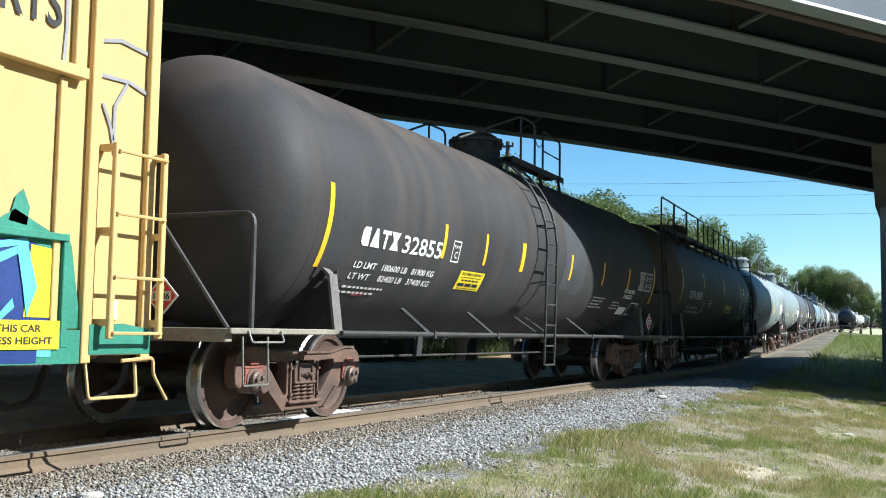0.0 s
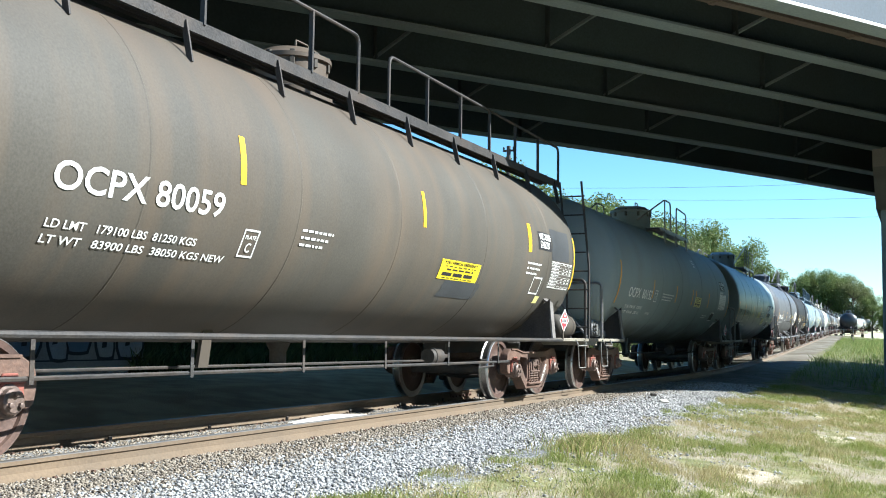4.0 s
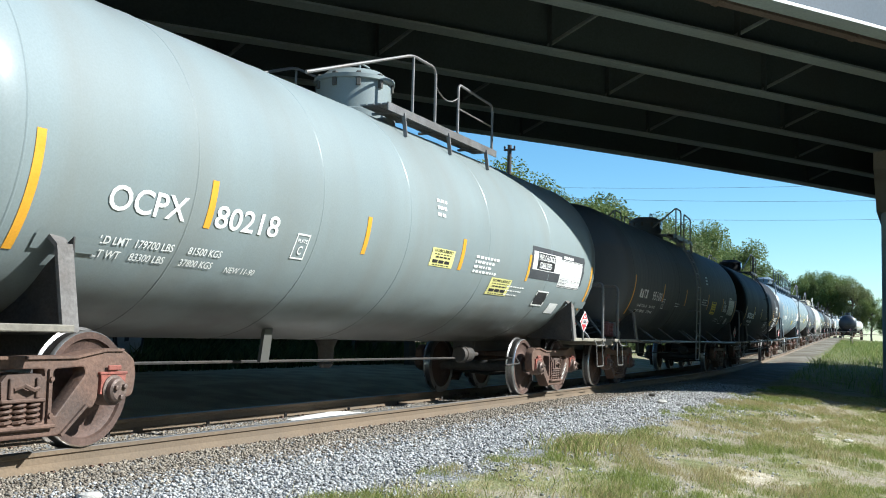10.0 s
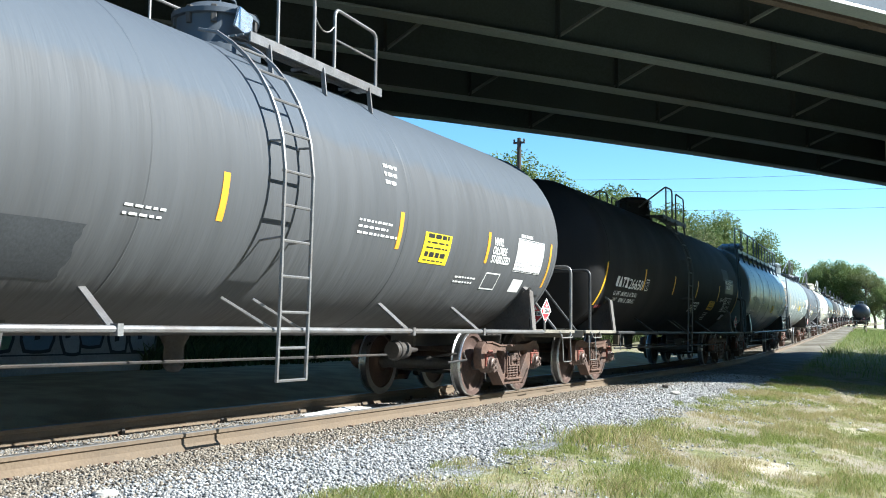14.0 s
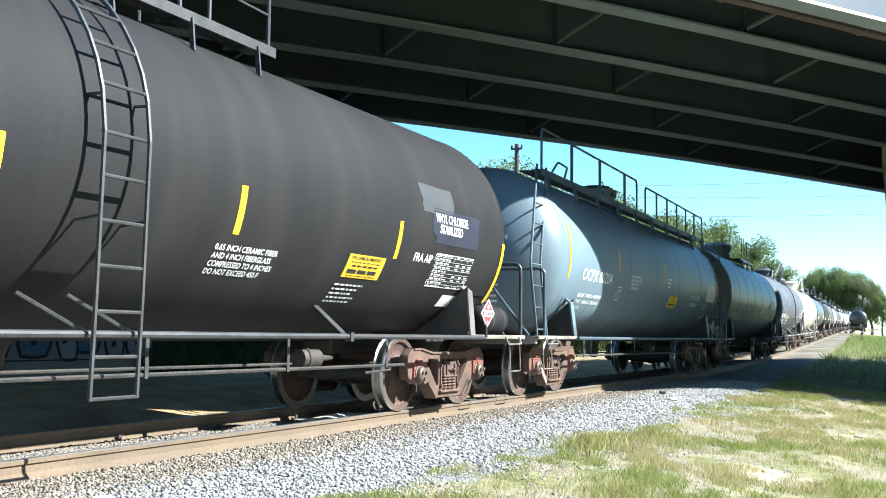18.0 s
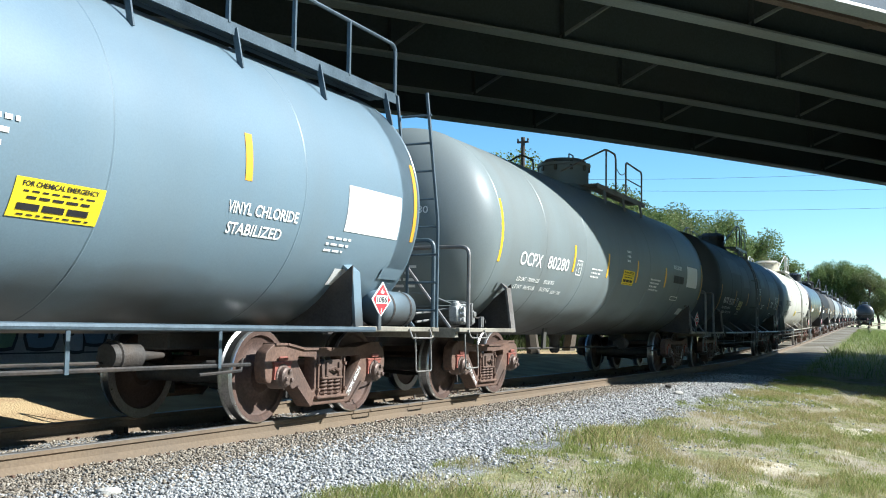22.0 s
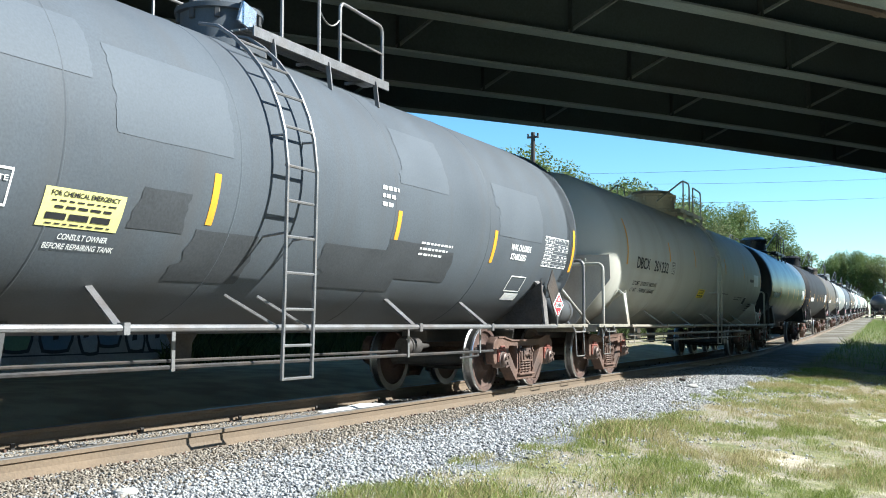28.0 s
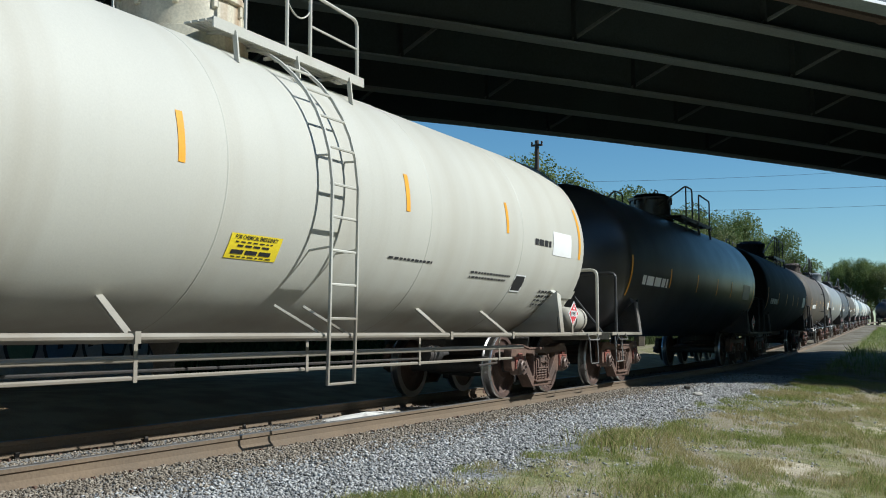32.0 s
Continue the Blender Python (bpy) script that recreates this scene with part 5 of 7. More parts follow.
def build_train():
    W = LETTER_WHITE
    # charcoal car with a side ladder
    car, s = tank_car(8.199, 14.44, P_CHAR, "charcoal black tank car with rusty streaks and side ladder", seams=(0.4, 7.5, 13.4), style="ladder", rail=DARK_RAIL, reservoir=True, ladder=7.1, struts=(3.05, 5.08, 9.55, 11.45), shift=((1.3, 0.14), (3.33, 0.135), (4.7, 0.1), (4.9, 0.07), (5.46, 0.8), (7.72, 0.84), (9.77, 0.74), (11.69, 0.63), (12.5, 0.65), (13.4, 0.83)))
    s.stripes(YELLOW, (3.33, 4.7, 5.46, 7.72, 9.77, 11.69), -18, -1.2, (0.58, -30, 4.5), (13.6, -27, 5))
    s.mark(W, 1.25, 2.14, -18.2, 0.21)
    s.text("32855", 2.23, 3.28, -18.3, 0.2, W)
    s.plate(W, 3.6, 3.84, -19, -8)
    for body, a, u1 in (("LD LMT   180600 LB   81900 KG", -28, 3.27), ("LT WT     82400 LB   37400 KG", -33.4, 3.27)):
        s.text(body, 1.3, u1, a, 0.075, W)
    s.block(1.3, 2.2, -38, 0.04, W, 2.8, 2)
    s.bars(1.6, 1.85, -42, 0.06, RED_SMALL)
    s.emergency(4.05, 4.9, -33, -22.4, SIGN_YELLOW)
    s.blob("overpaint", GREY_PATCH, 7.95, -2, 1.2, 1.2, 3, label="lighter patch of repainted jacket")
    s.blob("overpaint", STAIN, 8.2, -20, 0.6, 0.4, 4)
    s.table(12.5, 13.4, -17, -1, True)
    s.text("VINYL CHLORIDE", 11.55, 12.35, -20.6, 0.075, W, bold=0.03)
    s.text("STABILIZED", 11.63, 12.25, -25, 0.075, W, bold=0.03)
    s.patch("label_sheet", DECAL_WHITE, 11.7, 12.25, -40, -33)
    s.block(9.55, 10.4, -28, 0.04, W, 2.6, 4)
    s.block(11.0, 11.7, -30, 0.035, W, 2.6, 3, 2)
    s.outline(W, 12.4, 12.9, -40, -28)
    # brown-grey car with a walkway along its top
    car, s = tank_car(24.966, 13.247, P_BROWN, "grimy brown-grey tank car with a long top walkway", seams=(-0.15, 2.1, 4.3, 6.5, 8.6, 10.7, 12.5), style="long", rail=DARK_STEEL, reservoir=True, shift=((0.1, 0.66), (1.15, 0.6), (3.31, 0.56), (7.8, 0.3), (9.7, 1.5), (10.9, 1.2), (12.1, 1.02), (12.55, 0.66)))
    s.stripes(YELLOW, (3.31, 7.13, 9.63), -3, 14, (0.1, -22, 12.4), (12.55, -21.5, 13))
    s.head_marks("OCPX 80059", W)
    truck_text(car, s.base, "OCPX 80059")
    truck_text(car, s.base, "OCPX 80059", False)
    s.text("OCPX 80059", 1.15, 3.08, -15.2, 0.2, W)
    s.plate(W, 3.46, 3.7, -28, -17.6)
    s.text("LD LMT   179100 LBS  81250 KGS", 1.19, 2.85, -26.2, 0.065, W)
    s.text("LT WT   83900 LBS  38050 KGS NEW", 1.2, 3.3, -31, 0.065, W)
    s.block(4.4, 5.0, -15, 0.035, W, 2.8, 3)
    s.emergency(7.8, 8.55, -26, -15.8, SIGN_YELLOW)
    s.blob("overpaint", STAIN, 8.3, -31, 0.7, 0.25, 9)
    s.patch("sign_board", INK, 10.05, 10.85, 0, 11, 0.005, "black panel under the white words")
    s.text("VINYL CHLORIDE", 10.1, 10.8, 6.2, 0.1, W, 0.009, 0.02)
    s.text("STABILIZED", 10.15, 10.7, 1.2, 0.1, W, 0.009, 0.02)
    s.blob("overpaint", STAIN, 11.4, 5, 1.0, 0.5, 12)
    s.table(10.9, 12.1, -22.8, -5.2, True)
    s.outline(W, 10.0, 10.5, -28, -17, 0.025)
    s.block(9.6, 10.3, -10, 0.04, W, 3, 3)
    s.patch("label_sheet", PALE_YELLOW, 10.5, 10.75, -34, -29)
    # three pale cars with a short top platform
    car, s = tank_car(40.539, 13.359, P_PALE, "pale blue-grey tank car with orange reflective stripes", seams=(0.17, 2.2, 4.25, 6.4, 8.7, 11.0, 13.0), style="plain", rail=STEEL_RAIL, valve=VALVE_GREY, shift=((0.34, 0.32), (1.22, 0.26), (3.31, 0.24), (3.6, 0.15), (5.84, 0.11), (7.5, 0.32), (9.7, 0.52), (10.5, 0.58), (12.5, 0.49)))
    s.stripes(AMBER, (3.31, 5.84, 7.6, 8.0, 9.7), -18.5, -2.4, (0.34, -26.6, 7.4), (13.03, -25, 8))
    s.head_marks("OCPX 80152", W)
    truck_text(car, s.base, "OCPX 80152")
    truck_text(car, s.base, "OCPX 80152", False)
    s.text("OCPX  80152", 1.22, 3.24, -19.5, 0.2, W)
    s.plate(W, 3.6, 3.85, -21, -10.5)
    s.text("LD LMT 179300 LBS     81350 KGS", 1.29, 2.75, -29.1, 0.065, W)
    s.text("LT WT   83700 LBS     37950 KGS", 1.29, 2.7, -34.1, 0.065, W)
    s.text("NEW 10-90", 3.3, 3.75, -33.5, 0.06, W)
    s.block(4.35, 5.6, -13, 0.035, W, 2.6, 3)
    s.emergency(7.95, 8.71, -19.5, -9, PALE_YELLOW)
    s.block(8.1, 8.4, 29, 0.06, W, 3.4, 3)
    s.block(9.4, 10.0, -28, 0.035, W, 2.6, 2)
    s.patch("black_panel", INK, 10.5, 11.0, -33, -22.6, 0.005)
    s.outline(W, 10.5, 11.0, -33, -22.6, 0.025, 0.008)
    s.patch("sign_board", INK, 11.44, 12.25, 4.4, 14.4, 0.005, "black panel under the white words")
    s.text("VINYL CHLORIDE", 11.47, 12.22, 10, 0.09, W, 0.009, 0.02)
    s.text("STABILIZED", 11.55, 12.1, 5.2, 0.09, W, 0.009, 0.02)
    s.table(11.35, 12.5, -18.5, 0, False)
    s.patch("label_sheet", DECAL_WHITE, 11.62, 12.05, -42, -34.4)
    s.bars(0.95, 1.6, -46, 0.012, W)
    car, s = tank_car(56.224, 13.359, P_PALE2, "grey-green tank car with orange stripes and pale signs", seams=(0.44, 2.26, 4.25, 6.2, 8.4, 10.9, 13.3), style="plain", rail=STEEL_RAIL, valve=VALVE_GREY, shift=((0.5, 0.0), (3.88, -0.06), (5.25, -0.13), (7.73, -0.09), (8.66, 0.15), (9.91, 0.21), (10.68, 0.14), (12.5, 0.19), (13.14, 0.13)))
    s.stripes(AMBER, (2.5, 5.25, 7.73, 9.91), -21, -5, (0.57, -35.8, -1.9), (13.14, -36, -3.8))
    s.text("OCPX", 1.3, 2.2, -19.9, 0.19, W)
    s.head_marks("OCPX 80218", W)
    truck_text(car, s.base, "OCPX 80218")
    truck_text(car, s.base, "OCPX 80218", False)
    s.text("80218", 2.58, 3.54, -20.1, 0.19, W)
    s.plate(W, 3.88, 4.12, -27.2, -17)
    s.text("LD LMT  179700 LBS       81500 KGS", 1.36, 2.85, -30.6, 0.065, W)
    s.text("LT WT    83300 LBS       37800 KGS", 1.36, 2.8, -35.2, 0.065, W)
    s.text("NEW 11-90", 3.0, 3.45, -36, 0.06, W)
    s.block(6.9, 7.2, 10, 0.06, W, 3.4, 3)
    s.block(8.08, 8.74, -13, 0.05, W, 2.6, 4)
    s.emergency(6.85, 7.5, -21, -12, PALE_YELLOW)
    s.emergency(8.66, 9.41, -32, -21.8, PALE_YELLOW)
    s.blob("overpaint", GREY_PATCH, 11.3, -9, 2.6, 0.5, 21, 0.003)
    s.patch("white_panel", DECAL_WHITE, 10.05, 11.4, -13, -2, 0.0045)
    s.patch("sign_board", INK, 10.26, 11.1, -12.6, -2.5, 0.006, "black panel under the white words")
    s.text("VINYL CHLORIDE", 10.29, 11.07, -6.9, 0.09, W, 0.009, 0.02)
    s.text("STABILIZED", 10.38, 10.95, -11.6, 0.09, W, 0.009, 0.02)
    s.table(11.41, 12.5, -21.2, -3.5, False)
    s.patch("black_panel", INK, 10.68, 11.18, -36, -25.4, 0.005)
    s.outline(W, 10.68, 11.18, -36, -25.4, 0.025, 0.008)
    s.patch("label_sheet", DECAL_WHITE, 11.5, 11.9, -41, -33)
    s.block(9.3, 10.0, -26, 0.03, W, 2.6, 3)
    # steel-grey car with a wrinkled jacket
    car, s = tank_car(71.91, 14.44, P_STEEL, "steel-grey tank car with wrinkled jacket and side ladder", seams=(0.42, 5.2, 9.2, 14.4), style="ladder", rail=STEEL_RAIL, valve=VALVE_RED, foil=FOIL, ladder=6.98, struts=(2.8, 4.84, 9.44, 11.42), shift=((0.6, 0.12), (1.2, 0.06), (2.47, -0.02), (3.5, 0.0), (6.13, -0.03), (9.06, 0.19), (10.37, 0.22), (11.58, 0.16), (13.74, 0.1), (14.2, -0.06)))
    s.stripes(AMBER, (3.5, 6.13, 9.06, 11.58), -19.4, -3, (0.6, -34.8, -1.1), (14.2, -30, -2))
    s.mark(W, 1.18, 1.98, -18.6, 0.19)
    s.text("95100", 2.47, 3.36, -18.9, 0.19, W)
    s.plate(W, 3.55, 3.82, -25.6, -16.1)
    s.text("LD LMT 179800 LBS       81550 KGS", 1.3, 3.0, -26.5, 0.06, W)
    s.text("LT WT   83200 LBS       37750 KGS", 1.3, 2.95, -31.5, 0.06, W)
    s.text("READ COND. SHOES", 1.3, 1.95, -40, 0.045, W)
    s.blob("overpaint", STAIN, 4.15, -36, 1.1, 0.5, 31, label="dark patch of fresh paint")
    s.block(5.0, 5.5, -19, 0.03, W, 2.6, 2)
    s.block(8.7, 9.0, 15, 0.06, W, 3.6, 3)
    s.block(8.2, 9.0, -10, 0.035, W, 2.6, 3, 4)
    s.patch("warning_sign", SIGN_YELLOW, 9.66, 10.37, -23.7, -9.2, 0.005, "yellow emergency sign with black writing")
    for k, (a, h) in enumerate(((-11.6, 0.05), (-14, 0.02), (-16.5, 0.02), (-20.5, 0.06), (-22.6, 0.016))):
        s.bars(9.74, 10.3, a, h, INK, k)
    for k, body in enumerate(("VINYL", "CHLORIDE", "STABILIZED")):
        s.text(body, 11.75, 12.1 + 0.16 * k, -9 - 4.7 * k, 0.1, W, bold=0.03)
    s.table(12.64, 13.74, -21.5, -2.6, False)
    s.outline(W, 11.75, 12.25, -34, -24, 0.02)
    s.block(10.8, 11.5, -29, 0.035, W, 2.6, 2)
    s.patch("label_sheet", DECAL_WHITE, 12.8, 13.2, -34, -26)
    s.bars(0.5, 0.72, -43, 0.07, RED_SMALL, 2)
    # matt black car
    car, s = tank_car(88.676, 14.44, P_BLACK, "matt black tank car with yellow stripes and side ladder", seams=(0.4, 14.3), style="ladder", rail=DARK_RAIL, reservoir=True, foil=FOIL, low=1, ladder=6.94, struts=(3.94, 10.28), shift=((3.14, 0.09), (5.9, 0.04), (8.4, 0.13), (10.33, 0.16), (11.33, 0.11), (12.4, 0.02), (14.42, 0.02)))
    s.stripes(YELLOW, (3.14, 5.9, 8.4, 11.33), -21, -4.1, (0.35, -38, -4.7), (14.42, -38.5, -4.4))
    s.mark(W, 1.08, 1.98, -21, 0.2)
    s.text("26650", 2.02, 3.06, -21.4, 0.2, W)
    s.plate(W, 3.28, 3.54, -21.3, -11.8)
    s.text("LD LMT  180100 LB  81700 KG", 1.19, 2.86, -27.8, 0.085, W)
    s.text("LT WT     82900 LB  37600 KG", 1.19, 2.87, -33.3, 0.085, W)
    for k, body in enumerate(("0.65 INCH CERAMIC FIBER", "AND 4 INCH FIBERGLASS", "COMPRESSED TO 4 INCHES", "DO NOT EXCEED 450 F")):
        s.text(body, 8.2, 9.1 - 0.06 * (k == 1) - 0.14 * (k == 3), -27 - 3.1 * k, 0.055, W)
    s.emergency(10.33, 11.14, -32, -21.5, material("deep_yellow_sign", (0.82, 0.5, 0.03), 0.45, 0, 0.06, 6, 60, 0.02))
    s.block(10.3, 10.9, -36, 0.03, W, 2.2, 5)
    s.blob("overpaint", GREY_PATCH, 12.35, 9.5, 0.9, 0.34, 41)
    s.blob("overpaint", BLUE_BLACK, 12.95, -2.5, 1.25, 0.42, 42)
    s.text("VINYL CHLORIDE", 12.26, 13.2, -0.6, 0.1, W, bold=0.03)
    s.text("STABILIZED", 12.4, 13.05, -5.6, 0.1, W, bold=0.03)
    s.text("FRA AIP", 11.81, 12.33, -20.6, 0.1, W)
    s.table(12.4, 13.52, -32.6, -14.8, True)
    s.patch("label_sheet", DECAL_WHITE, 13.06, 13.5, -43.3, -36.1)
    s.bars(0.5, 0.85, -40, 0.07, RED_SMALL, 4)
    s.text("2 INCH TREAD COND. SHOES", -0.1, 0.85, -66.5, 0.05, W)
    # light blue car with a walkway along its top
    car, s = tank_car(105.443, 13.247, P_BLUE, "glossy light blue tank car with a long top walkway", seams=(0.4, 2.3, 4.4, 6.6, 8.8, 11.0, 13.2), style="long", rail=BLUE_RAIL, reservoir=True, shift=((0.54, 0.06), (1.35, -0.01), (3.22, -0.1), (3.55, 0.0), (7.28, -0.06), (8.0, -0.07), (8.8, -0.07), (10.3, 0.03), (11.6, 0.4), (12.6, 0.51), (13.1, 0.34)))
    s.stripes(AMBER, (3.55, 7.28, 10.3), -5, 11.2, (0.54, -16.4, 19.5), (13.1, -16, 19))
    s.head_marks("OCPX 80204", W)
    truck_text(car, s.base, "OCPX 80204")
    truck_text(car, s.base, "OCPX 80204", False)
    s.text("OCPX 80204", 1.35, 3.22, -15.7, 0.2, W)
    s.plate(W, 3.64, 3.9, -27, -16.3)
    s.text("LD LMT 179000 LB  81200 KG", 1.42, 2.85, -27.6, 0.065, W)
    s.text("LT WT   84000 LB  38100 KG", 1.4, 2.85, -32.5, 0.065, W)
    s.text("NEW 11-90", 1.38, 1.85, -37, 0.06, W)
    for k, body in enumerate(("0.65\" CERAMIC FIBER AND", "4\" FIBERGLASS INSULATION", "COMPRESSED TO 2 1/2\"", "DO NOT EXCEED 400°F")):
        s.text(body, 4.42, 5.2 + 0.1 * (k == 1) - 0.12 * (k > 1), -7.5 - 3.0 * k, 0.05, W)
    s.block(7.6, 7.95, -3, 0.05, W, 3.4, 3)
    s.emergency(8.0, 8.8, -27.4, -16.5, SIGN_YELLOW)
    s.text("VINYL CHLORIDE", 10.1, 10.95, -16.4, 0.1, W, bold=0.02)
    s.text("STABILIZED", 10.15, 10.8, -23.5, 0.1, W, bold=0.02)
    s.patch("label_sheet", DECAL_WHITE, 11.6, 12.6, -16.2, 2.2, 0.005, "blank white table sheet")
    s.block(11.4, 11.8, -20, 0.035, W, 2.6, 3)
    s.patch("label_sheet", DECAL_WHITE, 11.7, 12.1, -40, -32)
    # grey car
    car, s = tank_car(121.016, 13.359, P_GREY, "mid grey tank car with orange stripes and short platform", seams=(0.34, 2.2, 4.2, 6.2, 8.5, 10.9, 13.3), style="plain", rail=STEEL_RAIL, valve=material("pale_cast_valve", (0.5, 0.5, 0.48), 0.5, 0.2, 0.3, 6, 40, 0.2), shift=((0.38, 0.08), (1.18, 0.05), (3.34, 0.0), (5.55, -0.08), (6.55, -0.07), (7.4, -0.14), (8.6, -0.09), (9.8, -0.06), (10.3, 0.2), (11.5, 0.3), (12.5, 0.4), (13.2, 0.24)))
    s.stripes(YELLOW, (3.59, 5.55, 7.58, 9.8), -16.6, 0.3, (0.38, -18, 16.3), (13.2, -23, 11.4))
    s.text("OCPX", 1.18, 2.1, -17.4, 0.19, W)
    s.head_marks("OCPX 80280", W)
    truck_text(car, s.base, "OCPX 80280")
    truck_text(car, s.base, "OCPX 80280", False)
    s.text("80280", 2.35, 3.34, -17, 0.19, W)
    s.plate(W, 3.76, 4.03, -18.5, -8.5)
    s.text("LD LMT 178900 LBS       81150 KG", 1.3, 2.9, -27, 0.065, W)
    s.text("LT WT   84100 LBS       38150 KG", 1.3, 2.85, -32, 0.065, W)
    s.text("NEW 12-90", 2.95, 3.4, -33, 0.06, W)
    s.block(4.6, 5.2, -13, 0.04, W, 2.6, 3)
    s.block(6.75, 7.05, 4.5, 0.06, W, 3.4, 3)
    s.emergency(6.55, 7.4, -19.6, -8.6, SIGN_YELLOW)
    s.block(8.6, 9.4, -12.5, 0.05, W, 2.8, 4)
    s.patch("sign_board", INK, 10.3, 11.2, -11, -4.5, 0.005)
    s.text("VINYL CHLORIDE", 10.25, 10.95, 1.0, 0.085, W, bold=0.02)
    s.patch("label_sheet", DECAL_WHITE, 11.5, 12.5, -12.7, 6.3, 0.005, "blank white table sheet")
    s.patch("label_sheet", DECAL_WHITE, 11.6, 12.0, -41, -34)
    s.outline(W, 10.4, 11.0, -27, -23, 0.02)
    # slate-grey car with dark patches
    car, s = tank_car(136.701, 14.44, P_SLATE, "patched slate-grey tank car with side ladder and dark stains", seams=(0.3, 2.3, 4.2, 6.2, 8.9, 11.4, 14.4), style="ladder", rail=STEEL_RAIL, reservoir=True, board=True, foil=FOIL, low=1, ladder=6.95, struts=(2.8, 4.88, 9.37, 11.33), shift=((3.5, 0.18), (4.9, 0.09), (5.9, 0.05), (9.0, 0.02), (11.6, 0.02), (12.1, 0.07), (13.2, 0.18), (14.3, 0.34)))
    s.stripes(AMBER, (3.2, 5.9, 9.0, 11.6), -22.5, -5.6, (0.45, -36, -2), (14.3, -22, 3.9))
    s.mark(W, 1.15, 2.0, -22, 0.18)
    s.text("95335", 2.16, 3.08, -22.8, 0.18, W)
    s.plate(W, 3.5, 3.8, -24.6, -14.3)
    s.text("LD LMT  180300 LB  81800 KG", 1.2, 2.75, -28.5, 0.075, W)
    s.text("LT WT    82700 LB  37500 KG  NEW 10-94", 1.2, 3.3, -34, 0.075, W)
    s.emergency(4.1, 4.9, -28.5, -17.5, PALE_YELLOW)
    s.text("CONSULT OWNER", 4.35, 4.85, -32, 0.045, W)
    s.text("BEFORE REPAIRING TANK", 4.25, 4.95, -35, 0.045, W)
    for k, (u, a, w, h) in enumerate(((5.3, -20, 0.62, 0.33), (6.15, -34, 0.95, 0.5), (8.6, -33, 1.5, 0.5), (9.9, -28, 1.2, 0.4), (9.3, -24, 0.8, 0.3))):
        s.blob("overpaint", STAIN, u, a, w, h, 50 + k, 0.003 + 0.0006 * k, "dark patch of paint")
    for k, (u, a, w, h) in enumerate(((3.4, 24, 2.2, 0.5), (5.4, 14, 1.4, 0.7), (9.6, 20, 1.2, 0.7), (12.4, 6, 1.4, 0.7))):
        s.blob("overpaint", LIGHT_SLATE, u, a, w, h, 70 + k, 0.003, "lighter patch of jacket")
    s.block(8.6, 8.95, 2, 0.06, W, 3.4, 3)
    s.block(9.6, 10.4, -18, 0.035, W, 2.6, 3)
    s.text("VINYL CHLORIDE", 12.1, 12.75, -14, 0.08, W, bold=0.03)
    s.text("STABILIZED", 12.15, 12.65, -19, 0.08, W, bold=0.03)
    s.table(13.2, 14.1, -21, -2.5, True)
    s.outline(W, 12.4, 12.9, -38, -28, 0.02)
    s.patch("label_sheet", DECAL_WHITE, 12.5, 12.95, -44, -39)
    # cream car, the longest
    car, s = tank_car(153.468, 16.004, P_CREAM, "cream white tank car with side ladder and pipes", seams=(3.1, 6.9, 10.4, 13.2), style="ladder", rail=P_CREAM, reservoir=True, low=2, ladder=8.69, dome_shift=-0.35, dome_r=0.6, number="1987", struts=(3.52, 6.03, 11.11, 12.94), web=P_CREAM, dome=material("rust_stained_cream", (0.6, 0.55, 0.42), 0.5, 0, 0.2, 3, 40, 0.05, (0.3, 0.17, 0.08), 0.7, 0.8), shift=((0.52, 0.33), (3.94, 0.32), (6.28, 0.25), (7.1, 0.18), (7.83, 0.17), (9.83, 0.35), (12.6, 0.33), (14.5, 0.13), (15.4, 0.4)))
    s.stripes(AMBER, (3.75, 6.28, 9.83, 12.6), -2, 14.2, (0.52, -10.5, 23.3), (15.4, -9, 23))
    s.head_text("DBCX 201232", 0.2, -0.72, 2.86, 0.12, INK)
    s.head_bars(0.0, -0.55, 2.72, 0.04, INK, 5)
    s.head_bars(-0.1, -0.4, 2.62, 0.04, INK, 6)
    s.text("DBCX", 1.2, 2.14, -11.6, 0.21, INK)
    s.text("201232", 2.47, 3.62, -11.8, 0.21, INK)
    s.plate(INK, 3.94, 4.2, -11.8, -2)
    s.text("LD LMT   211800 LB  96050 KG", 1.23, 2.96, -24.6, 0.08, INK)
    s.text("LT WT     74200 LB  33650 KG", 1.23, 2.94, -30.2, 0.08, INK)
    s.emergency(7.1, 7.83, -30, -21, SIGN_YELLOW)
    s.block(9.6, 10.6, -23, 0.04, INK, 2.6, 1)
    s.block(11.7, 13.0, -25, 0.04, INK, 2.6, 2)
    s.bars(13.7, 14.4, -5, 0.09, INK, 3)
    s.patch("label_sheet", DECAL_WHITE, 14.5, 15.1, -9, 4.7, 0.005)
    s.patch("black_panel", INK, 13.2, 13.6, -33, -22.8, 0.005)
    s.outline(DECAL_WHITE, 13.2, 13.6, -33, -22.8, 0.02, 0.008)
    s.block(14.4, 14.9, -32, 0.05, INK, 3, 4)
    # shield plate on the leading end: a flat middle and two wings swept back, cut away below
    shield = material("rust_streaked_shield", (0.36, 0.34, 0.3), 0.6, 0, 0.1, 1.5, 40, 0.05, (0.24, 0.11, 0.05), 0.75, 0.9)
    x = -16.004 / 2 - 0.5
    bm = bmesh.new()
    sheet = [(x, -0.5, 2.17), (x, 0.5, 2.17), (x, 0.5, 0.96), (x, -0.5, 0.96)]
    slab(bm, sheet, (0.02, 0, 0))
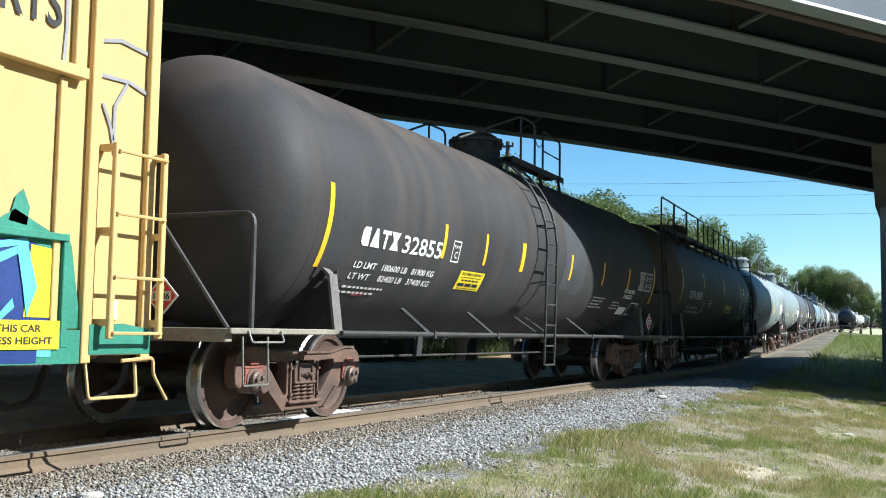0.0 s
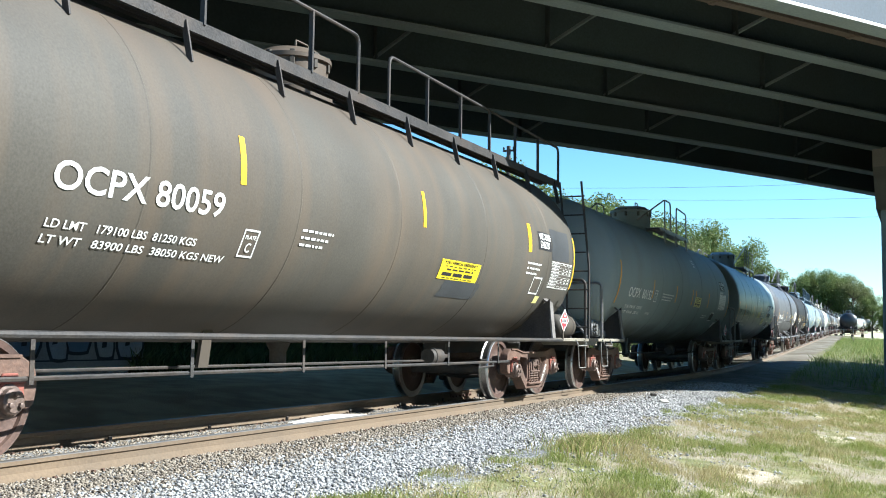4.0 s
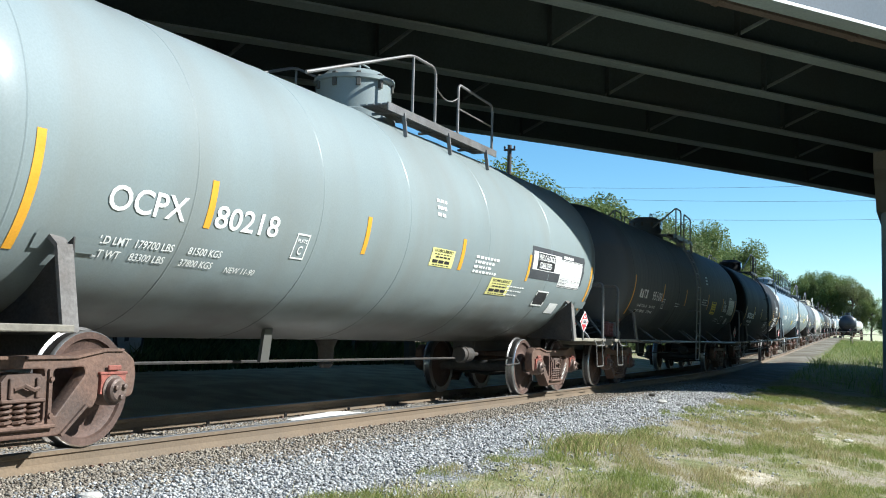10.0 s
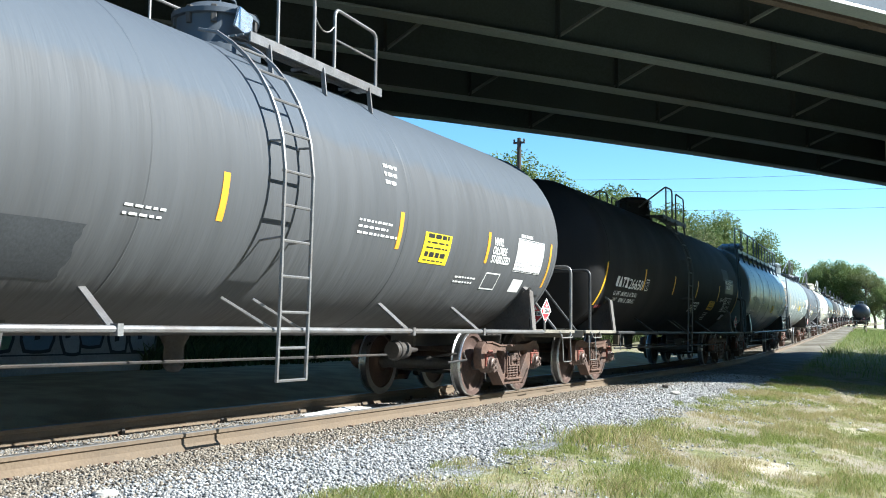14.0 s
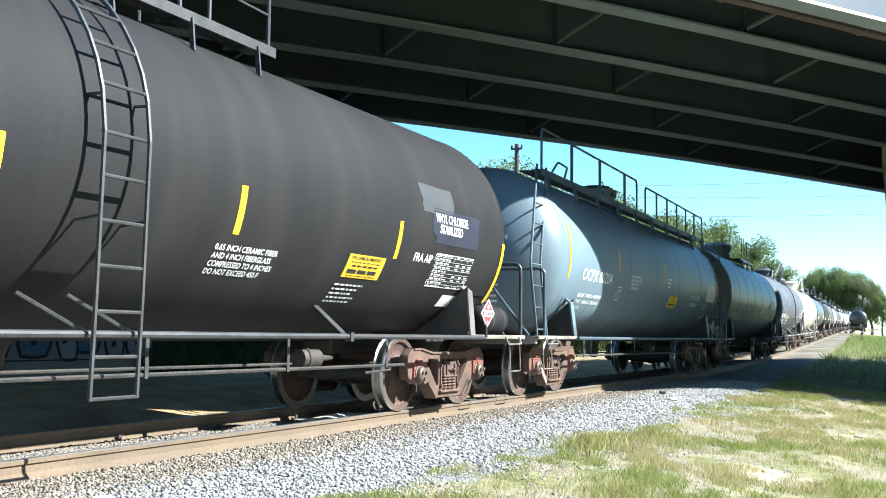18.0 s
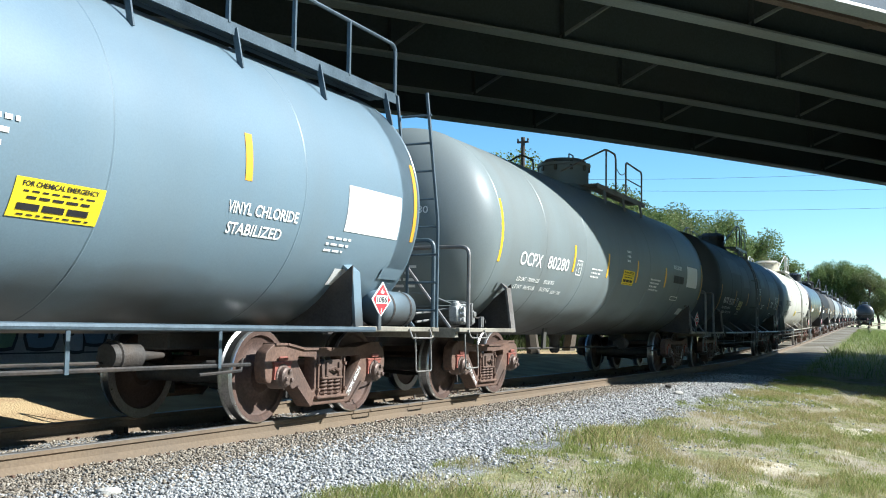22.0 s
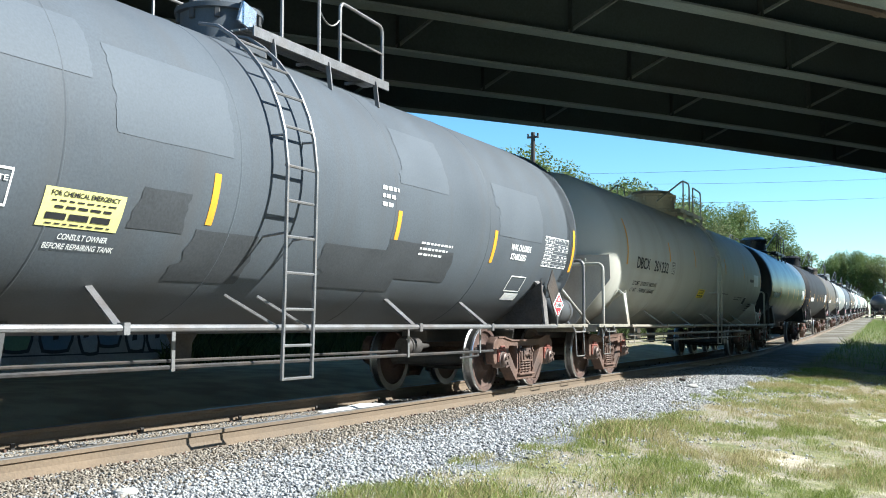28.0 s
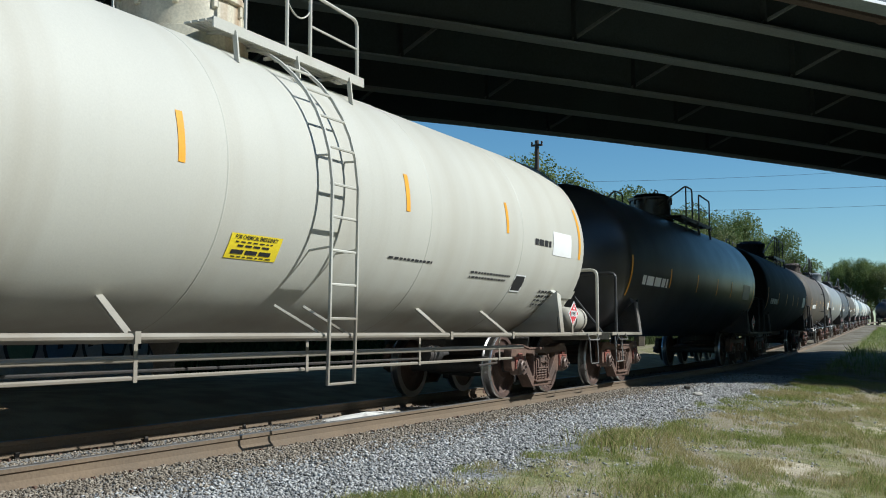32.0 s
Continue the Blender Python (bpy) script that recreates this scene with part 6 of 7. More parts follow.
    whole = part("head_shield", bm, shield, car, "rust-streaked shield plate on the end")
    for sy in (-1, 1):
        bm = bmesh.new()
        slab(bm, [(x, sy * 0.503, 2.17), (x + 0.34, sy * 1.42, 2.17), (x + 0.35, sy * 1.43, 1.74), (x + 0.12, sy * 0.85, 0.96), (x, sy * 0.503, 0.96)], (0.02, 0, 0))
        part("wing", bm, shield, whole)
    for y in (-1.02, -0.94, -0.3, -0.22):
        bm = bmesh.new()
        lathe(bm, [(-0.02, 0.004), (-0.018, 0.022), (0.0, 0.026)], "X", 8, (x + (abs(y) - 0.5) * 0.37 if y < -0.5 else x, y, 2.08))
        part("bolt", bm, P_CREAM, whole)
    # the cars that stay far off
    at = 171.798
    for base, paint, style, label in ((13.4, P_GLOSS, "plain", "black tank car with short top platform"), (13.6, P_BLACK, "plain", "black tank car with short top platform"),
                                      (13.3, P_BROWN, "ladder", "brown-grey tank car with side ladder"), (13.4, P_DUST, "plain", "dusty light grey tank car"),
                                      (13.8, P_SLATE, "ladder", "slate-grey tank car with side ladder"), (13.2, P_BROWN, "long", "dark brown tank car with long walkway"),
                                      (13.4, P_WHITE, "plain", "off-white tank car with short platform"), (13.6, P_GREY, "plain", "grey tank car with short platform"),
                                      (13.4, P_WHITE, "plain", "off-white tank car with short platform"), (13.4, P_WHITE, "plain", "off-white tank car with short platform"),
                                      (13.6, P_DUST, "plain", "dusty light grey tank car"), (13.4, P_WHITE, "plain", "off-white tank car with short platform")):
        car, s = tank_car(at, base, paint, label, near=False, style=style, rail=DARK_RAIL)
        s.stripes(AMBER, (3.3, 5.8, 8.0, 9.8), -18, -2, (0.4, -28, 2), (base - 0.3, -28, 2))
        s.bars(1.2, 3.1, -18, 0.18, W if paint not in (P_WHITE,) else INK, 1)
        s.patch("label_sheet", DECAL_WHITE, base - 1.9, base - 0.9, -18, -2)
        at += base + 2.32


def build_boxcar():
    """The yellow boxcar at the head of what is seen: only its trailing end comes into view."""
    car = empty("boxcar")
    base, end = 12.0, 6.22
    first = end - 1.9 - base
    xe = base / 2 + 1.9                                   # the body's end
    body_l = 2 * xe
    bm = bmesh.new()
    box(bm, -xe, xe, -1.5, 1.5, 0.74, 4.9, bevel=0.02)
    part("body", bm, BOX_YELLOW, car)
    bm = bmesh.new()
    box(bm, -xe - 0.02, xe + 0.02, -1.53, 1.53, 4.9, 5.05, bevel=0.03)
    part("roof", bm, BOX_YELLOW, car)
    for sy in (-1, 1):
        # posts and sills of the side
        for k, (o, w, z0, z1, mat) in enumerate(((0.06, 0.1, 0.69, 4.9, BOX_YELLOW), (0.66, 0.09, 0.69, 4.9, BOX_YELLOW), (0.85, 0.05, 2.72, 4.9, BOX_YELLOW), (3.0, 0.1, 0.69, 4.9, BOX_YELLOW), (5.4, 0.1, 0.69, 4.9, BOX_YELLOW))):
            for d in (-1, 1):
                bm = bmesh.new()
                x = d * (xe - o)
                y0, y1 = sorted((sy * 1.501, sy * 1.55))
                box(bm, x - w / 2, x + w / 2, y0, y1, z0, z1, bevel=0.006)
                part("side_post", bm, mat, car)
        bm = bmesh.new()
        y0, y1 = sorted((sy * 1.501, sy * 1.545))
        box(bm, -xe + 0.02, xe - 0.72, y0, y1, 0.69, 0.92)
        part("side_sill", bm, BOX_GREEN, car)
    # the ledge over the recessed panel, door strips and their shade lines
    for x0, x1, z0, z1, depth, mat, nm in ((xe - 4.0, xe - 0.78, 2.66, 2.74, 1.59, BOX_YELLOW, "ledge"), (xe - 0.98, xe - 0.92, 0.95, 2.64, 1.535, BOX_YELLOW, "door_strip"),
                                           (xe - 4.0, xe - 0.86, 1.52, 1.57, 1.56, BOX_GREEN, "ledge"), (xe - 0.9, xe - 0.84, 0.8, 1.52, 1.55, BOX_GREEN, "door_strip"),
                                           (xe - 1.5, xe - 1.44, 0.95, 4.8, 1.512, BOX_YELLOW, "door_strip")):
        bm = bmesh.new()
        box(bm, x0, x1, -depth, -1.501, z0, z1, bevel=0.005)
        part(nm, bm, mat, car)
    # corner ladder
    for dx in (0.03, 0.54):
        bm = bmesh.new()
        box(bm, xe - dx - 0.025, xe - dx + 0.025, -1.66, -1.62, 0.86, 2.26, bevel=0.006)
        for z in (0.95, 1.6, 2.2):
            box(bm, xe - dx - 0.02, xe - dx + 0.02, -1.62, -1.5, z, z + 0.05)
        part("ladder_rail", bm, BOX_YELLOW, car)
    for z in (0.9, 1.3, 1.75, 2.2):
        bm = bmesh.new()
        tube(bm, [(xe - 0.54, -1.67, z), (xe - 0.03, -1.67, z)], 0.013, 6)
        part("rung", bm, BOX_YELLOW, car)
    bm = bmesh.new()
    tube(bm, rail_line((xe - 0.62, -1.5, 0.72), (xe - 0.6, -1.53, 0.44), (xe - 0.12, -1.53, 0.44), (xe - 0.12, -1.5, 0.72), r=0.03), 0.013, 6)
    tube(bm, rail_line((xe - 0.3, -1.54, 0.7), (xe + 0.02, -1.56, 0.72), (xe + 0.02, -1.56, 0.6), (xe + 0.18, -1.56, 0.4), r=0.05), 0.014, 6)
    part("step", bm, BOX_YELLOW, car)
    add_trucks(car, base)
    bm = bmesh.new()
    box(bm, -xe - 0.3, xe + 0.35, -0.22, 0.22, 0.6, 0.735, bevel=0.02)
    box(bm, xe + 0.33, xe + 0.5, -0.18, 0.18, 0.66, 0.97, bevel=0.04)
    part("centre_sill", bm, DARK_STEEL, car)
    bm = bmesh.new()
    tube(bm, rail_line((xe - 1.0, -0.9, 0.62), (xe - 0.7, -0.8, 0.33), (xe - 0.3, -0.7, 0.36), (xe - 0.1, -0.6, 0.62), r=0.15), 0.035, 8)
    part("air_hose", bm, RUBBER, car)

    def flat(name, mat, pts, y, label=""):
        bm = bmesh.new()
        bm.faces.new([bm.verts.new((xe - o, y, z)) for o, z in pts])
        part(name, bm, mat, car, label)

    def words(body, o0, o1, z, h, mat, y=-1.56, bold=0.015):
        pts, faces = glyphs(body, bold)
        a, b = min(p[0] for p in pts), max(p[0] for p in pts)
        bm = bmesh.new()
        vs = [bm.verts.new((xe - o0 + (p - a) / (b - a) * (o0 - o1), y, z + q / 0.69 * h)) for p, q in pts]
        for f in faces:
            bm.faces.new([vs[i] for i in f])
        part("lettering", bm, mat, car)

    # graffiti in green, blue and yellow over the lower side
    flat("graffiti", BOX_GREEN, ((4, 0.93), (0.64, 0.93), (0.72, 1.1), (0.8, 1.5), (0.95, 1.56), (1.3, 1.7), (1.5, 1.58), (4, 1.6)), -1.514)
    flat("graffiti", BOX_BLUE, ((4, 0.93), (0.95, 0.93), (0.98, 1.2), (1.02, 1.45), (1.15, 1.5), (4, 1.5)), -1.518, "deep blue graffiti")
    flat("graffiti", BOX_YELLOW2, ((1.2, 1.0), (0.98, 1.0), (0.96, 1.46), (1.16, 1.48)), -1.522, "bright yellow graffiti")
    for k, pts in enumerate((((1.6, 1.45), (1.2, 1.52), (1.18, 1.48), (1.6, 1.4)), ((1.7, 1.3), (1.25, 1.47), (1.22, 1.43), (1.68, 1.22)), ((1.66, 1.15), (1.4, 1.02), (1.3, 1.12), (1.28, 1.06), (1.42, 0.95), (1.7, 1.08)),
                             ((1.28, 1.45), (1.2, 1.5), (1.1, 1.2), (1.18, 1.0), (1.22, 1.2)), ((1.1, 0.74), (0.98, 0.74), (0.98, 0.9), (1.1, 0.9)))):
        flat("graffiti", BOX_CYAN, pts, -1.5245 - 0.001 * k if k < 4 else -1.549, "light blue graffiti")
    flat("graffiti", BOX_GREEN, ((0.64, 0.75), (0.02, 0.75), (0.02, 0.93), (0.3, 0.97), (0.64, 0.96)), -1.5535)
    flat("graffiti", BOX_GREEN, ((1.35, 1.62), (1.2, 1.6), (1.18, 1.72), (1.24, 1.84), (1.3, 1.78)), -1.514)
    flat("graffiti", BOX_BLUE, ((4, 0.7), (1.1, 0.7), (1.1, 0.78), (4, 0.78)), -1.5475)
    flat("label_sheet", DECAL_WHITE, ((0.4, 1.0), (0.33, 1.0), (0.33, 1.14), (0.4, 1.14)), -1.513)
    flat("notice", SIGN_YELLOW, ((1.75, 0.79), (0.92, 0.79), (0.92, 0.98), (1.75, 0.98)), -1.557, "yellow height notice")
    words("THIS CAR", 1.45, 1.08, 0.905, 0.045, INK)
    words("EXCESS HEIGHT", 1.6, 0.98, 0.825, 0.045, INK)
    words("RTS", 1.5, 0.98, 2.98, 0.3, INK, -1.516, 0.008)
    # faint grey scrawl
    for k, pts in enumerate((((0.6, 3.0), (0.4, 3.05), (0.1, 3.02), (0.02, 2.9), (0.1, 2.78)), ((0.6, 2.75), (0.3, 2.76), (0.05, 2.7)), ((0.32, 2.74), (0.44, 2.55), (0.44, 2.3)), ((0.56, 2.55), (0.48, 2.4), (0.42, 2.2)), ((0.05, 3.0), (0.1, 3.3), (0.08, 3.7)), ((0.95, 3.6), (0.93, 3.0), (0.97, 2.4)))):
        bm = bmesh.new()
        for p, q in zip(pts, pts[1:]):
            beam(bm, (xe - p[0], -1.508, p[1]), (xe - q[0], -1.508, q[1]), 0.012, 0.028, up=(0, 0, 1) if abs(p[0] - q[0]) > abs(p[1] - q[1]) else (1, 0, 0))
        part("scrawl", bm, BOX_GREY, car)
    CARS.append((car, first, base))
    tagged(car, "yellow boxcar with green and blue graffiti", "railway car")


BOX_YELLOW = material("boxcar_yellow", (0.576, 0.4, 0.16), 0.55, 0, 0.08, 1.5, 40, 0.05, (0.4, 0.264, 0.112), 0.3, 0.5)
BOX_YELLOW2 = material("bright_yellow_spray", (0.68, 0.56, 0.016), 0.55, 0, 0.05, 2, 40, 0.02)
BOX_GREEN = material("green_spray", (0.04, 0.224, 0.152), 0.55, 0, 0.2, 3, 40, 0.05)
BOX_BLUE = material("deep_blue_spray", (0.016, 0.04, 0.176), 0.5, 0, 0.2, 3, 40, 0.05)
BOX_CYAN = material("light_blue_spray", (0.128, 0.44, 0.6), 0.5, 0, 0.1, 3, 40, 0.05)
BOX_GREY = material("grey_marker", (0.288, 0.28, 0.296), 0.6, 0, 0.15, 3, 40, 0.0)
build_boxcar()
build_train()

# ---------------------------------------------------------------- ground
def ground_material():
    m = bpy.data.materials.new("gravel_grass_and_sand")
    m.use_nodes = True
    n, l = m.node_tree.nodes, m.node_tree.links
    b = n["Principled BSDF"]
    co = n.new("ShaderNodeTexCoord")

    def tex(scale, detail=5, loc=0.0):
        mp = n.new("ShaderNodeMapping")
        mp.inputs["Location"].default_value = (loc, loc * 0.7, 0)
        l.new(co.outputs["Object"], mp.inputs[0])
        t = n.new("ShaderNodeTexNoise")
        t.inputs["Scale"].default_value, t.inputs["Detail"].default_value = scale, detail
        l.new(mp.outputs[0], t.inputs["Vector"])
        return t.outputs["Fac"]

    def span(sock, a, c, lo=0.0, hi=1.0):
        r = n.new("ShaderNodeMapRange")
        r.interpolation_type = "SMOOTHSTEP"
        for k, v in (("From Min", a), ("From Max", c), ("To Min", lo), ("To Max", hi)):
            r.inputs[k].default_value = v
        l.new(sock, r.inputs["Value"])
        return r.outputs[0]

    def mix(fac, a, c):
        x = n.new("ShaderNodeMix")
        x.data_type = "RGBA"
        l.new(fac, x.inputs["Factor"])
        for s, v in (("A", a), ("B", c)):
            if isinstance(v, tuple):
                x.inputs[s].default_value = (*v, 1)
            else:
                l.new(v, x.inputs[s])
        return x.outputs["Result"]

    def math2(op, a, c):
        x = n.new("ShaderNodeMath")
        x.operation = op
        for i, v in enumerate((a, c)):
            if isinstance(v, (int, float)):
                x.inputs[i].default_value = v
            else:
                l.new(v, x.inputs[i])
        return x.outputs[0]

    sep = n.new("ShaderNodeSeparateXYZ")
    l.new(co.outputs["Object"], sep.inputs[0])
    vor = n.new("ShaderNodeTexVoronoi")
    vor.inputs["Scale"].default_value = 30
    l.new(co.outputs["Object"], vor.inputs["Vector"])
    stones = mix(span(vor.outputs["Distance"], 0.1, 0.75), (0.42, 0.42, 0.42), (0.1, 0.1, 0.1))
    stones = mix(span(tex(1.3, 6), 0.42, 0.66), stones, (0.3, 0.295, 0.285))
    soil = mix(span(tex(2.2, 8, 3.0), 0.35, 0.65), (0.28, 0.24, 0.17), (0.37, 0.325, 0.24))
    soil = mix(span(tex(40, 3), 0.35, 0.65, 0.0, 0.5), soil, (0.26, 0.22, 0.16))
    sand = mix(span(tex(8, 6, 5.0), 0.4, 0.6), (0.54, 0.475, 0.36), (0.44, 0.38, 0.275))
    green = mix(span(tex(5.0, 7, 9.0), 0.35, 0.65), (0.15, 0.165, 0.065), (0.29, 0.27, 0.14))
    cover = mix(span(tex(1.1, 8, 2.0), 0.44, 0.6), soil, green)
    cover = mix(span(tex(26, 4, 21.0), 0.5, 0.68, 0.0, 0.65), cover, (0.14, 0.12, 0.08))
    cover = mix(span(tex(55, 2, 27.0), 0.58, 0.7, 0.0, 0.6), cover, (0.5, 0.48, 0.43))
    patch = math2("MULTIPLY", span(tex(0.9, 7, 7.0), 0.57, 0.63), span(sep.outputs["Y"], -4.6, -5.2))
    patch = math2("MULTIPLY", patch, span(sep.outputs["X"], 24.0, 34.0, 1.0, 0.0))
    cover = mix(patch, cover, sand)
    cover = mix(span(sep.outputs["X"], 40.0, 80.0, 0.0, 0.85), cover, mix(span(tex(0.2, 5, 31.0), 0.4, 0.6), (0.11, 0.13, 0.05), (0.17, 0.16, 0.09)))
    # the ballast bed reaches from y = -3.3 to 3.4, with a ragged edge
    lateral = math2("SUBTRACT", sep.outputs["Y"], math2("MULTIPLY", math2("MAXIMUM", math2("SUBTRACT", sep.outputs["X"], 22.0), 0.0), 0.053))
    ragged = math2("ADD", lateral, math2("MULTIPLY", math2("SUBTRACT", tex(1.1, 5, 4.0), 0.5), 1.6))
    near_edge = span(ragged, -3.45, -3.15)
    far_edge = span(ragged, 1.5, 2.3, 1.0, 0.0)
    bed = math2("MULTIPLY", near_edge, far_edge)
    dirt_side = mix(span(tex(1.5, 6, 11.0), 0.35, 0.65), (0.46, 0.34, 0.19), (0.34, 0.23, 0.13))
    beyond = math2("MULTIPLY", span(sep.outputs["Y"], 1.6, 2.4), span(sep.outputs["X"], 48.0, 38.0))
    cover = mix(beyond, cover, dirt_side)
    # soil over the far stones, darkened further to paint in the shade there
    dusty = math2("MULTIPLY", span(sep.outputs["X"], 22.0, 40.0), span(tex(0.8, 6, 13.0), 0.35, 0.6, 0.25, 0.85))
    stones = mix(dusty, stones, mix(span(tex(3.0, 5, 17.0), 0.3, 0.7, 0.4, 0.8), soil, (0.13, 0.115, 0.09)))
    stones = mix(span(sep.outputs["X"], 34.0, 58.0, 0.0, 0.9), stones, mix(span(tex(0.35, 6, 23.0), 0.4, 0.62), (0.16, 0.14, 0.105), (0.27, 0.245, 0.2)))
    l.new(mix(bed, cover, stones), b.inputs["Base Color"])
    b.inputs["Roughness"].default_value = 0.95
    b.inputs["Specular IOR Level"].default_value = 0.04
    bp = n.new("ShaderNodeBump")
    bp.inputs["Strength"].default_value, bp.inputs["Distance"].default_value = 0.55, 0.03
    l.new(math2("ADD", vor.outputs["Distance"], tex(30, 3)), bp.inputs["Height"])
    l.new(bp.outputs[0], b.inputs["Normal"])
    return m


def build_ground():
    xs = [-120, -80, -50, -30] + [-20 + 1.0 * i for i in range(0, 20)] + [0.5 * i for i in range(0, 80)] + [40 + 2 * i for i in range(0, 60)] + [160 + 10 * i for i in range(0, 25)] + [420, 500, 700, 1100, 2500]
    ys = [-2500, -900, -300, -120, -70, -40, -25, -18, -14, -11, -9.5] + [-8.5 + 0.3 * i for i in range(0, 26)] + [-0.7 + 0.4 * i for i in range(0, 12)] + [4.5, 5.5, 7, 9, 12, 16, 22, 30, 40, 60, 90, 140, 300, 900, 2500]
    bm = bmesh.new()
    grid = []
    for x in xs:
        ty, _ = line_at_x(min(max(x, -50), 205.0))
        row = []
        for y in ys:
            yy = y + ty * max(0, 1 - abs(y) / 120)
            row.append(bm.verts.new((x, yy, ground_z(x, yy) + lumps(x, yy))))
        grid.append(row)
    for a, b in zip(grid, grid[1:]):
        for j in range(len(ys) - 1):
            bm.faces.new((a[j], b[j], b[j + 1], a[j + 1]))
    ob = part("ground", bm, ground_material(), smooth=True)
    return tagged(ob, "gravel ballast running out into dry grass and sandy soil", "ground", kind="structure")


def lumps(x, y):
    if abs(y) > 100 or x > 300:
        return 0.0
    ty, _ = line_at_x(min(max(x, -50), 205.0))
    u = abs(y - ty)
    return 0.035 * noise.noise(Vector((x * 0.5, y * 0.5, 0))) * (1.0 if u > 2.4 else 0.12)


def rail_ring(bm, s, side, prof):
    p, q = on_line(s), on_line(s + 0.5)
    d = (q - p).normalized()
    nrm = Vector((-d.y, d.x, 0)).normalized()
    return [bm.verts.new(p + nrm * (side + a) + Vector((0, 0, b))) for a, b in prof]


def build_track():
    track = empty("railway_track")
    prof = [(-0.07, -0.172), (0.07, -0.172), (0.07, -0.165), (0.045, -0.13), (0.022, -0.1), (0.018, -0.046), (0.036, -0.036), (0.036, -0.006), (0.028, 0), (-0.028, 0), (-0.036, -0.006),
            (-0.036, -0.036), (-0.018, -0.046), (-0.022, -0.1), (-0.045, -0.13), (-0.07, -0.165)]
    for side in (-0.7535, 0.7535):
        bm = bmesh.new()
        rings = [rail_ring(bm, s, side, prof) for s in [-40 + 2 * i for i in range(0, 200)]]
        n = len(prof)
        for a, b in zip(rings, rings[1:]):
            for k in range(n):
                f = bm.faces.new((a[k], a[(k + 1) % n], b[(k + 1) % n], b[k]))
                f.material_index = 1 if k in (5, 6, 7, 8, 9) else 0
        bmesh.ops.recalc_face_normals(bm, faces=list(bm.faces))
        part("rail", bm, (RAIL_SIDE, RAIL_TOP), track, "brown rusty steel rail with a worn top")
    rnd = random.Random(3)
    ties = []
    bm = bmesh.new()
    box(bm, -0.115, 0.115, -1.3, 1.3, -0.36, -0.176, bevel=0.012)
    tie = as_mesh("tie", bm, TIE_WOOD, False)
    bm = bmesh.new()
    box(bm, -0.09, 0.09, -0.16, 0.16, -0.174, -0.1695)
    for dx, dy in ((-0.05, -0.1), (0.05, 0.1), (0.05, -0.1), (-0.05, 0.1)):
        box(bm, dx - 0.012, dx + 0.012, dy - 0.015, dy + 0.015, -0.169, -0.14)
    plate = as_mesh("tie_plate", bm, RUST, False)
    bm = bmesh.new()
    box(bm, -0.022, 0.022, -0.09, -0.072, -0.17, -0.1)
    box(bm, -0.022, 0.022, 0.072, 0.09, -0.17, -0.1)
    anchor = as_mesh("rail_anchor", bm, DARK_STEEL, False)
    for i in range(0, 150):
        s = -8 + 0.53 * i + rnd.uniform(-0.03, 0.03)
        p, q = on_line(s), on_line(s + 0.4)
        m = Matrix.LocRotScale(p + Vector((0, rnd.uniform(-0.04, 0.04), rnd.uniform(-0.012, 0.0))), Euler((0, 0, math.atan2(q.y - p.y, q.x - p.x) + rnd.uniform(-0.02, 0.02))), None)
        place("tie", tie, track, m)
        if s < 30:
            for side in (-0.7535, 0.7535):
                place("tie_plate", plate, track, m @ pose(0, side, 0))
                if i % 3 == 0 and side > 0:
                    place("rail_anchor", anchor, track, m @ pose(0.15, side, 0))
    # a joint bar bolted over the rail joint
    for s, side in ((16.9, 0.7535),):
        bm = bmesh.new()
        p = on_line(s)
        for sy in (-1, 1):
            box(bm, p.x - 0.45, p.x + 0.45, p.y + side + sy * 0.022 - 0.012, p.y + side + sy * 0.022 + 0.012, -0.14, -0.05, bevel=0.006)
            for k in range(6):
                lathe(bm, [(-0.02, 0.018), (0.02, 0.018)], "Y", 6, (p.x - 0.38 + 0.15 * k, p.y + side + sy * 0.045, -0.095))
        part("joint_bar", bm, RUST, track)
    tagged(track, "rusty railway track on gravel ballast", "track", kind="structure")
    # the siding beyond, where a car stands
    siding = empty("siding_track")
    for side in (-0.7535, 0.7535):
        bm = bmesh.new()
        pts = [(120 + 5 * i, SIDING_Y(120 + 5 * i) + side) for i in range(30)]
        for (x0, y0), (x1, y1) in zip(pts, pts[1:]):
            beam(bm, (x0, y0, SIDING_Z(x0) - 0.08), (x1, y1, SIDING_Z(x1) - 0.08), 0.07, 0.16)
        part("rail", bm, RAIL_SIDE, siding)
    tagged(siding, "rusty siding track beside the main line", "track", kind="structure")


def SIDING_Y(x):
    return line_at_x(min(x, 210))[0] - 3.9


def SIDING_Z(x):
    return line_at_x(x)[1] - 0.02


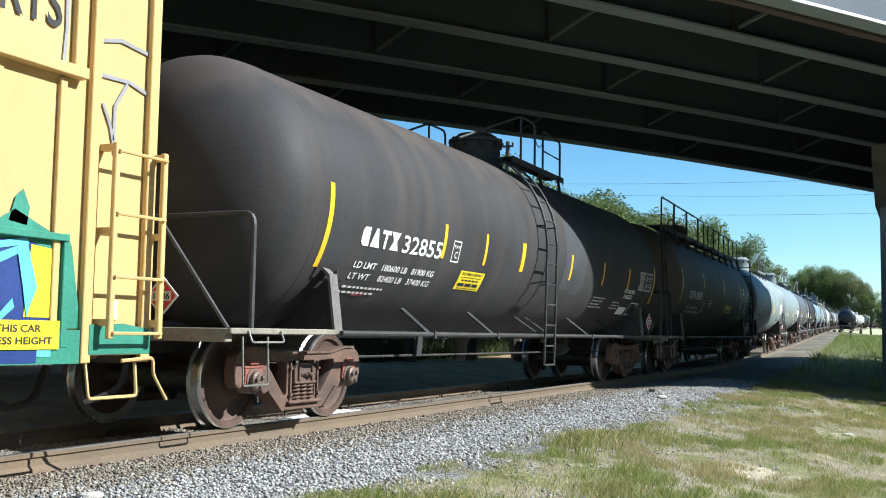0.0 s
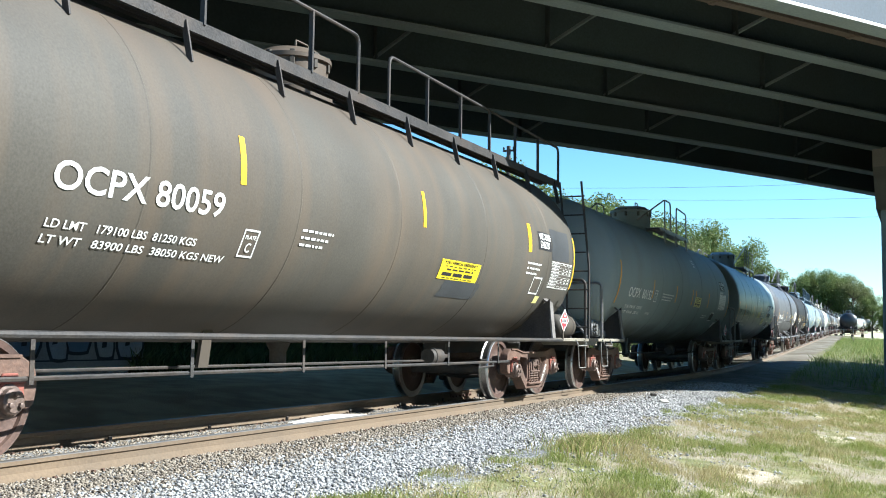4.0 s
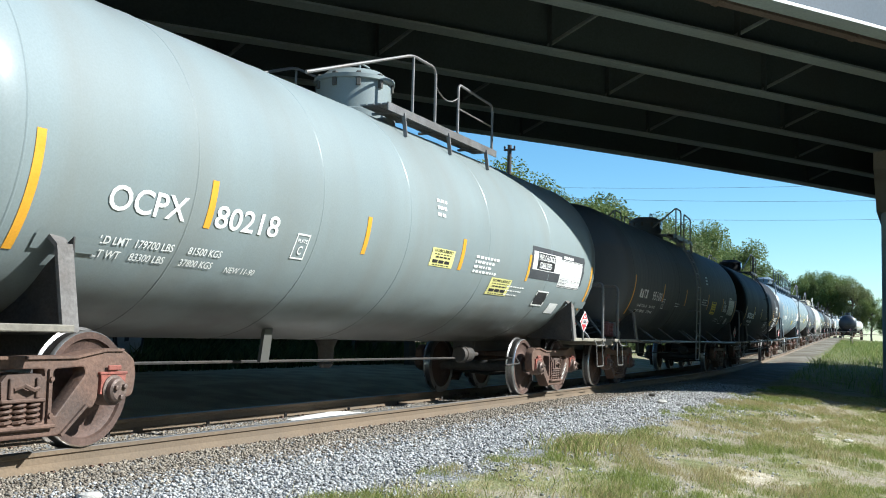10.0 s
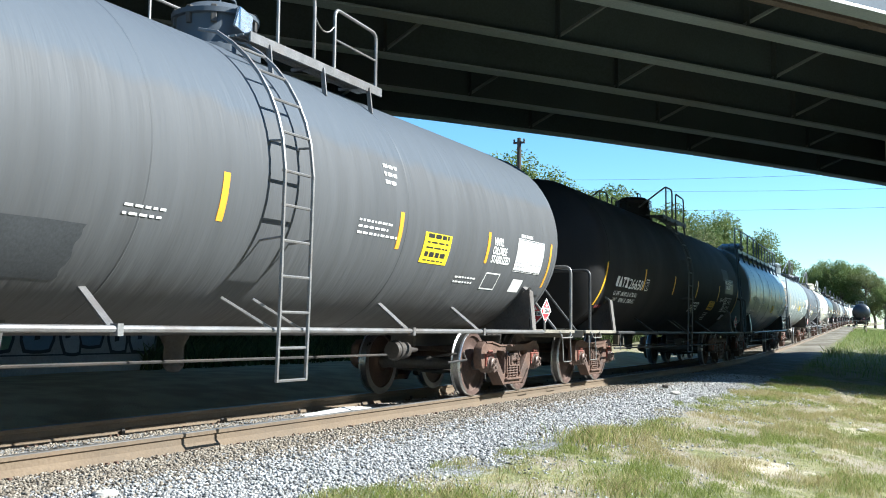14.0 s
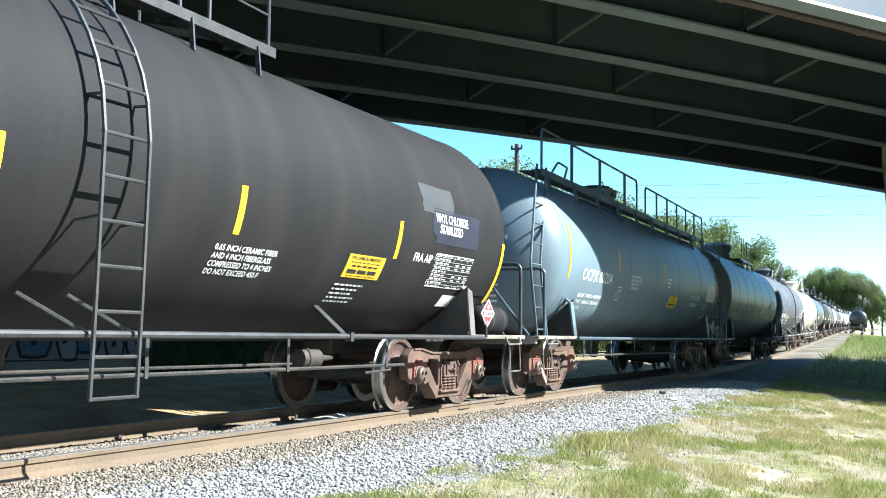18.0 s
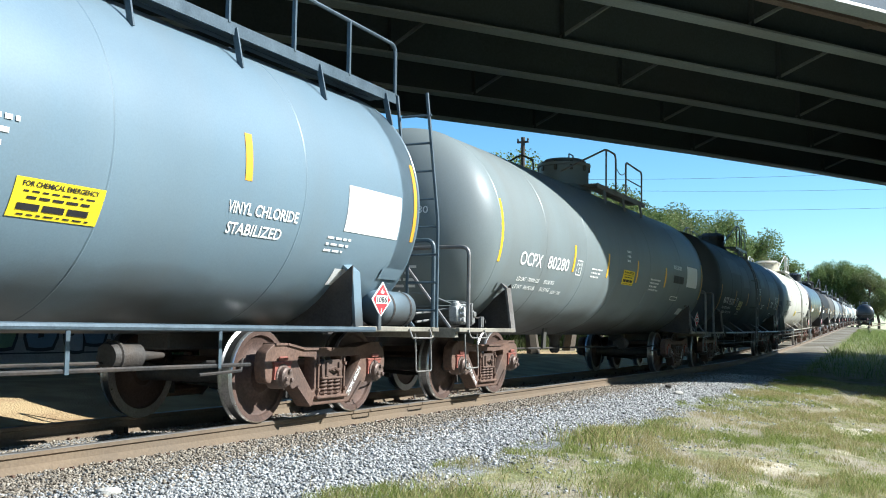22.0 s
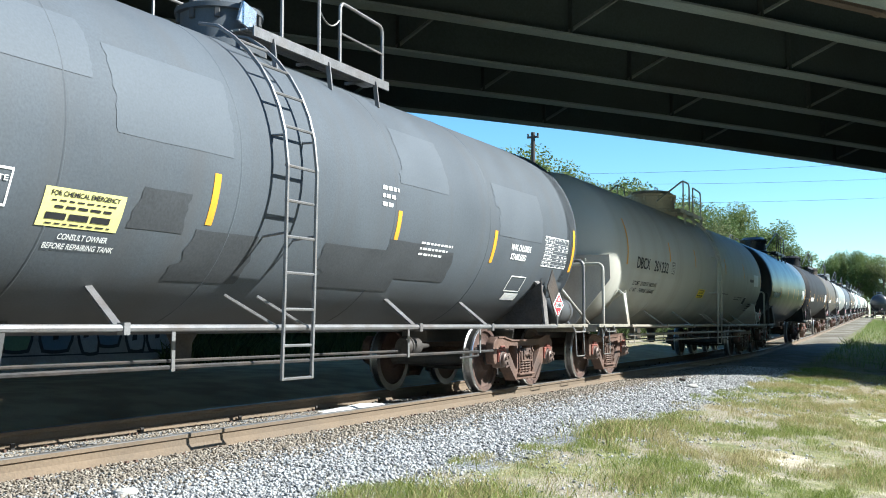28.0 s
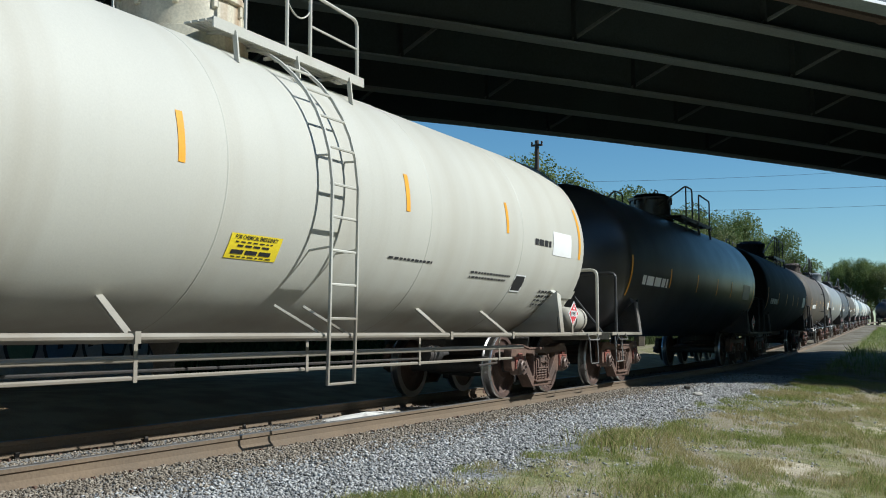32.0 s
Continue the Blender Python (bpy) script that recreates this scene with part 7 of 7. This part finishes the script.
def scatter(name, verts, faces_per, mat, spots, label, category):
    """Many small copies of one cheap shape, joined into one object. spots: (x, y, z, size, turn, lean) rows."""
    nv = len(verts[0])
    count = len(spots)
    co = np.zeros((count, nv, 3), np.float32)
    for i, (x, y, z, s, t, k) in enumerate(spots):
        v = verts[k]
        c, w = math.cos(t), math.sin(t)
        co[i, :, 0] = x + s * (v[:, 0] * c - v[:, 1] * w)
        co[i, :, 1] = y + s * (v[:, 0] * w + v[:, 1] * c)
        co[i, :, 2] = z + s * v[:, 2]
    faces = np.array(faces_per, np.int32)
    allf = (faces[None] + (np.arange(count) * nv)[:, None, None]).reshape(-1)
    fl = faces.shape[1]
    me = bpy.data.meshes.new(name)
    me.vertices.add(count * nv)
    me.vertices.foreach_set("co", co.ravel())
    me.loops.add(len(allf))
    me.loops.foreach_set("vertex_index", allf)
    me.polygons.add(len(allf) // fl)
    me.polygons.foreach_set("loop_start", np.arange(0, len(allf), fl, dtype=np.int32))
    me.update(calc_edges=True)
    me.materials.append(mat)
    ob = new(name, me)
    return tagged(ob, label, category, kind="stuff")


def island_material(name, colors, rough=0.9, translucent=0.0):
    """Colours picked per piece."""
    m = bpy.data.materials.new(name)
    m.use_nodes = True
    n, l = m.node_tree.nodes, m.node_tree.links
    geo, ramp = n.new("ShaderNodeNewGeometry"), n.new("ShaderNodeValToRGB")
    ramp.color_ramp.interpolation = "LINEAR"
    el = ramp.color_ramp.elements
    while len(el) < len(colors):
        el.new(0.5)
    for i, c in enumerate(colors):
        el[i].position, el[i].color = i / (len(colors) - 1), (*c, 1)
    l.new(geo.outputs["Random Per Island"], ramp.inputs[0])
    b = n["Principled BSDF"]
    l.new(ramp.outputs[0], b.inputs["Base Color"])
    b.inputs["Roughness"].default_value = rough
    b.inputs["Specular IOR Level"].default_value = 0.25
    if translucent:
        tr, mx = n.new("ShaderNodeBsdfTranslucent"), n.new("ShaderNodeMixShader")
        l.new(ramp.outputs[0], tr.inputs[0])
        mx.inputs[0].default_value = translucent
        l.new(b.outputs[0], mx.inputs[1])
        l.new(tr.outputs[0], mx.inputs[2])
        l.new(mx.outputs[0], n["Material Output"].inputs[0])
    return m


def build_ballast():
    rnd = random.Random(11)
    shapes = []
    octa = np.array([(1, 0, 0), (-1, 0, 0), (0, 1, 0), (0, -1, 0), (0, 0, 1), (0, 0, -1)], np.float32)
    for k in range(32):
        r = np.random.RandomState(k)
        v = octa * r.uniform(0.55, 1.0, (6, 1)).astype(np.float32) + r.uniform(-0.38, 0.38, (6, 3)).astype(np.float32)
        v = v * np.array([1.0, r.uniform(0.55, 0.9), r.uniform(0.5, 0.8)], np.float32)
        a = r.uniform(-0.7, 0.7)
        c, s = math.cos(a), math.sin(a)
        rx = np.array([(1, 0, 0), (0, c, -s), (0, s, c)], np.float32)
        shapes.append((v @ rx.T) * 0.62)
    tris = ((0, 2, 4), (2, 1, 4), (1, 3, 4), (3, 0, 4), (2, 0, 5), (1, 2, 5), (3, 1, 5), (0, 3, 5))
    spots, brown = [], []
    for _ in range(260000):
        x = 3.2 + 24 * rnd.random() ** 1.5
        y = rnd.uniform(-5.6, 3.2)
        edge = -3.3 + 0.55 * noise.noise(Vector((x * 0.9, 3.3, 1.0)))
        if y < edge and rnd.random() > 0.42 * math.exp((y - edge) / 0.7) * max(0.0, 0.5 + 2.2 * noise.noise(Vector((x * 1.1, y * 1.4, 6.0)))):
            continue
        ty, _ = line_at_x(x)
        u = y - ty
        if min(abs(u - 0.7535), abs(u + 0.7535)) < 0.06:
            continue
        size = rnd.uniform(0.017, 0.036) * (1 + 0.02 * x)
        z = ground_z(x, y) + lumps(x, y) + size * rnd.uniform(0.0, 0.35)
        if abs(u) < 0.7 and z > -0.165:
            z = -0.163 - 0.012 * rnd.random()
        row = (x, y, z, size, rnd.uniform(0, 6.28), rnd.randrange(32))
        (brown if u > -1.45 - 0.9 * rnd.random() ** 1.2 else spots).append(row)
    scatter("ballast_stones", shapes, tris, island_material("crushed_grey_stone", ((0.0588, 0.0588, 0.05712), (0.2772, 0.273, 0.2604), (0.4452, 0.441, 0.4284), (0.3024, 0.294, 0.2688), (0.5628, 0.5544, 0.5376), (0.1428, 0.1386, 0.1344), (0.63, 0.6216, 0.5964))), spots,
            "loose crushed grey ballast stones beside the rail", "gravel")
    scatter("track_bed_stones", shapes, tris, island_material("rust_dusted_stone", ((0.077, 0.063, 0.048), (0.2, 0.166, 0.127), (0.3, 0.256, 0.2), (0.154, 0.13, 0.102), (0.4, 0.35, 0.28), (0.23, 0.192, 0.148))), brown,
            "rust-dusted stones between and beside the rails", "gravel")


def build_grass():
    rnd = random.Random(21)
    shapes = []
    for k in range(16):
        r = random.Random(k)
        w, b = r.uniform(0.022, 0.045), r.uniform(0.1, 0.7)
        a = r.uniform(-0.4, 0.4)
        shapes.append(np.array([(-w, 0, -0.1), (w, 0, -0.1), (w * 0.8 + b * 0.35, a * 0.3, 0.55), (-w * 0.8 + b * 0.35, a * 0.3, 0.55), (b, a, 0.95), (b + 0.01, a, 0.94)], np.float32))
    quads = ((0, 1, 2, 3), (3, 2, 5, 4))

    def density(x, y):
        edge = -3.35 + 0.55 * noise.noise(Vector((x * 0.9, 3.3, 1.0)))
        if y > edge + 0.1:
            return 0.0
        d = 0.4 + 0.6 * noise.noise(Vector((x * 0.45 + 3, y * 0.7, 4.0))) + 0.9 * noise.noise(Vector((x * 1.3, y * 1.9, 9.0))) + 0.9 * noise.noise(Vector((x * 4.0, y * 5.0, 2.0)))
        return min(max(d + 0.12, 0.16), 1.0)

    lush, dry = [], []
    for _ in range(420000):
        x, y = 5.0 + 24 * rnd.random() ** 1.4, rnd.uniform(-7.1, -3.0)
        d = density(x, y)
        if rnd.random() > d:
            continue
        size = rnd.uniform(0.018, 0.05) * (0.55 + 0.9 * d) * (1 + 0.012 * x)
        g = noise.noise(Vector((x * 0.5, y * 0.5, 20.0))) + 0.5 * noise.noise(Vector((x * 2, y * 2, 5.0)))
        row = (x, y, ground_z(x, y) + lumps(x, y), size, rnd.uniform(0, 6.28), rnd.randrange(16))
        (lush if g + rnd.uniform(-0.3, 0.3) > -0.02 else dry).append(row)
    # two taller clumps at the edge of the stones
    for cx, cy, rad, n, tall in ((10.6, -3.5, 0.55, 1100, 0.17), (6.4, -3.8, 0.8, 1500, 0.12), (8.2, -4.5, 0.6, 1800, 0.1), (12.6, -3.7, 0.7, 800, 0.11)):
        for _ in range(n):
            a, q = rnd.uniform(0, 6.28), rad * abs(rnd.gauss(0, 0.6))
            x, y = cx + q * math.cos(a) * 1.3, cy + q * math.sin(a) * 0.7
            row = (x, y, ground_z(x, y) + lumps(x, y), rnd.uniform(0.5, 1.0) * tall, rnd.uniform(0, 6.28), rnd.randrange(16))
            (lush if rnd.random() < (0.85 if cx == 8.4 else 0.45) else dry).append(row)
    # weeds along the bank at the far side of the strip and behind the train
    far, back = [], []
    for _ in range(26000):
        x = rnd.uniform(31, 150)
        low = 0.25 if line_at_x(x)[0] - y < 4.4 else 0.85
        y = line_at_x(x)[0] - 3.1 - 10 * rnd.random() ** 1.3
        lift = 0.25 + 0.45 * max(0.0, noise.noise(Vector((x * 0.2, y * 0.3, 2.0)))) + 0.3 * min(1, max(0, (line_at_x(x)[0] - y - 4) / 4))
        far.append((x, y, ground_z(x, y), low * lift * rnd.uniform(0.6, 1.3), rnd.uniform(0, 6.28), rnd.randrange(16)))
    for _ in range(30000):
        x, y = 18 + 80 * rnd.random() ** 1.6, rnd.uniform(9.2, 16)
        back.append((x, y, ground_z(x, y), rnd.uniform(0.5, 1.25) * (1.0 if y > 11 else 0.6), rnd.uniform(0, 6.28), rnd.randrange(16)))
    green = ((0.088, 0.1232, 0.02464), (0.1848, 0.2376, 0.0528), (0.2816, 0.3256, 0.088), (0.396, 0.396, 0.1584))
    straw = ((0.176, 0.1408, 0.066), (0.3872, 0.3256, 0.1496), (0.5456, 0.4752, 0.264), (0.2904, 0.2904, 0.0968))
    scatter("grass", shapes, quads, island_material("green_grass_blades", green, 0.7, 0.45), lush, "short green grass blades on the verge", "grass")
    scatter("dry_grass", shapes, quads, island_material("straw_grass_blades", straw, 0.8, 0.4), dry, "dry straw-coloured grass on the verge", "grass")
    scatter("weeds", shapes, quads, island_material("tall_weed_blades", ((0.1, 0.15, 0.035), (0.19, 0.26, 0.065), (0.28, 0.33, 0.1), (0.38, 0.36, 0.15)), 0.75, 0.3), far, "tall weeds along the bank", "weeds")
    # weed colours darkened to paint in the shade behind the fence
    scatter("undergrowth", shapes, quads, island_material("shaded_undergrowth_blades", ((0.025, 0.04, 0.012), (0.05, 0.075, 0.022), (0.085, 0.11, 0.035), (0.12, 0.125, 0.05)), 0.8, 0.2), back, "undergrowth behind the fence, coloured dark for its shade", "weeds")


# ---------------------------------------------------------------- trees
def tree_mesh(seed, height, spread, leaves, size):
    """Trunk with limbs, and a crown of leaf clumps round the limb ends."""
    rnd = random.Random(seed)
    bm = bmesh.new()
    base = height * 0.035

    def limb(a, b, r0, r1):
        pts = [a.lerp(b, k / 4) + Vector((rnd.uniform(-1, 1), rnd.uniform(-1, 1), 0)) * (a - b).length * 0.03 * (0 < k < 4) for k in range(5)]
        d = (b - a).normalized()
        s = d.orthogonal().normalized()
        u = d.cross(s)
        rings = [[bm.verts.new(p + (r0 + (r1 - r0) * i / 4) * (math.cos(t) * s + math.sin(t) * u)) for t in (k * math.pi / 3 for k in range(6))] for i, p in enumerate(pts)]
        for p, q in zip(rings, rings[1:]):
            for k in range(6):
                bm.faces.new((p[k], p[(k + 1) % 6], q[(k + 1) % 6], q[k]))

    top = Vector((rnd.uniform(-0.4, 0.4), rnd.uniform(-0.4, 0.4), height * 0.72))
    limb(Vector((0, 0, -0.6)), top, base, base * 0.35)
    tips = []
    for k in range(19):
        h = height * rnd.uniform(0.2, 0.72)
        a = k * 2.4 + rnd.uniform(-0.4, 0.4)
        reach = spread * rnd.uniform(0.5, 1.0) * (1.1 - 0.6 * abs(h / height - 0.42))
        start = Vector((0, 0, 0)).lerp(top, h / top.z)
        tip = start + Vector((math.cos(a) * reach, math.sin(a) * reach, height * rnd.uniform(0.08, 0.24)))
        limb(start, tip, base * 0.35, base * 0.08)
        tips += [tip, start.lerp(tip, 0.6)]
    tips += [top, top + Vector((0, 0, height * 0.2)), top + Vector((spread * 0.3, 0, height * 0.12)), top + Vector((-spread * 0.3, spread * 0.2, height * 0.1))]
    trunk = as_mesh("trunk", bm, BARK)
    cl = bmesh.new()
    for i in range(leaves):
        c = rnd.choice(tips)
        v = Vector((rnd.gauss(0, 1), rnd.gauss(0, 1), rnd.gauss(0, 0.75)))
        p = c + v.normalized() * (rnd.random() ** 0.45) * spread * 0.34
        n1 = Vector((rnd.gauss(0, 1), rnd.gauss(0, 1), rnd.gauss(0.4, 1))).normalized()
        s = n1.orthogonal().normalized() * size * rnd.uniform(0.6, 1.3)
        u = n1.cross(s) * rnd.uniform(0.5, 0.9)
        cl.faces.new([cl.verts.new(p + d) for d in (s, u, -s, -u)])
    return trunk, as_mesh("crown", cl, LEAVES[seed % len(LEAVES)], False)


def build_trees():
    kinds = [tree_mesh(k, 10, 2.9 + 0.3 * (k % 3), 26000, 0.075) for k in range(5)] + [tree_mesh(k, 10, 3.1 + 0.3 * (k % 3), 6000, 0.17) for k in range(3)]
    rnd = random.Random(4)

    def tree(x, y, h, k, wide=1.0, label="leafy green tree behind the railway line", coarse=False):
        g = ground_z(min(x, 230), y)
        t = empty("tree", Matrix.LocRotScale((x, y, g), Euler((0, 0, rnd.uniform(0, 6.28))), (wide * h / 10, wide * h / 10, h / 10)))
        trunk, crown = kinds[5 + k % 3] if coarse else kinds[k % 5]
        place("trunk", trunk, t)
        place("crown", crown, t)
        tagged(t, label, "tree", group="trees along the line")

    # heading (degrees) from the eye, distance, height of the top above the eye (degrees)
    for i, (a, r, e) in enumerate(((24.6, 62, 10.8), (22.6, 66, 10.4), (20.6, 70, 8.9), (18.9, 74, 8.9), (17.6, 80, 8.2), (16.2, 84, 8.6), (14.9, 90, 7.4), (13.9, 95, 7.2), (12.9, 100, 7.5), (11.9, 106, 7.0),
                                   (11.0, 112, 6.0), (10.2, 118, 6.1), (9.4, 126, 5.6), (8.7, 134, 5.2), (8.1, 145, 4.2), (7.5, 160, 3.4), (6.9, 180, 3.3))):
        x, y = r * math.cos(radians(a)), EYE.y + r * math.sin(radians(a))
        h = 0.93 * (EYE.z + r * math.tan(radians(e)) - ground_z(x, y))
        tree(x, y, h, i, 0.95 + 0.1 * (i % 3))
    for i, (a, r, e) in enumerate(((6.3, 330, 3.4), (5.7, 320, 3.8), (5.1, 325, 4.1), (4.5, 320, 4.1), (3.9, 322, 3.6), (3.4, 318, 3.7), (2.9, 324, 3.4), (2.4, 316, 2.6), (1.8, 320, 2.0), (1.2, 318, 2.4), (7.0, 340, 2.8), (0.4, 320, 2.6), (4.2, 340, 3.9), (5.4, 345, 4.0), (6.0, 350, 3.6))):
        x, y = r * math.cos(radians(a)), EYE.y + r * math.sin(radians(a))
        h = 0.93 * (EYE.z + r * math.tan(radians(e)) - ground_z(230, y))
        tree(x, y, h, i + 2, 0.8, "tall leafy tree far down the line")
    # young trees added to shade the fence and ground behind the train
    for i, (x, y, h) in enumerate(((30.5, 8.6, 5.6), (34, 8.0, 6.2), (38.5, 7.8, 6.6), (43.5, 8.2, 7.2), (49, 8.5, 7.6), (55, 9.0, 8.0))):
        tree(x, y, h, i + 1, 1.25, "young leafy tree added to shade the fence")
    # undergrowth behind the fence
    for i in range(15):
        tree(19.5 + 3.2 * i, 14.6 + 1.1 * (i % 3) + 0.05 * i, 3.4 + 0.5 * (i % 4), i, 1.9, "low leafy bush behind the fence", True)
    # unseen wood on the near side, round behind the eye, added to block low sky
    for i in range(26):
        x = -34 + 4.6 * i
        tree(x, -33.0 - 3.5 * (i % 3) - 0.06 * abs(x - 10), 17.0 + 1.0 * (i % 4), i + 5, 1.0, "unseen leafy tree added on the near side to block sky", True)
    # more unseen trees, added to keep sky light off the shaded cars
    for i, (x, y, h) in enumerate(((29.5, -11.8, 9), (33.5, -11.8, 10.5), (38.0, -11.8, 12), (42.5, -11.5, 13), (47.5, -12, 12), (37, -16, 13), (44, -16, 14))):
        tree(x, y, h, i + 3, 1.1, "unseen leafy tree added close by to block sky light", True)
    # trees on the near side that shade the ground beyond the bridge
    for i, (x, y, h) in enumerate(((52, -17, 9.5), (60, -15, 9), (68, -18, 11), (46, -20, 10), (78, -22, 11), (90, -25, 12))):
        tree(x, y, h, i, 1.0, "leafy tree on the near side of the line", True)


# ---------------------------------------------------------------- poles, wires, fence, the standing car
def build_pole(x, y, height, label):
    pole = empty("utility_pole", pose(x, y, ground_z(x, y)))
    bm = bmesh.new()
    lathe(bm, [(-0.5, 0.17), (height, 0.11)], "Z", 14)
    part("post", bm, POLE_WOOD, pole, smooth=True)
    bm = bmesh.new()
    box(bm, -0.05, 0.05, -0.32, 0.32, height - 0.3, height - 0.2)
    part("cross_arm", bm, POLE_WOOD, pole)
    for yy in (-0.28, 0.28):
        bm = bmesh.new()
        lathe(bm, [(height - 0.2, 0.03), (height - 0.12, 0.06), (height - 0.05, 0.04)], "Z", 10, (0, yy, 0))
        part("insulator", bm, DARK_STEEL, pole)
    return tagged(pole, label, "utility pole")


def build_wires():
    a = Vector((50.2, 13.0, 0))
    for k, (z0, end, z1) in enumerate(((8.9, Vector((75, -30, 0)), 13.2), (8.4, Vector((76, -30.6, 0)), 11.8), (7.4, Vector((70, -31, 0)), 10.0))):
        bm = bmesh.new()
        pts = []
        for i in range(25):
            t = i / 24
            p = a.lerp(end, t)
            pts.append((p.x, p.y, z0 + (z1 - z0) * t - 0.9 * 4 * t * (1 - t)))
        tube(bm, pts, 0.007, 5)
        tagged(part("overhead_wire", bm, DARK_STEEL), "thin dark overhead wire across the sky", "wire", group="overhead wires")


def build_fence():
    fence = empty("wooden_fence")
    for i in range(34):
        x = 30 + 1.6 * i
        y = 10.5 + 0.06 * (x - 30)
        g = ground_z(x, y)
        bm = bmesh.new()
        box(bm, x - 0.06, x + 0.06, y - 0.06, y + 0.06, g - 0.2, g + 1.15)
        part("post", bm, FENCE_WOOD, fence)
        for z in (0.35, 0.75, 1.05):
            bm = bmesh.new()
            y1 = 10.5 + 0.06 * (x + 1.6 - 30)
            beam(bm, (x, y - 0.08, g + z), (x + 1.6, y1 - 0.08, ground_z(x + 1.6, y1) + z), 0.03, 0.12)
            part("board", bm, FENCE_WOOD, fence)
    tagged(fence, "weathered wooden post and board fence", "fence")


def build_small():
    # white paper-like sheet of spilled stone dust between the rails
    rnd = random.Random(9)
    bm = bmesh.new()
    c = bm.verts.new((11.8, 0.32, -0.1))
    ring = []
    for k in range(26):
        t = 2 * math.pi * k / 26
        m = rnd.uniform(0.7, 1.1)
        ring.append(bm.verts.new((11.8 + 1.15 * m * math.cos(t), 0.32 + 0.34 * m * math.sin(t), -0.16 - 0.01 * rnd.random())))
    for k in range(26):
        bm.faces.new((c, ring[k], ring[(k + 1) % 26]))
    tagged(part("spilled_powder", bm, POWDER), "white powder spilled between the rails", "spill")
    bm = bmesh.new()
    box(bm, -0.12, 0.12, -0.05, 0.05, 0, 0.05, bevel=0.012)
    tagged(part("timber_scrap", bm, TIE_WOOD, at=pose(19.6, -2.1, ground_z(19.6, -2.1) + 0.02, 4, 3, 20)), "dark scrap of timber lying on the stones", "debris")
    for x, y, s in ((5.0, -2.05, 0.09), (18.3, -2.6, 0.13), (16.2, -5.8, 0.09)):
        bm = bmesh.new()
        bmesh.ops.create_icosphere(bm, subdivisions=2, radius=1.0)
        for v in bm.verts:
            v.co *= 1 + 0.25 * noise.noise(v.co * 1.5 + Vector((x, y, 0)))
            v.co = Vector((v.co.x * s, v.co.y * s * 0.7, v.co.z * s * 0.35))
        tagged(part("pale_stone", bm, PALE_STONE, smooth=True, at=pose(x, y, ground_z(x, y) + s * 0.2, 0, 0, 30 * x)), "pale flat stone lying on the ground", "stone")


def build_standing_car():
    car, s = tank_car(0, 13.4, P_GLOSS, "black tank car standing on the siding", near=False, style="plain", rail=DARK_RAIL)
    CARS.pop()
    del ROLLERS[-4:]
    x = 197.0
    dx = 5.0
    head = math.atan2(SIDING_Y(x + dx) - SIDING_Y(x - dx), 2 * dx)
    car.matrix_basis = Matrix.LocRotScale((x, SIDING_Y(x), SIDING_Z(x)), Euler((0, 0, head)), None)
    car["group"] = ""


BARK = material("grey_brown_bark", (0.1, 0.08, 0.06), 0.9, 0, 0.3, 2, 20, 0.4)
LEAVES = [island_material("leaves_%s" % k, c, 0.65, 0.35) for k, c in (("deep", ((0.075, 0.115, 0.035), (0.12, 0.165, 0.05), (0.175, 0.205, 0.07))), ("fresh", ((0.095, 0.14, 0.04), (0.155, 0.2, 0.06), (0.22, 0.25, 0.09))),
                                                                     ("olive", ((0.105, 0.125, 0.05), (0.165, 0.185, 0.072), (0.235, 0.24, 0.11))))]
POLE_WOOD = material("dark_pole_wood", (0.07, 0.055, 0.045), 0.85, 0, 0.3, 2, 30, 0.2)
# fence wood is darkened to stand in for the shade it sits in
FENCE_WOOD = material("weathered_shaded_fence_wood", (0.13, 0.115, 0.09), 0.85, 0, 0.25, 2, 30, 0.2, vary=0.15)
PALE_STONE = material("pale_limestone", (0.5, 0.47, 0.42), 0.9, 0, 0.25, 6, 40, 0.4)
POWDER = material("white_powder", (0.7, 0.68, 0.64), 0.95, 0, 0.15, 4, 40, 0.3)
build_standing_car()
build_ground()
build_bridge()
build_trees()
build_pole(50.2, 13.0, 11.0, "dark wooden utility pole with cross arm")
build_wires()
build_fence()
build_small()
build_track()
build_ballast()
build_grass()

def motions():
    """The train's run to the near end of the line, and the turning of its wheels."""
    for car, first, base in CARS:
        rows = []
        for k in range(0, 33):
            s = first - run(k)
            a, b = on_line(s), on_line(s + base)
            d = (b - a).normalized()
            rows.append((k, Matrix.LocRotScale((a + b) / 2, Euler((0, -math.asin(d.z), math.atan2(d.y, d.x))), None)))
        walk(car, rows)
    steps = [k / 30 for k in range(0, 960, 4)] + [32.0]
    for ws, x in ROLLERS:
        walk(ws, [(t, Matrix.LocRotScale((x, 0, WHEEL_R), Euler((0, -run(t) / WHEEL_R, 0)), None)) for t in steps])


motions()
